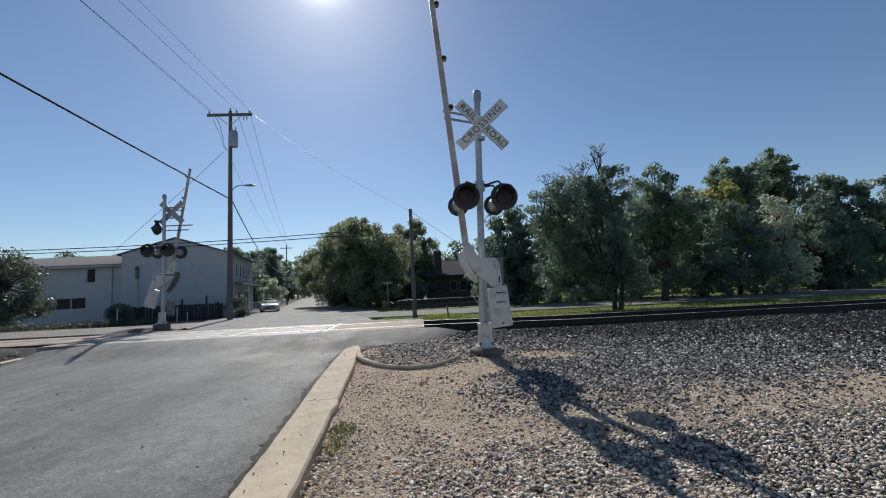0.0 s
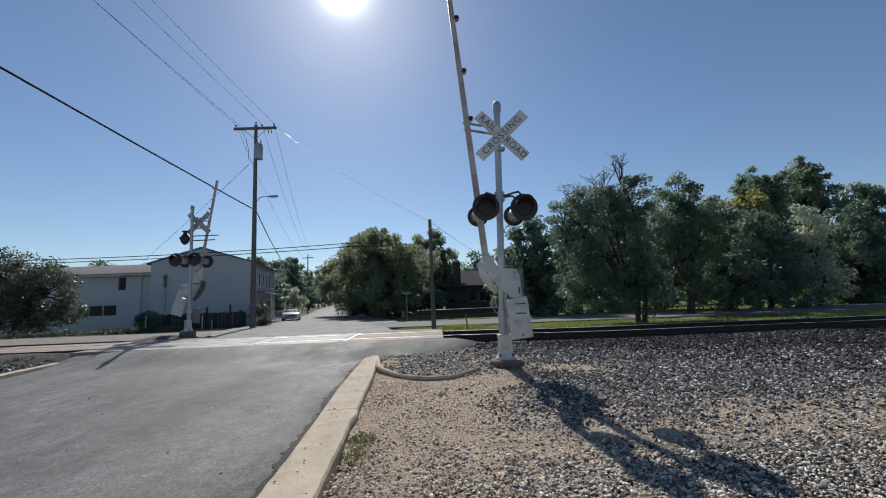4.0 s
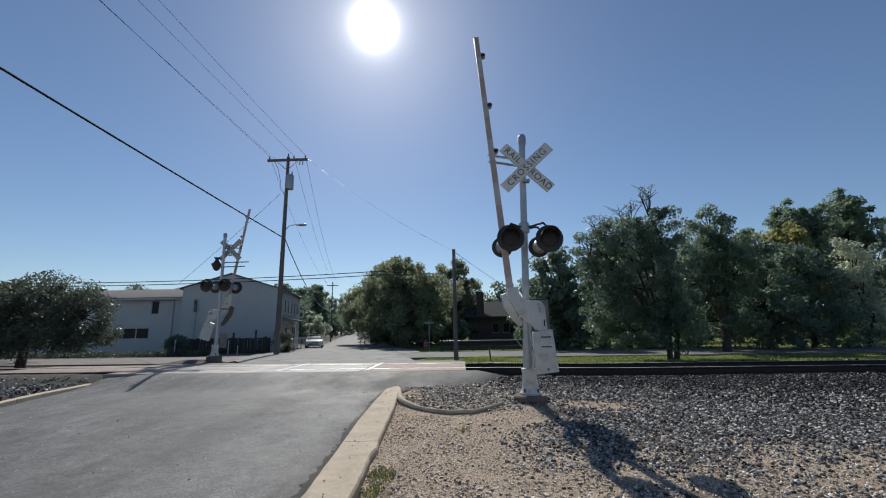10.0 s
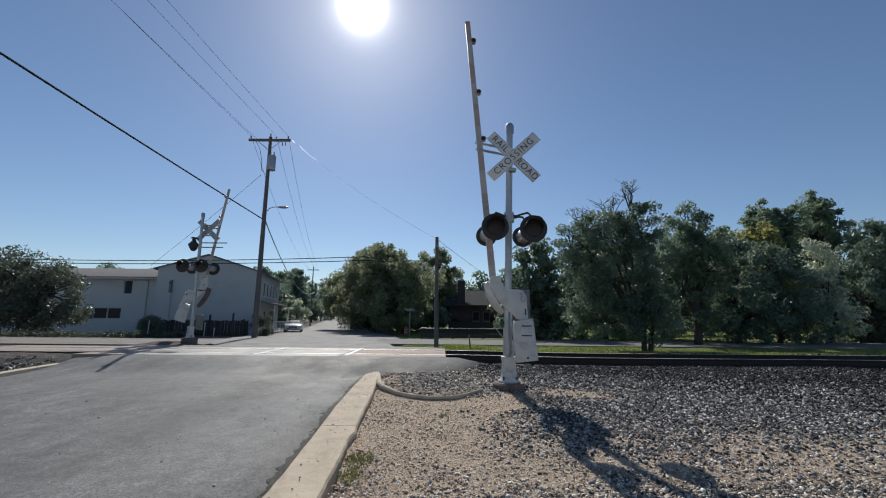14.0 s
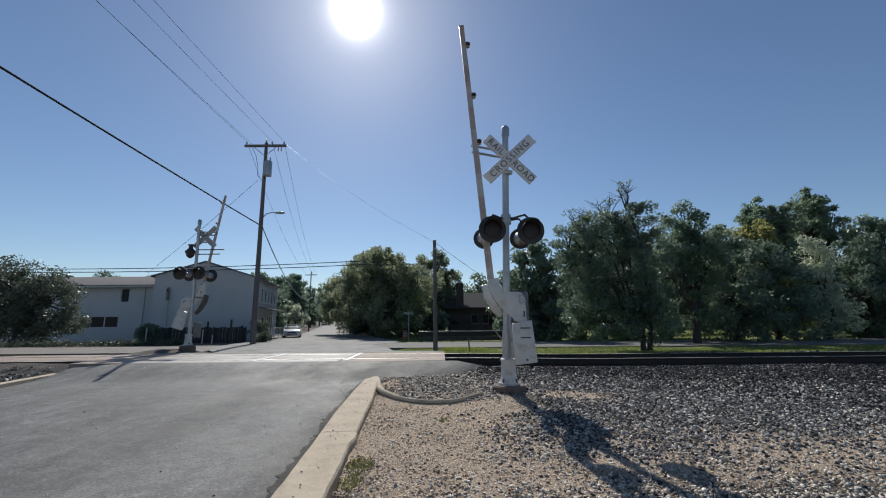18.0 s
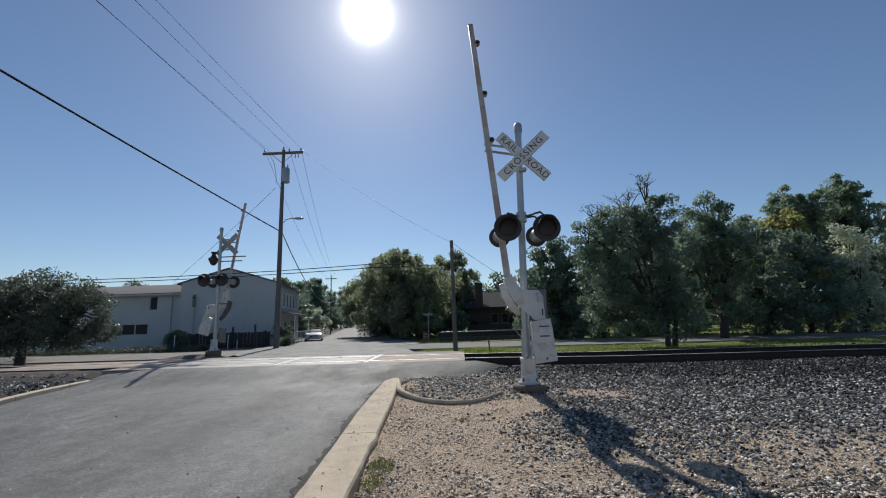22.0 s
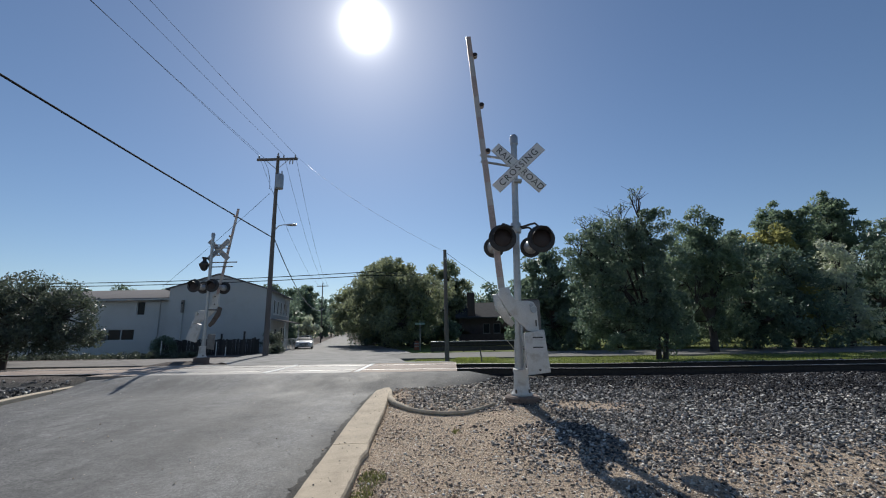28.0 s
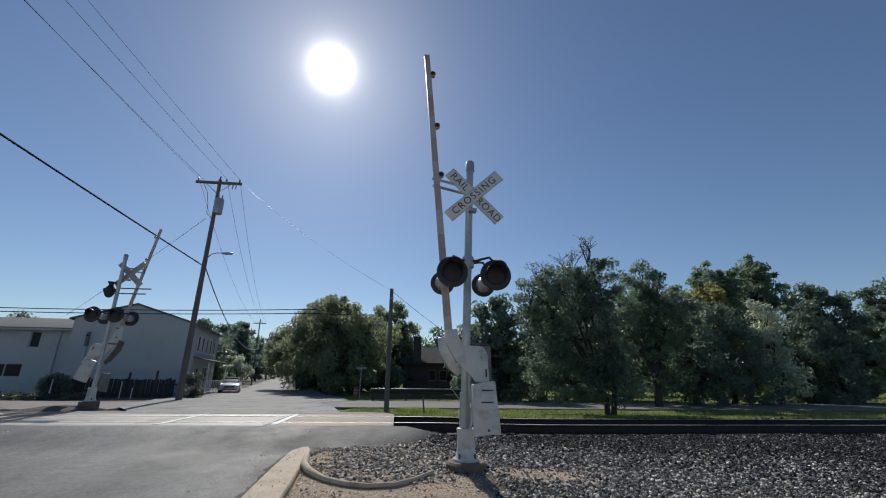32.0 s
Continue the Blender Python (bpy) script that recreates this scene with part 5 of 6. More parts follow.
    tree("tree", (-0.3, 48.5, 0.0), "large pecan tree beside a dark house", [(0.2, 0, 8.3, 1.3, 1.8, 1.2), (-1.7, 0, 7.6, 1.2, 1.8, 1.3), (1.6, 0, 6.4, 1.1, 1.8, 1.3), (-2.2, 0, 5.6, 1.8, 1.8, 1.7), (0.3, 0, 5.8, 1.9, 1.8, 1.7), (0, 0, 3.8, 2.6, 2.2, 2.0), (1.4, 0.3, 3.2, 1.4, 1.6, 1.4), (-1.6, -0.5, 2.2, 2.4, 2.0, 1.6), (0.6, -0.5, 1.8, 2.0, 2.0, 1.3)], LEAF_CORNER, 0.3, 230, 115, 0.15, 62, clump_r=0.7, group="trees along the street")
    tree("tree", (-10.6, 62.0, 0.0), "dark tree along the street", ring_blobs(rng, 4.2, 4.0, 0.8, 9.6, 7), LEAF_OAK, 0.3, 120, 110, 0.19, 63, clump_r=0.85, group="trees along the street")
    tree("tree", (-6.1, 40.6, 0.0), "dark tree over the street corner", ring_blobs(rng, 4.2, 3.6, 0.6, 8.3, 10), LEAF_CORNER, 0.25, 270, 110, 0.14, 64, clump_r=0.7, group="trees along the street")
    # added inside the outline of the crowns behind, to cast shade on the street
    tree("tree", (-3.4, 38.6, 0.0), "low spreading tree added to shade the street corner", ring_blobs(rng, 3.8, 3.6, 0.6, 6.5, 9), LEAF_CORNER, 0.22, 190, 105, 0.14, 66, clump_r=0.7, group="trees along the street")
    tree("shrub", (-19.6, 57.0, 0.0), "bright green shrub beside the street", ring_blobs(rng, 1.7, 1.7, 0.2, 3.6, 5), LEAF_LIGHT, 0.1, 40, 90, 0.15, 65, category="shrub", group="trees along the street")
    for i, (x, y, hi, w) in enumerate(((-27.5, 70, 9.4, 4), (-33, 74, 9.8, 4.5), (-39, 78, 10, 4.5), (-31.5, 86, 10.2, 3.6), (-15.6, 98, 10.5, 4), (-38, 100, 12, 5), (-12.2, 78, 8.5, 3.4), (-17.5, 112, 10.0, 4), (-25.0, 62, 7.0, 3.0), (-46, 82, 10, 4.5),
                                         (6.5, 66, 8.2, 4.0), (12.0, 62, 7.5, 4.5), (-22.5, 124, 11, 5), (-27.0, 150, 12, 6), (-50, 150, 13, 6), (-42, 125, 12, 5), (-23.6, 58, 6.2, 2.6), (-36, 64, 9.0, 4.2), (-28, 80, 10.5, 4.2), (-27.5, 64, 8.5, 3.2), (-33, 96, 11, 4), (-12.0, 88, 9.5, 3.6), (-19.0, 104, 9.5, 2.8), (-36.5, 118, 11, 3.6), (-28.5, 138, 11, 3.5), (-46, 160, 13, 5), (-37.5, 175, 12, 5))):
        tree("tree", (x, y, 0.0), "tree in the woods along the street", ring_blobs(rng, w, w, 0.6, hi, 6), LEAF_OAK, 0.25, 52, 66, 0.33, 80 + i, clump_r=1.1, group="trees along the street")
    for i, (x, y, w, hi) in enumerate(((7.5, 37, 2.4, 3.4), (12, 39, 2.8, 4.2), (16.5, 38, 2.6, 3.8), (21, 40, 3, 4.4), (26, 41, 3, 4.0), (31.5, 42, 3.2, 4.6), (37, 40, 3.2, 4.2), (43, 42, 3.4, 4.6), (50, 43, 3.6, 5.0), (57, 42, 3.6, 4.6), (65, 44, 4, 5.5), 
                                         (-7.5, 46.5, 2.2, 2.2), (-3.5, 45, 2.2, 2.0), (-0.5, 43.5, 1.8, 2.4))):
        tree("shrub", (x, y, 0.0), "dense dark shrub behind the lawn trees", ring_blobs(rng, w, 1.6, 0.0, hi, 5), LEAF_OAK, 0.08, 32, 60, 0.24, 130 + i, clump_r=0.8, category="shrub", group="shrubs behind the lawn")
    for i, (x, y, hi) in enumerate(((-62, 78, 11.0), (-72, 80, 11.2), (-83, 82, 12.0), (-95, 84, 12.0), (-53, 76, 9.8))):
        tree("tree", (x, y, 0.0), "far tree behind a pale building", ring_blobs(rng, 4.6, 4, 2.0, hi, 6), LEAF_OAK, 0.25, 44, 80, 0.3, 100 + i, clump_r=1.2, group="far trees")


build_trees()

# ---- buildings ----


def wall_grid(x0, x1, z0, z1, y0, y1, holes):
    """A wall slab from x0 to x1 with rectangular openings (xa, xb, za, zb) cut through it."""
    bm = bmesh.new()
    xs = sorted({x0, x1, *[h[0] for h in holes], *[h[1] for h in holes]})
    zs = sorted({z0, z1, *[h[2] for h in holes], *[h[3] for h in holes]})
    for a, b in zip(xs, xs[1:]):
        for c, d in zip(zs, zs[1:]):
            if any(h[0] <= a and b <= h[1] and h[2] <= c and d <= h[3] for h in holes):
                continue
            box((a, y0, c), (b, y1, d), bm)
    bmesh.ops.remove_doubles(bm, verts=bm.verts[:], dist=1e-4)
    inner = [f for f in bm.faces if any(g is not f and (g.calc_center_median() - f.calc_center_median()).length < 1e-4 for g in f.verts[0].link_faces)]
    bmesh.ops.delete(bm, geom=inner, context="FACES")
    return bm


def window(parent, xa, xb, za, zb, y, panes=1, m=None, frame_mat=None):
    """A framed window with dark panes, in an opening of a wall facing -y."""
    bm = bmesh.new()
    for lo, hi in (((xa, y, za), (xa + 0.06, y + 0.1, zb)), ((xb - 0.06, y, za), (xb, y + 0.1, zb)), ((xa + 0.06, y, za), (xb - 0.06, y + 0.1, za + 0.06)), ((xa + 0.06, y, zb - 0.06), (xb - 0.06, y + 0.1, zb))):
        box(lo, hi, bm)
    if m:
        bmesh.ops.transform(bm, matrix=m, verts=bm.verts[:])
    w = part("window", bm, frame_mat or TRIM, parent, "dark window in a painted frame")
    for k in range(panes):
        a = xa + (xb - xa) * k / panes + 0.045
        b = xa + (xb - xa) * (k + 1) / panes - 0.045
        bm = box((a, y + 0.05, za + 0.05), (b, y + 0.07, zb - 0.05))
        if m:
            bmesh.ops.transform(bm, matrix=m, verts=bm.verts[:])
        part("pane", bm, DARK_GLASS, w)
    for k in range(1, panes):
        c = xa + (xb - xa) * k / panes
        bm = box((c - 0.044, y + 0.02, za + 0.06), (c + 0.044, y + 0.09, zb - 0.06))
        if m:
            bmesh.ops.transform(bm, matrix=m, verts=bm.verts[:])
        part("mullion", bm, frame_mat or TRIM, w)
    bm = box((xa - 0.05, y - 0.06, za - 0.06), (xb + 0.05, y + 0.02, za - 0.002))
    if m:
        bmesh.ops.transform(bm, matrix=m, verts=bm.verts[:])
    part("sill", bm, frame_mat or TRIM, w)
    return w


def build_pale_building():
    t = thing("pale_building", pose(0, 0, -0.28), "large pale grey two-storey building with a low gable roof", "building")
    skew = -2.0 / 9.2        # the street face leans away with the street
    yb = 42.2
    dx = skew * (yb - 33)
    # gabled part
    gable = [(-22.65, 0.0), (-14.45, 0.0), (-14.45, 5.2), (-18.7, 6.5), (-22.65, 5.5)]
    part("wall", plate(gable, 33.0, 33.25), SIDING, t, "pale grey gable wall in shade")
    for zz in (1.9, 3.6):
        part("trim_strip", box((-22.6, 32.975, zz), (-14.5, 32.998, zz + 0.05)), SIDING, t)
    bm = bmesh.new()
    q = [bm.verts.new(p) for p in ((-22.65 + dx, yb, 0), (-14.45 + dx, yb, 0), (-14.45 + dx, yb, 5.2), (-18.7 + dx, yb, 6.5), (-22.65 + dx, yb, 5.5))]
    bm.faces.new(q)
    r = bmesh.ops.extrude_face_region(bm, geom=bm.faces[:])
    bmesh.ops.translate(bm, vec=(0, -0.25, 0), verts=[v for v in r["geom"] if isinstance(v, bmesh.types.BMVert)])
    part("wall", bm, SIDING, t)
    # roof slopes
    for xa, za, xb, zb in ((-23.0, 5.36, -18.7, 6.52), (-18.7, 6.52, -14.1, 5.08)):
        bm = bmesh.new()
        vs = []
        for y in (32.93, yb + 0.25):
            o = skew * (y - 33)
            vs.append([bm.verts.new((xa + o, y, za)), bm.verts.new((xb + o, y, zb)), bm.verts.new((xb + o, y, zb + 0.12)), bm.verts.new((xa + o, y, za + 0.12))])
        bm.faces.new(vs[0][::-1])
        bm.faces.new(vs[1])
        for i in range(4):
            j = (i + 1) % 4
            bm.faces.new((vs[0][i], vs[0][j], vs[1][j], vs[1][i]))
        part("roof", bm, ROOF_METAL, t)
    # street face with a row of upper windows, in its own turned frame
    turn = Matrix.Translation((-14.45, 33.25, 0)) @ Matrix.Rotation(math.atan2(yb - 33, dx), 4, "Z")
    ln = math.hypot(yb - 33.25, dx)
    holes = [(1.2 + 1.5 * k, 2.0 + 1.5 * k, 3.35, 4.55) for k in range(5)] + [(2.2, 3.2, 0.02, 2.1), (4.6, 7.6, 0.9, 2.3)]
    bm = wall_grid(0.0, ln, 0.0, 5.2, 0.0, 0.22, holes)
    bmesh.ops.transform(bm, matrix=turn, verts=bm.verts[:])
    part("wall", bm, SIDING, t, "sunlit pale street front")
    for h in holes[:5]:
        window(t, *h, -0.03, 1, turn)
    window(t, *holes[6], 0.06, 3, turn)
    bm = box((2.2, 0.08, 0.0), (3.2, 0.14, 2.1))
    bmesh.ops.transform(bm, matrix=turn, verts=bm.verts[:])
    part("door", bm, DARK_WOOD, t, "dark wooden door")
    aw = bmesh.new()
    prof = [(0.0, 2.86), (0.0, 2.98), (-1.15, 2.72), (-1.15, 2.64)]
    a = [aw.verts.new((0.6, y, z)) for y, z in prof]
    b = [aw.verts.new((ln - 0.1, y, z)) for y, z in prof]
    aw.faces.new(a)
    aw.faces.new(b[::-1])
    for i in range(4):
        j = (i + 1) % 4
        aw.faces.new((a[i], b[i], b[j], a[j]))
    bmesh.ops.recalc_face_normals(aw, faces=aw.faces[:])
    bmesh.ops.transform(aw, matrix=turn, verts=aw.verts[:])
    awn = part("awning", aw, ROOF_METAL, t, "pale metal awning over the walkway")
    for k in range(2):
        x = 0.9 + (ln - 1.2) * k
        p = turn @ Vector((x, -1.05, 0.0))
        part("post", rod((p.x, p.y, 0.1), (p.x, p.y, 2.6), 0.045, seg=8), TRIM, awn)
    p0, p1 = turn @ Vector((0.5, -1.1, 0)), turn @ Vector((ln - 0.2, -1.1, 0))
    rl = part("railing", rod((p0.x, p0.y, 1.25), (p1.x, p1.y, 1.25), 0.035, seg=8), TRIM, t, "low pale railing")
    for k in range(12):
        p = p0 + (p1 - p0) * (k / 11)
        part("baluster", rod((p.x, p.y, 0.25), (p.x, p.y, 1.25), 0.025, seg=6), TRIM, rl)
    # wing with its long eave towards the track
    holes = [(-28.25, -25.95, 1.38, 2.3), (-26.0, -25.28, 3.4, 4.55), (-36.5, -35.4, 1.4, 2.4), (-43.0, -41.8, 1.4, 2.4)]
    part("wall", wall_grid(-62.0, -22.7, 0.0, 4.72, 34.0, 34.25, holes), SIDING, t, "pale grey wing wall in shade")
    window(t, *holes[0], 34.05, 2, None, SIDING)
    for h in holes[1:]:
        window(t, *h, 34.05, 1, None, SIDING)
    part("downpipe", rod((-24.0, 33.95, 0.0), (-24.0, 33.95, 4.6), 0.05, seg=8), SIDING, t)
    part("downpipe", rod((-21.4, 32.95, 0.6), (-21.4, 32.95, 4.5), 0.05, seg=8), SIDING, t)
    mb = part("meter_box", box((-21.5, 32.8, 3.5), (-21.33, 32.97, 4.5)), OLD_STEEL, t, "grey electric meter box", bevel=0.02)
    part("dial", lathe([(0.09, 0), (0.09, 0.05), (0.0, 0.06)], 12, None, Matrix.Translation((-21.415, 32.8, 4.25)) @ Matrix.Scale(0.8, 4) @ pose(0, 0, 0, 90)), DARK_GLASS, mb)
    part("step_slab", box((-24.3, 32.6, 1.0), (-21.9, 33.0, 1.1)), SIDING, t)
    bm = bmesh.new()
    prof = [(33.55, 4.66), (33.55, 4.8), (38.2, 5.98), (42.4, 4.9), (42.4, 4.76), (38.2, 5.84)]
    a = [bm.verts.new((-62.3, y, z)) for y, z in prof]
    b = [bm.verts.new((-22.75, y, z)) for y, z in prof]
    bm.faces.new(a)
    bm.faces.new(b[::-1])
    for i in range(6):
        j = (i + 1) % 6
        bm.faces.new((a[i], b[i], b[j], a[j]))
    bmesh.ops.recalc_face_normals(bm, faces=bm.faces[:])
    part("roof", bm, ROOF_METAL, t, "dull grey roof of the wing")
    part("gutter", box((-62.3, 33.44, 4.6), (-22.8, 33.56, 4.72)), SIDING, t)


def build_fences():
    f = thing("board_fence", pose(0, 30.6, -0.25), "dark weathered board fence in front of the pale building", "fence")
    mesh = None
    for k in range(62):
        x = -21.6 + k * 0.125
        if mesh is None:
            o = part("board", box((-0.056, -0.012, 0.05), (0.056, 0.012, 1.35)), DARK_WOOD, f)
            mesh = o.data
        else:
            o = new("board", mesh)
            o.parent = f
        o.matrix_basis = pose(x, random.uniform(-0.01, 0.01), random.uniform(-0.05, 0.04), 0, random.uniform(-1, 1), 0)
    for x in (-21.6, -19.2, -16.8, -14.3):
        part("post", box((x - 0.05, 0.02, 0), (x + 0.05, 0.12, 1.75 if x == -16.8 else 1.45)), DARK_WOOD, f)
    part("fence_rail", box((-21.6, 0.014, 0.35), (-13.9, 0.05, 0.43)), DARK_WOOD, f)
    part("fence_rail", box((-21.6, 0.014, 1.0), (-13.9, 0.05, 1.08)), DARK_WOOD, f)
    for x, y, h in ((-16.2, 29.0, 0.9), (-15.1, 28.2, 0.55), (-19.8, 28.6, 1.0)):
        s = thing("marker_post", pose(x, y, 0.0), "thin pale marker post beside the side street", "post", "marker posts")
        part("stake", rod((0, 0, -0.1), (0.01, 0, h), 0.03, seg=8), TRIM, s)
        part("marker_cap", rod((0.01, 0, h), (0.01, 0, h + 0.06), 0.036, seg=8), TRIM, s)
    dp = thing("marker_post", pose(-14.3, 29.0, -0.2), "tall dark wooden post before a board fence", "post", "marker posts")
    part("stake", rod((0, 0, -0.1), (0.02, 0, 1.8), 0.075, 0.065, seg=10), DARK_WOOD, dp)
    part("marker_cap", rod((0.02, 0, 1.8), (0.02, 0, 1.83), 0.08, seg=10), RUST, dp)
    # white rail fence far left
    f2 = thing("rail_fence", pose(0, 28.0, -0.1), "low weathered rail fence beyond the trees", "fence")
    for z in (0.45, 0.85):
        part("fence_rail", box((-75, -0.02, z), (-30, 0.02, z + 0.1)), TRIM, f2)
    for k in range(20):
        part("post", box((-75 + k * 2.36, 0.02, 0), (-74.9 + k * 2.36, 0.12, 1.05)), TRIM, f2)
    # guard rail beyond the side street
    g = thing("guard_rail", pose(0, 29.0, 0.0), "grey steel guard rail on posts beyond the side street", "guard rail")
    sec = [(0.0, 0.36), (-0.05, 0.41), (-0.05, 0.5), (0.0, 0.53), (0.0, 0.55), (-0.05, 0.58), (-0.05, 0.62), (0.0, 0.67), (0.008, 0.67), (-0.042, 0.61), (-0.042, 0.58), (0.008, 0.55), (0.008, 0.53), (-0.042, 0.5), (-0.042, 0.41), (0.008, 0.36)]
    bm = bmesh.new()
    a = [bm.verts.new((-1.3, y, z)) for y, z in sec]
    b = [bm.verts.new((7.5, y, z)) for y, z in sec]
    for i in range(len(sec)):
        j = (i + 1) % len(sec)
        bm.faces.new((a[i], b[i], b[j], a[j]))
    bmesh.ops.recalc_face_normals(bm, faces=bm.faces[:])
    part("beam", bm, DARK_WOOD, g, "dark weathered beam")
    part("low_beam", box((-1.3, -0.03, 0.06), (7.5, 0.0, 0.35)), DARK_WOOD, g, "dark weathered lower beam")
    part("cap_rail", rod((-1.3, -0.02, 0.7), (7.5, -0.02, 0.7), 0.022, seg=8), GALV, g, "pale pipe cap")
    for k in range(5):
        part("post", box((-1.2 + k * 2.1, 0.01, -0.1), (-1.1 + k * 2.1, 0.11, 0.66)), DARK_WOOD, g)
    # low stakes with guy wires at the short pole
    s = thing("marker_post", pose(1.45, 18.3, 0.05), "short leaning dark stake in the grass", "post", "marker posts")
    part("stake", rod((0, 0, -0.1), (-0.06, 0, 0.55), 0.035, 0.03, seg=8), WOOD_POLE, s)
    part("marker_cap", rod((-0.06, 0, 0.55), (-0.066, 0, 0.6), 0.036, seg=8), RUST, s)
    for x0, x1 in ((2.6, 3.3), (3.0, 3.9)):
        gw = part("guy_guard", rod((x0, 18.6, 0.95), (x1, 18.5, 0.05), 0.018, seg=6), PEBBLE)
        tagged(gw, "thin pale slanting guy wire guard in the grass", "guy wire", "guy wires")


def build_house():
    t = thing("house", pose(0, 46.0, -0.05), "low dark brick house with grey shingle roof and chimney", "house")
    holes = [(3.6, 4.35, 1.15, 2.2), (4.75, 5.5, 1.15, 2.2), (8.2, 9.0, 1.1, 2.2)]
    part("wall", wall_grid(1.0, 13.0, 0.0, 2.9, 0.0, 0.25, holes), BRICK_DARK, t)
    for h in holes:
        window(t, *h, 0.05, 1, None, OLD_STEEL)
    part("wall", box((1.0, 0.25, 0), (1.25, 8, 2.9)), BRICK_DARK, t)
    part("wall", box((12.75, 0.25, 0), (13.0, 8, 2.9)), BRICK_DARK, t)
    bm = bmesh.new()
    prof = [(-0.6, 2.75), (-0.6, 2.9), (4.0, 4.75), (8.6, 2.9), (8.6, 2.75), (4.0, 4.6)]
    a = [bm.verts.new((0.6, y, z)) for y, z in prof]
    b = [bm.verts.new((13.4, y, z)) for y, z in prof]
    bm.faces.new(a)
    bm.faces.new(b[::-1])
    for i in range(6):
        j = (i + 1) % 6
        bm.faces.new((a[i], b[i], b[j], a[j]))
    bmesh.ops.recalc_face_normals(bm, faces=bm.faces[:])
    rf = part("roof", bm, SHINGLE, t)
    part("chimney", box((1.95, -0.35, 2.6), (2.75, 0.45, 5.6)), BRICK_DARK, rf, "dark brick chimney")
    pg = plate([(6.2, 2.7), (9.8, 2.7), (8.0, 3.9)], -1.6, -1.45)
    part("porch_gable", pg, TRIM, t, "pale porch gable")
    for x in (6.4, 9.6):
        part("porch_post", box((x - 0.08, -1.6, 0), (x + 0.08, -1.44, 2.7)), TRIM, t)


# ---- vehicles ----


def car(name, m, label, paint, tall=1.0, group="parked cars"):
    """A sedan facing local -y: lofted body, glass house, wheels, lamps."""
    t = thing(name, m, label, "car", group)
    secs = [(-2.3, 0.62, 0.3, 0.62), (-2.2, 0.8, 0.24, 0.74), (-1.9, 0.87, 0.2, 0.84), (-1.1, 0.91, 0.18, 0.95), (-0.6, 0.92, 0.18, 1.0), (1.4, 0.92, 0.18, 1.04), (2.0, 0.88, 0.22, 1.02), (2.25, 0.82, 0.3, 0.95), (2.32, 0.7, 0.4, 0.8)]
    bm = bmesh.new()
    rings = []
    for y, hw, lo, hi in secs:
        hi *= tall
        rings.append([bm.verts.new(p) for p in ((-hw * 0.94, y, lo), (-hw, y, lo + 0.18), (-hw, y, hi - 0.2), (-hw * 0.9, y, hi - 0.03), (-hw * 0.6, y, hi), (0, y, hi + 0.015), (hw * 0.6, y, hi), (hw * 0.9, y, hi - 0.03), (hw, y, hi - 0.2), (hw, y, lo + 0.18), (hw * 0.94, y, lo))])
    for a, b in zip(rings, rings[1:]):
        for k in range(11):
            bm.faces.new((a[k], a[(k + 1) % 11], b[(k + 1) % 11], b[k]))
    bm.faces.new(rings[0])
    bm.faces.new(rings[-1][::-1])
    bmesh.ops.recalc_face_normals(bm, faces=bm.faces[:])
    body = part("body", bm, paint, t)
    lo_z, hi_z = 0.98 * tall, 1.47 * tall
    bm = bmesh.new()
    low = [bm.verts.new(p) for p in ((-0.8, -1.05, lo_z - 0.04), (0.8, -1.05, lo_z - 0.04), (0.82, 1.75, lo_z + 0.04), (-0.82, 1.75, lo_z + 0.04))]
    top = [bm.verts.new(p) for p in ((-0.6, -0.25, hi_z - 0.03), (0.6, -0.25, hi_z - 0.03), (0.6, 1.05, hi_z - 0.02), (-0.6, 1.05, hi_z - 0.02))]
    for i in range(4):
        j = (i + 1) % 4
        bm.faces.new((low[i], low[j], top[j], top[i]))
    bm.faces.new(top)
    bmesh.ops.recalc_face_normals(bm, faces=bm.faces[:])
    part("glasshouse", bm, DARK_GLASS, t, "dark windscreen and windows")
    bm = box((-0.61, -0.27, hi_z - 0.03), (0.61, 1.07, hi_z + 0.02))
    part("roof", bm, paint, t, bevel=0.02)
    for s in (-1, 1):
        part("pillar", rod((s * 0.8, -1.05, lo_z - 0.02), (s * 0.61, -0.25, hi_z), 0.035, seg=6), paint, t)
        part("pillar", rod((s * 0.82, 1.75, lo_z), (s * 0.61, 1.05, hi_z), 0.045, seg=6), paint, t)
        part("headlight", box((s * 0.5 - 0.16, -2.27, 0.6 * tall), (s * 0.5 + 0.22 * (1 if s > 0 else 0.7), -2.05, 0.72 * tall)), LIGHT_GLASS, t, "clear headlight", bevel=0.02)
        part("mirror", box((s * 0.94 - 0.07, -0.75, lo_z), (s * 0.94 + 0.07, -0.62, lo_z + 0.11)), paint, t, bevel=0.02)
        for y in (-1.4, 1.38):
            mm = Matrix.Translation((s * 0.8, y, 0.32)) @ pose(0, 0, 0, 0, 90, 0)
            w = part("wheel", lathe([(0.2, -0.1), (0.3, -0.1), (0.325, -0.07), (0.325, 0.07), (0.3, 0.1), (0.2, 0.1)], 20, None, mm), RUBBER, t, "black tyre")
            part("rim", lathe([(0.05, -0.09), (0.2, -0.1), (0.21, 0.1), (0.05, 0.105)], 12, None, mm), CHROME, w)
    part("grille", box((-0.42, -2.32, 0.5 * tall), (0.42, -2.24, 0.64 * tall)), LAMP_BLACK, t, "black grille", bevel=0.01)
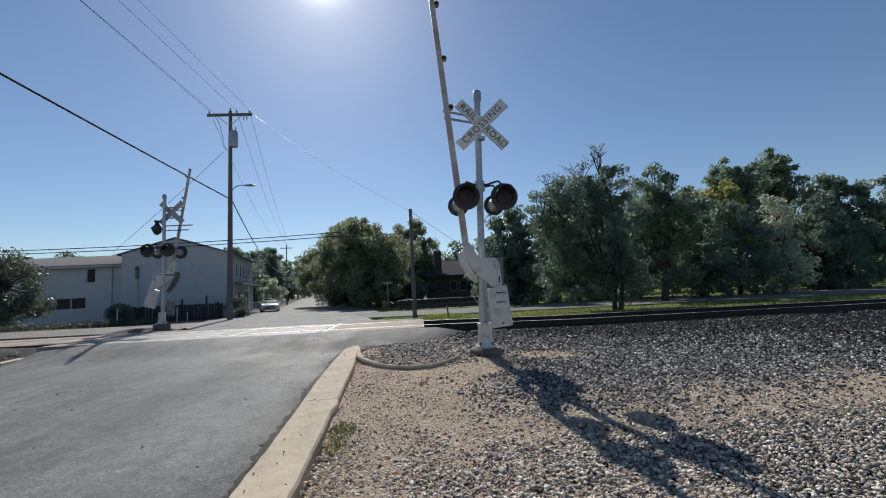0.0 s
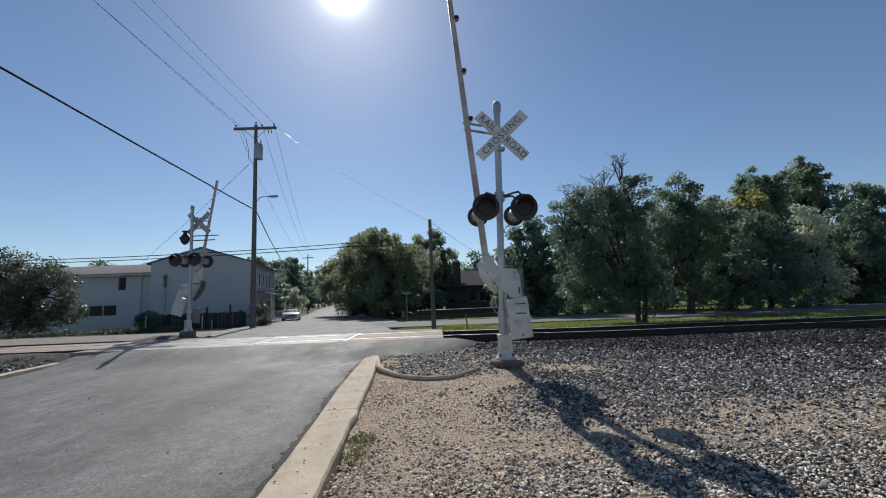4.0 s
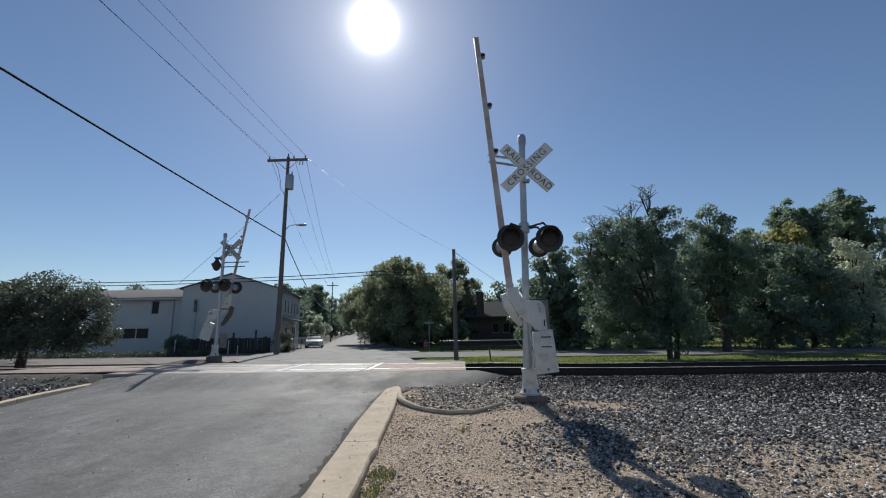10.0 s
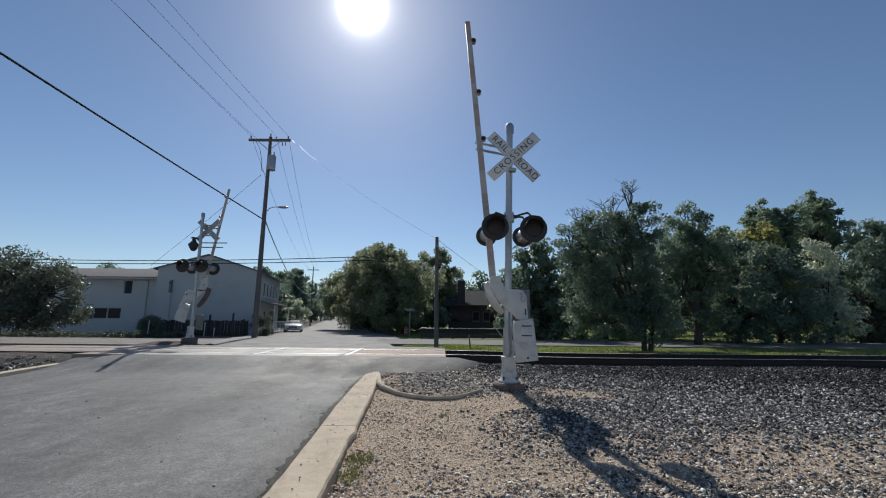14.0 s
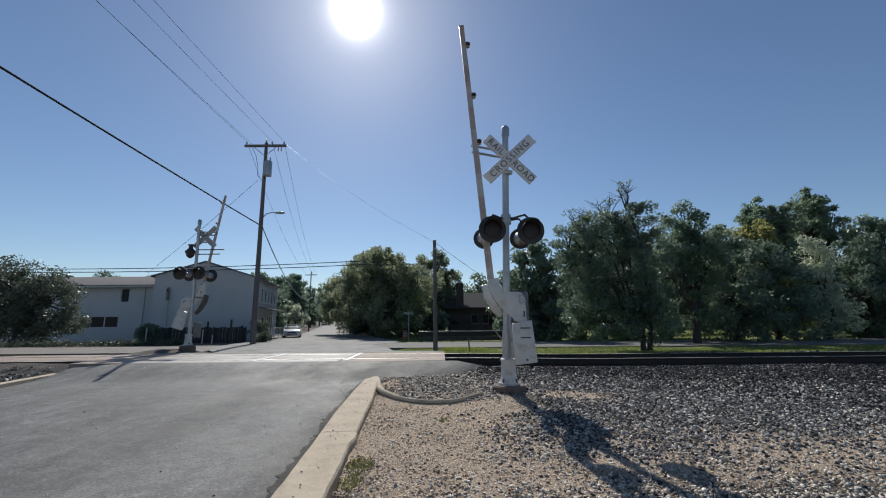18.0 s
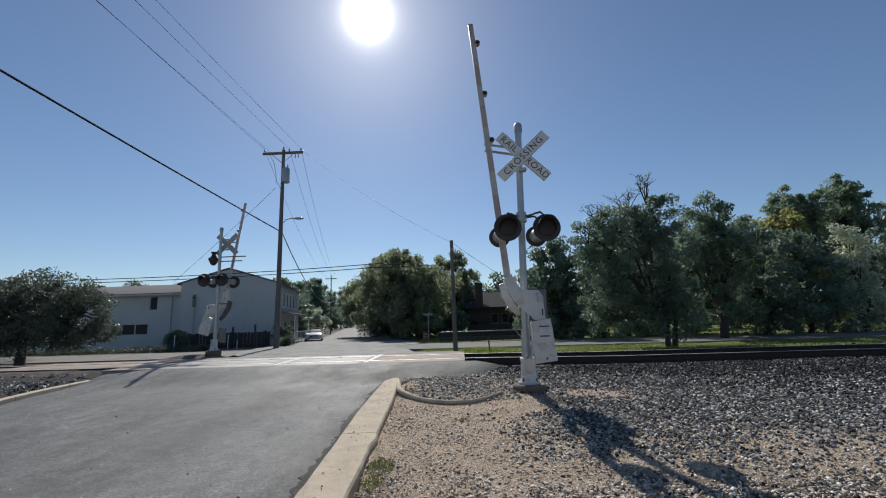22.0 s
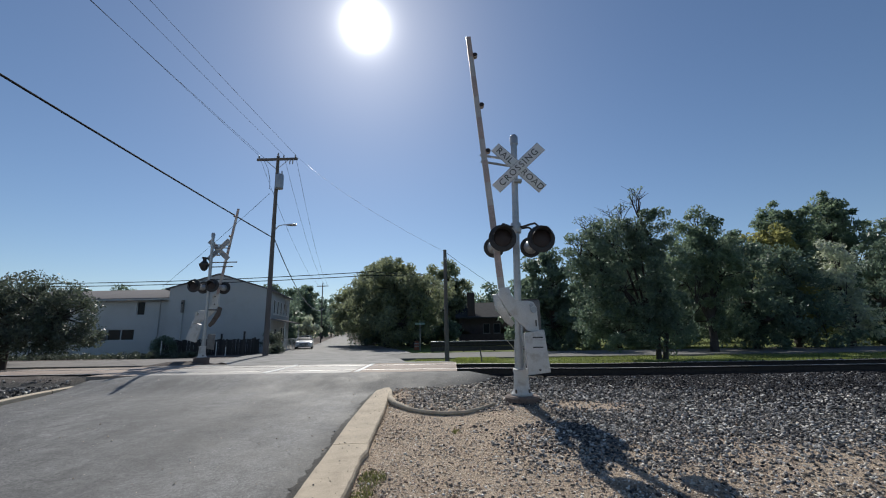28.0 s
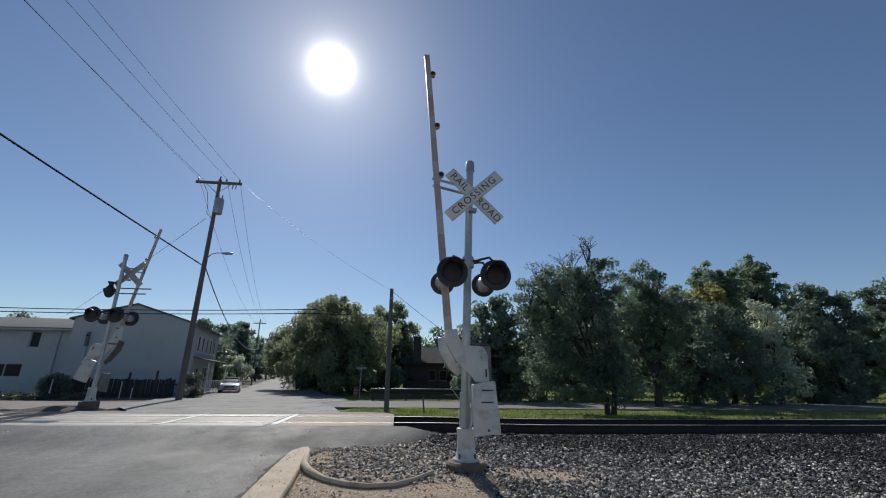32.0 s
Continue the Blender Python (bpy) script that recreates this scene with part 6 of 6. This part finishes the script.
    part("lower_intake", box((-0.6, -2.3, 0.3), (0.6, -2.2, 0.42)), LAMP_BLACK, t, bevel=0.01)
    part("number_plate", box((-0.16, -2.335, 0.42), (0.16, -2.315, 0.52)), TRIM, t)
    return t


def build_street_things():
    car("car", pose(-14.05, 40.4, road_z(40.4) + 0.012, 0, 0, 17.5) @ Matrix.Diagonal((0.9, 0.93, 0.8, 1)), "white sedan parked facing the crossing beside the walkway", CAR_WHITE)
    car("car", pose(-9.2, 53.0, land(-9.2, 39), 0, 0, 6), "black sport utility vehicle parked under trees", CAR_BLACK, 1.25)
    car("car", pose(-51.0, 186.0, road_z(60), 0, 0, 14), "dark car parked far down the street", CAR_BLACK)
    car("car", pose(-58.6, 192.0, road_z(60), 0, 0, 90), "white car parked far down the street", CAR_WHITE)
    s = thing("street_sign", pose(-2.25, 32.0, 0.05), "green street name sign on a thin steel post", "street sign")
    part("post", rod((0, 0, -0.1), (0, 0, 2.05), 0.03, seg=8), GALV, s)
    part("name_blade", box((-0.38, -0.015, 1.86), (0.38, 0.0, 2.02)), GREEN_SIGN, s, bevel=0.004)
    part("name_blade", box((-0.012, -0.38, 2.03), (0.003, 0.38, 2.18)), GREEN_SIGN, s, bevel=0.004)
    b = thing("traffic_barrel", pose(-2.6, 33.0, 0.0) @ Matrix.Diagonal((0.8, 0.8, 0.72, 1)), "orange traffic barrel with pale bands at the street corner", "traffic barrel")
    part("barrel_body", lathe([(0.28, 0.0), (0.3, 0.06), (0.24, 0.08), (0.23, 0.3), (0.22, 0.5), (0.2, 0.75), (0.17, 0.95), (0.05, 0.98)], 18), ORANGE, b)
    for z in (0.35, 0.62):
        part("band", lathe([(0.225, z), (0.232, z + 0.005), (0.222, z + 0.1), (0.21, z + 0.105)], 18), BAND, b, "dulled pale band")
    for x, y, w, h, n, sd in ((-13.3, 31.2, 0.75, 1.5, 46, 91), (-12.2, 29.4, 0.5, 0.8, 22, 92)):
        vy = thing("shrub", pose(x, y, -0.05), "loose shrub growing at the corner of a pale building", "shrub")
        rng = np.random.default_rng(sd)
        c = np.stack([rng.normal(size=n) * w * 0.5, rng.normal(size=n) * 0.3, rng.random(n) * h], 1)
        v, f = leaf_cloud(rng, c, np.full((n, 3), 0.28), 80, 0.06)
        soup("crown", v, f, LEAF_DARK, vy)
        part("trunk", rod((0, 0, -0.05), (0, 0, h * 0.7), 0.05, 0.03, 8), BARK, vy)
    # low dark foliage added to stand for the shaded verge before the building
    rng = np.random.default_rng(78)
    for k in range(8):
        hd = thing("hedge", pose(-18.9 - 5.2 * k, 26.6, -0.02), "low dark hedge added for the dark shaded verge before the pale building", "hedge", "hedges by the pale building")
        c = np.stack([(rng.random(60) - 0.5) * 5.6, rng.normal(size=60) * 0.3, 0.02 + 0.22 * rng.random(60)], 1)
        v, f = leaf_cloud(rng, c, np.full((60, 3), 0.28), 90, 0.055)
        soup("crown", v, f, LEAF_DARK, hd)
        for x in (-1.8, 0.0, 1.8):
            part("stem", rod((x, 0, -0.05), (x + 0.03, 0, 0.28), 0.03, 0.015, 6), BARK, hd)
    sh = thing("shrub", pose(-20.3, 29.6, -0.1), "round dark clipped shrub by a board fence", "shrub")
    rng = np.random.default_rng(77)
    d = rng.normal(size=(40, 3))
    d /= np.linalg.norm(d, axis=1, keepdims=True)
    v, f = leaf_cloud(rng, np.array([0, 0, 0.75]) + d * np.array([0.7, 0.6, 0.55]), np.full((40, 3), 0.3), 90, 0.06)
    soup("crown", v, f, LEAF_OAK, sh)
    part("trunk", rod((0, 0, -0.05), (0, 0, 0.7), 0.06, 0.04, 8), BARK, sh)


# ---- loose stone, grass, far woods ----


def stones(name, pts, sizes, mat, label, seed, flat=0.42):
    """Angular stones, each a distorted block half sunk in the ground."""
    rng = np.random.default_rng(seed)
    n = len(pts)
    cube = np.array([[-1, -1, -1], [1, -1, -1], [1, 1, -1], [-1, 1, -1], [-1, -1, 1], [1, -1, 1], [1, 1, 1], [-1, 1, 1]], float)
    v = cube[None] * (0.5 + 0.7 * rng.random((n, 8, 3)))
    v[:, 4:, :2] *= (0.7 + 0.3 * rng.random((n, 1, 1)))
    v *= np.stack([np.ones(n), 0.45 + 0.4 * rng.random(n), flat * (0.65 + 0.7 * rng.random(n))], 1)[:, None]
    q = rng.normal(size=(n, 4)) * np.array([1.0, 0.3, 0.3, 1.0])
    q /= np.linalg.norm(q, axis=1, keepdims=True)
    w, x, y, z = q.T
    R = np.stack([np.stack([1 - 2 * (y * y + z * z), 2 * (x * y - z * w), 2 * (x * z + y * w)], -1),
                  np.stack([2 * (x * y + z * w), 1 - 2 * (x * x + z * z), 2 * (y * z - x * w)], -1),
                  np.stack([2 * (x * z - y * w), 2 * (y * z + x * w), 1 - 2 * (x * x + y * y)], -1)], 1)
    v = np.einsum("nij,nkj->nki", R, v) * (sizes * 0.5)[:, None, None] + pts[:, None]
    quad = np.array([[4, 5, 6, 7], [0, 1, 5, 4], [1, 2, 6, 5], [2, 3, 7, 6], [3, 0, 4, 7]])
    f = (quad[None] + 8 * np.arange(n)[:, None, None]).reshape(-1, 4)
    ob = soup(name, v.reshape(-1, 3), f, mat)
    return tagged(ob, label, "gravel", kind="stuff")


def ballast_share(x, y):
    """How much of the ground is coarse grey stone at x, y: full along the track, broken by bare dirt near the kerb."""
    s = min(1.5 * (x - 0.75), 1.6 * (y - 4.6 - 0.04 * x)) + 0.8 * noise.noise((x * 0.6, y * 0.6, 7.0)) + 0.6 * noise.noise((x * 1.9, y * 1.9, 2.0))
    s -= 4.2 * math.exp(-((x - 2.5) / 0.75) ** 2 - ((y - 6.85) / 0.32) ** 2)
    s -= 2.6 * math.exp(-((x - 1.15) / 0.55) ** 2 - ((y - 6.3) / 0.35) ** 2)
    if x < 1.1:
        s += 2.4 * smoothstep(6.4, 6.9, y + 0.15 * x)
    wob = 0.4 * noise.noise((x * 0.9, y * 0.9, 6.0)) + 0.2 * noise.noise((x * 3.1, y * 3.1, 8.0))
    strewn = 0.16 * smoothstep(1.2, 3.0, x + 0.7 * noise.noise((x * 0.8, y * 0.8, 4.0)))
    strewn = max(strewn, 0.72 * smoothstep(3.95, 3.4, y - 0.05 * x + wob) * smoothstep(0.1, 1.3, x + wob))
    return max(0.006, strewn, smoothstep(-0.7, 0.6, s) ** 1.3)


def build_stones():
    rng = np.random.default_rng(5)
    P, S = [], []
    # coarse ballast on the near bank: older pale stone, and darker fresh stone by the track
    D, E, A, B = [], [], [], []
    for _ in range(88000):
        y = 2.0 + 8.25 * rng.random() ** 0.88
        x = -0.85 + rng.random() ** 0.9 * (2.0 + 1.28 * y)
        if x < (kerb_right(y) + 0.03 if y < 8.72 else street_span(y)[1] + 0.1):
            continue
        if rng.random() > ballast_share(x, y):
            continue
        s = 0.014 + (0.026 + 0.0022 * y) * rng.random() ** 1.4
        at = (x, y, land(x, y) + 0.16 * s)
        # fresh stone by the track; the extra dark share towards +x imitates shade
        fresh = smoothstep(-1.0, 1.6, y - 7.7 + 0.4 * (x - 3.4) + 1.1 * noise.noise((x * 0.5, y * 0.6, 13.0)))
        if rng.random() < fresh:
            D.append(at)
            E.append(s)
        elif rng.random() < max(0.75 * smoothstep(4.3, 3.5, y), 0.6 * smoothstep(1.5, 0.8, x)):
            A.append(at)
            B.append(s)
        else:
            P.append(at)
            S.append(s)
    for _ in range(13000):
        y = 2.1 + 2.3 * rng.random()
        x = kerb_right(y) + 0.05 + rng.random() * (2.2 + 1.2 * y)
        if rng.random() > 0.25 + ballast_share(x, y):
            continue
        s = 0.01 + 0.026 * rng.random() ** 1.5
        (A if rng.random() < 0.7 else P).append((x, y, land(x, y) + 0.16 * s))
        (B if len(A) > len(B) else S).append(s)
    stones("ballast", np.array(A), np.array(B), STONE_PALE, "worn pale gravel mixed with dirt", 18, 0.34)
    stones("ballast", np.array(P), np.array(S), STONE, "coarse grey crushed stone on the track bank", 11)
    stones("ballast", np.array(D), np.array(E), STONE_DARK, "dark fresh crushed stone along the rails, also darkening the bank as shade", 14)
    P, S = [], []
    for _ in range(30000):
        y = 2.0 + 6.9 * rng.random() ** 1.9
        x = -1.0 + rng.random() ** 1.2 * (1.9 + 0.6 * y)
        if x < kerb_right(y) + 0.02:
            continue
        s = 0.007 + 0.027 * rng.random() ** 1.8
        P.append((x, y, land(x, y) + 0.13 * s))
        S.append(s)
    stones("pebbles", np.array(P), np.array(S), PEBBLE, "small tan pebbles strewn over dirt", 12, 0.28)
    # the same dirt and gravel carried on past the viewer
    P, S, A, B = [], [], [], []
    for _ in range(24000):
        y = 4.6 - 8.5 * rng.random() ** 1.2
        x = kerb_right(y) + 0.03 + rng.random() * 7.5
        if y > 2.05 and x < 1.1 + 1.28 * y:
            continue
        s = 0.01 + 0.03 * rng.random() ** 1.6
        edge = x + 0.7 * noise.noise((x * 0.6, y * 0.6, 7.0))
        if rng.random() < smoothstep(0.6, 1.9, edge):
            P.append((x, y, land(x, y) + 0.16 * s))
            S.append(s * 1.3)
        elif rng.random() < 0.7:
            A.append((x, y, land(x, y) + 0.13 * s))
            B.append(s * 0.8)
    stones("ballast", np.array(P), np.array(S), STONE, "coarse grey crushed stone spread over dirt", 27)
    stones("pebbles", np.array(A), np.array(B), PEBBLE, "small tan pebbles strewn along the kerb", 28, 0.28)
    # grey stones kicked over the bare dirt
    P, S = [], []
    for _ in range(9000):
        y = 2.2 + 6.4 * rng.random() ** 1.5
        x = kerb_right(y) + 0.05 + rng.random() * (2.6 + 0.7 * y)
        if rng.random() > 0.55 + 0.6 * noise.noise((x * 1.1, y * 1.1, 21.0)):
            continue
        s = 0.012 + 0.034 * rng.random() ** 2.2
        P.append((x, y, land(x, y) + 0.14 * s))
        S.append(s)
    stones("ballast", np.array(P), np.array(S), STONE_PALE, "loose pale stones scattered over tan dirt", 16, 0.3)
    # crumbs on the kerb's top
    P, S = [], []
    for _ in range(90):
        y = 2.5 + 6.0 * rng.random()
        x = kerb_left(y) + 0.05 + (kerb_right(y) - kerb_left(y) - 0.1) * rng.random()
        s = 0.006 + 0.014 * rng.random() ** 2
        P.append((x, y, road_z(y) + 0.06))
        S.append(s)
    stones("stone_crumbs", np.array(P), np.array(S), STONE, "loose stone crumbs lying on the kerb", 17)
    # crumbs of stone on the asphalt
    P, S = [], []
    for _ in range(260):
        y = 2.5 + 7.5 * rng.random()
        l, r = street_span(y)
        x = r - (r - l) * rng.random() ** 2.2
        s = 0.008 + 0.018 * rng.random() ** 2
        P.append((x, y, road_surface(x, y) + 0.006))
        S.append(s)
    stones("stone_crumbs", np.array(P), np.array(S), PEBBLE, "loose stone crumbs lying on the asphalt", 15)
    # ballast round the ties and beyond, and left of the street
    P, S = [], []
    for _ in range(9000):
        x = (rng.random() ** 1.7) * 45 + 0.4
        y = 9.9 + rng.random() * 4.3
        if 10.2 < y < 11.0:
            continue
        s = 0.045 + 0.05 * rng.random()
        zz = land(x, y) + 0.2 * s - (0.06 if 10.9 < y < 12.6 else 0.02)
        P.append((x, y, zz))
        S.append(s * (1 + 0.02 * x))
    stones("ballast", np.array(P), np.array(S), STONE_DARK, "coarse dark crushed stone round the ties", 13)
    P, S = [], []
    for _ in range(6500):
        x = -7.8 - (rng.random() ** 1.4) * 24
        y = 4.5 + rng.random() * 5.6
        if x > street_span(y)[0] - 0.25:
            continue
        s = 0.03 + 0.045 * rng.random()
        P.append((x, y, land(x, y) + 0.2 * s))
        S.append(s)
    stones("ballast", np.array(P), np.array(S), STONE, "grey crushed stone beside the street's low kerb", 19)


def blades(name, pts, h, mat, label, seed):
    rng = np.random.default_rng(seed)
    n = len(pts)
    a = rng.random(n) * 2 * np.pi
    hh = h * (0.5 + 0.8 * rng.random(n))
    w = hh * 0.07 + 0.004
    lean = rng.normal(size=(n, 2)) * 0.35 * hh[:, None]
    side = np.stack([np.cos(a) * w, np.sin(a) * w, np.zeros(n)], 1)
    mid = np.concatenate([lean * 0.35, (hh * 0.6)[:, None]], 1)
    tip = np.concatenate([lean, hh[:, None]], 1)
    v = np.stack([pts - side, pts + side, pts + mid + side * 0.6, pts + tip, pts + mid - side * 0.6], 1).reshape(-1, 3)
    f = np.arange(5 * n).reshape(-1, 5)
    ob = soup(name, v, f, mat)
    return tagged(ob, label, "grass", kind="stuff")


def build_grass():
    rng = np.random.default_rng(8)
    P = []
    for _ in range(47000):
        x = -1.5 + (rng.random() ** 1.2) * 42
        y = 14.2 + rng.random() * 6.0
        if noise.noise((x * 0.4, y * 0.8, 1.0)) < -0.25 + 0.25 * rng.random():
            continue
        P.append((x, y, land(x, y) - 0.01))
    blades("grass", np.array(P), 0.09, GRASS, "short sunlit green grass along the track", 21)
    P = []
    for _ in range(16000):
        x = 5 + rng.random() * 60
        y = 26.5 + rng.random() ** 1.5 * 30
        P.append((x, y, land(0, 60)))
    blades("grass", np.array(P), 0.16, WEED, "shaded green lawn under trees", 22)
    P = []
    for cx, cy, r, n in ((-0.6, 4.15, 0.22, 280), (-0.62, 3.8, 0.16, 160), (0.9, 19.4, 0.5, 900), (-0.9, 19.8, 0.6, 700), (-0.5, 15.5, 0.4, 300), (-0.78, 3.3, 0.1, 120), (0.2, 5.6, 0.08, 40)):
        for _ in range(n):
            a, k = rng.random() * 6.283, r * rng.random() ** 0.6
            x, y = cx + math.cos(a) * k * 0.6, cy + math.sin(a) * k
            P.append((x, y, land(x, y) - 0.005))
    blades("weeds", np.array(P), 0.035, WEED, "small olive weeds beside the kerb", 23)
    P = []
    for cx, cy, r, n in ((0.9, 19.2, 0.6, 900), (1.6, 19.0, 0.6, 700)):
        for _ in range(n):
            a, k = rng.random() * 6.283, r * rng.random() ** 0.6
            x, y = cx + math.cos(a) * k, cy + math.sin(a) * k
            P.append((x, y, land(x, y) - 0.005))
    blades("weeds", np.array(P), 0.15, FRESH_WEED, "bright green weeds at the foot of a short pole", 24)


def build_far_woods():
    rng = np.random.default_rng(31)
    for label, x0, x1, y0, y1, h, n in (("distant belt of dark woods beyond the lawn", 2, 150, 62, 90, 7.0, 520), ("distant belt of dark woods beyond the roofs", -190, -44, 88, 130, 8.5, 420), ("distant woods closing the street", -70, 8, 190, 235, 20.0, 480)):
        c = np.stack([x0 + (x1 - x0) * rng.random(n), y0 + (y1 - y0) * rng.random(n), np.zeros(n)], 1)
        c[:, 2] = h * rng.random(n) ** 0.8 * (0.75 + 0.25 * np.sin(c[:, 0] * 0.35) + 0.12 * rng.normal(size=n)) + 0.2
        if "street" in label:
            keep = np.abs(c[:, 0] + 0.2568 * (c[:, 1] - 16) + 5.2) > 4.5
            c = c[keep | (c[:, 1] > 205) | (c[:, 2] > 4)]
        v, f = leaf_cloud(rng, c, np.full((len(c), 3), 1.7), 60, 0.42)
        tagged(soup("far_woods", v, f, LEAF_OAK), label, "woods", kind="stuff")


build_pale_building()
build_fences()
build_house()
build_street_things()
build_far_woods()
build_grass()
build_stones()

# ---- what moves ----
far_car = car("car", pose(-75.0, 202.0, road_z(60), 0, 0, -90), "white car waiting at the far end of the street", CAR_WHITE, group="moving cars")


def motions():
    z = road_z(60) + 0.01
    rows = [(0, -84.0, 0), (5.0, -80.0, 0), (7.5, -55.5, 0), (9.0, -54.2, 0), (17.0, -53.8, 0), (23.0, -53.0, 0), (26.0, -38.0, 0), (32.0, -18.0, 0)]
    walk(far_car, [(t, pose(x, 198.0, z, 0, 0, 90)) for t, x, _ in rows])


motions()
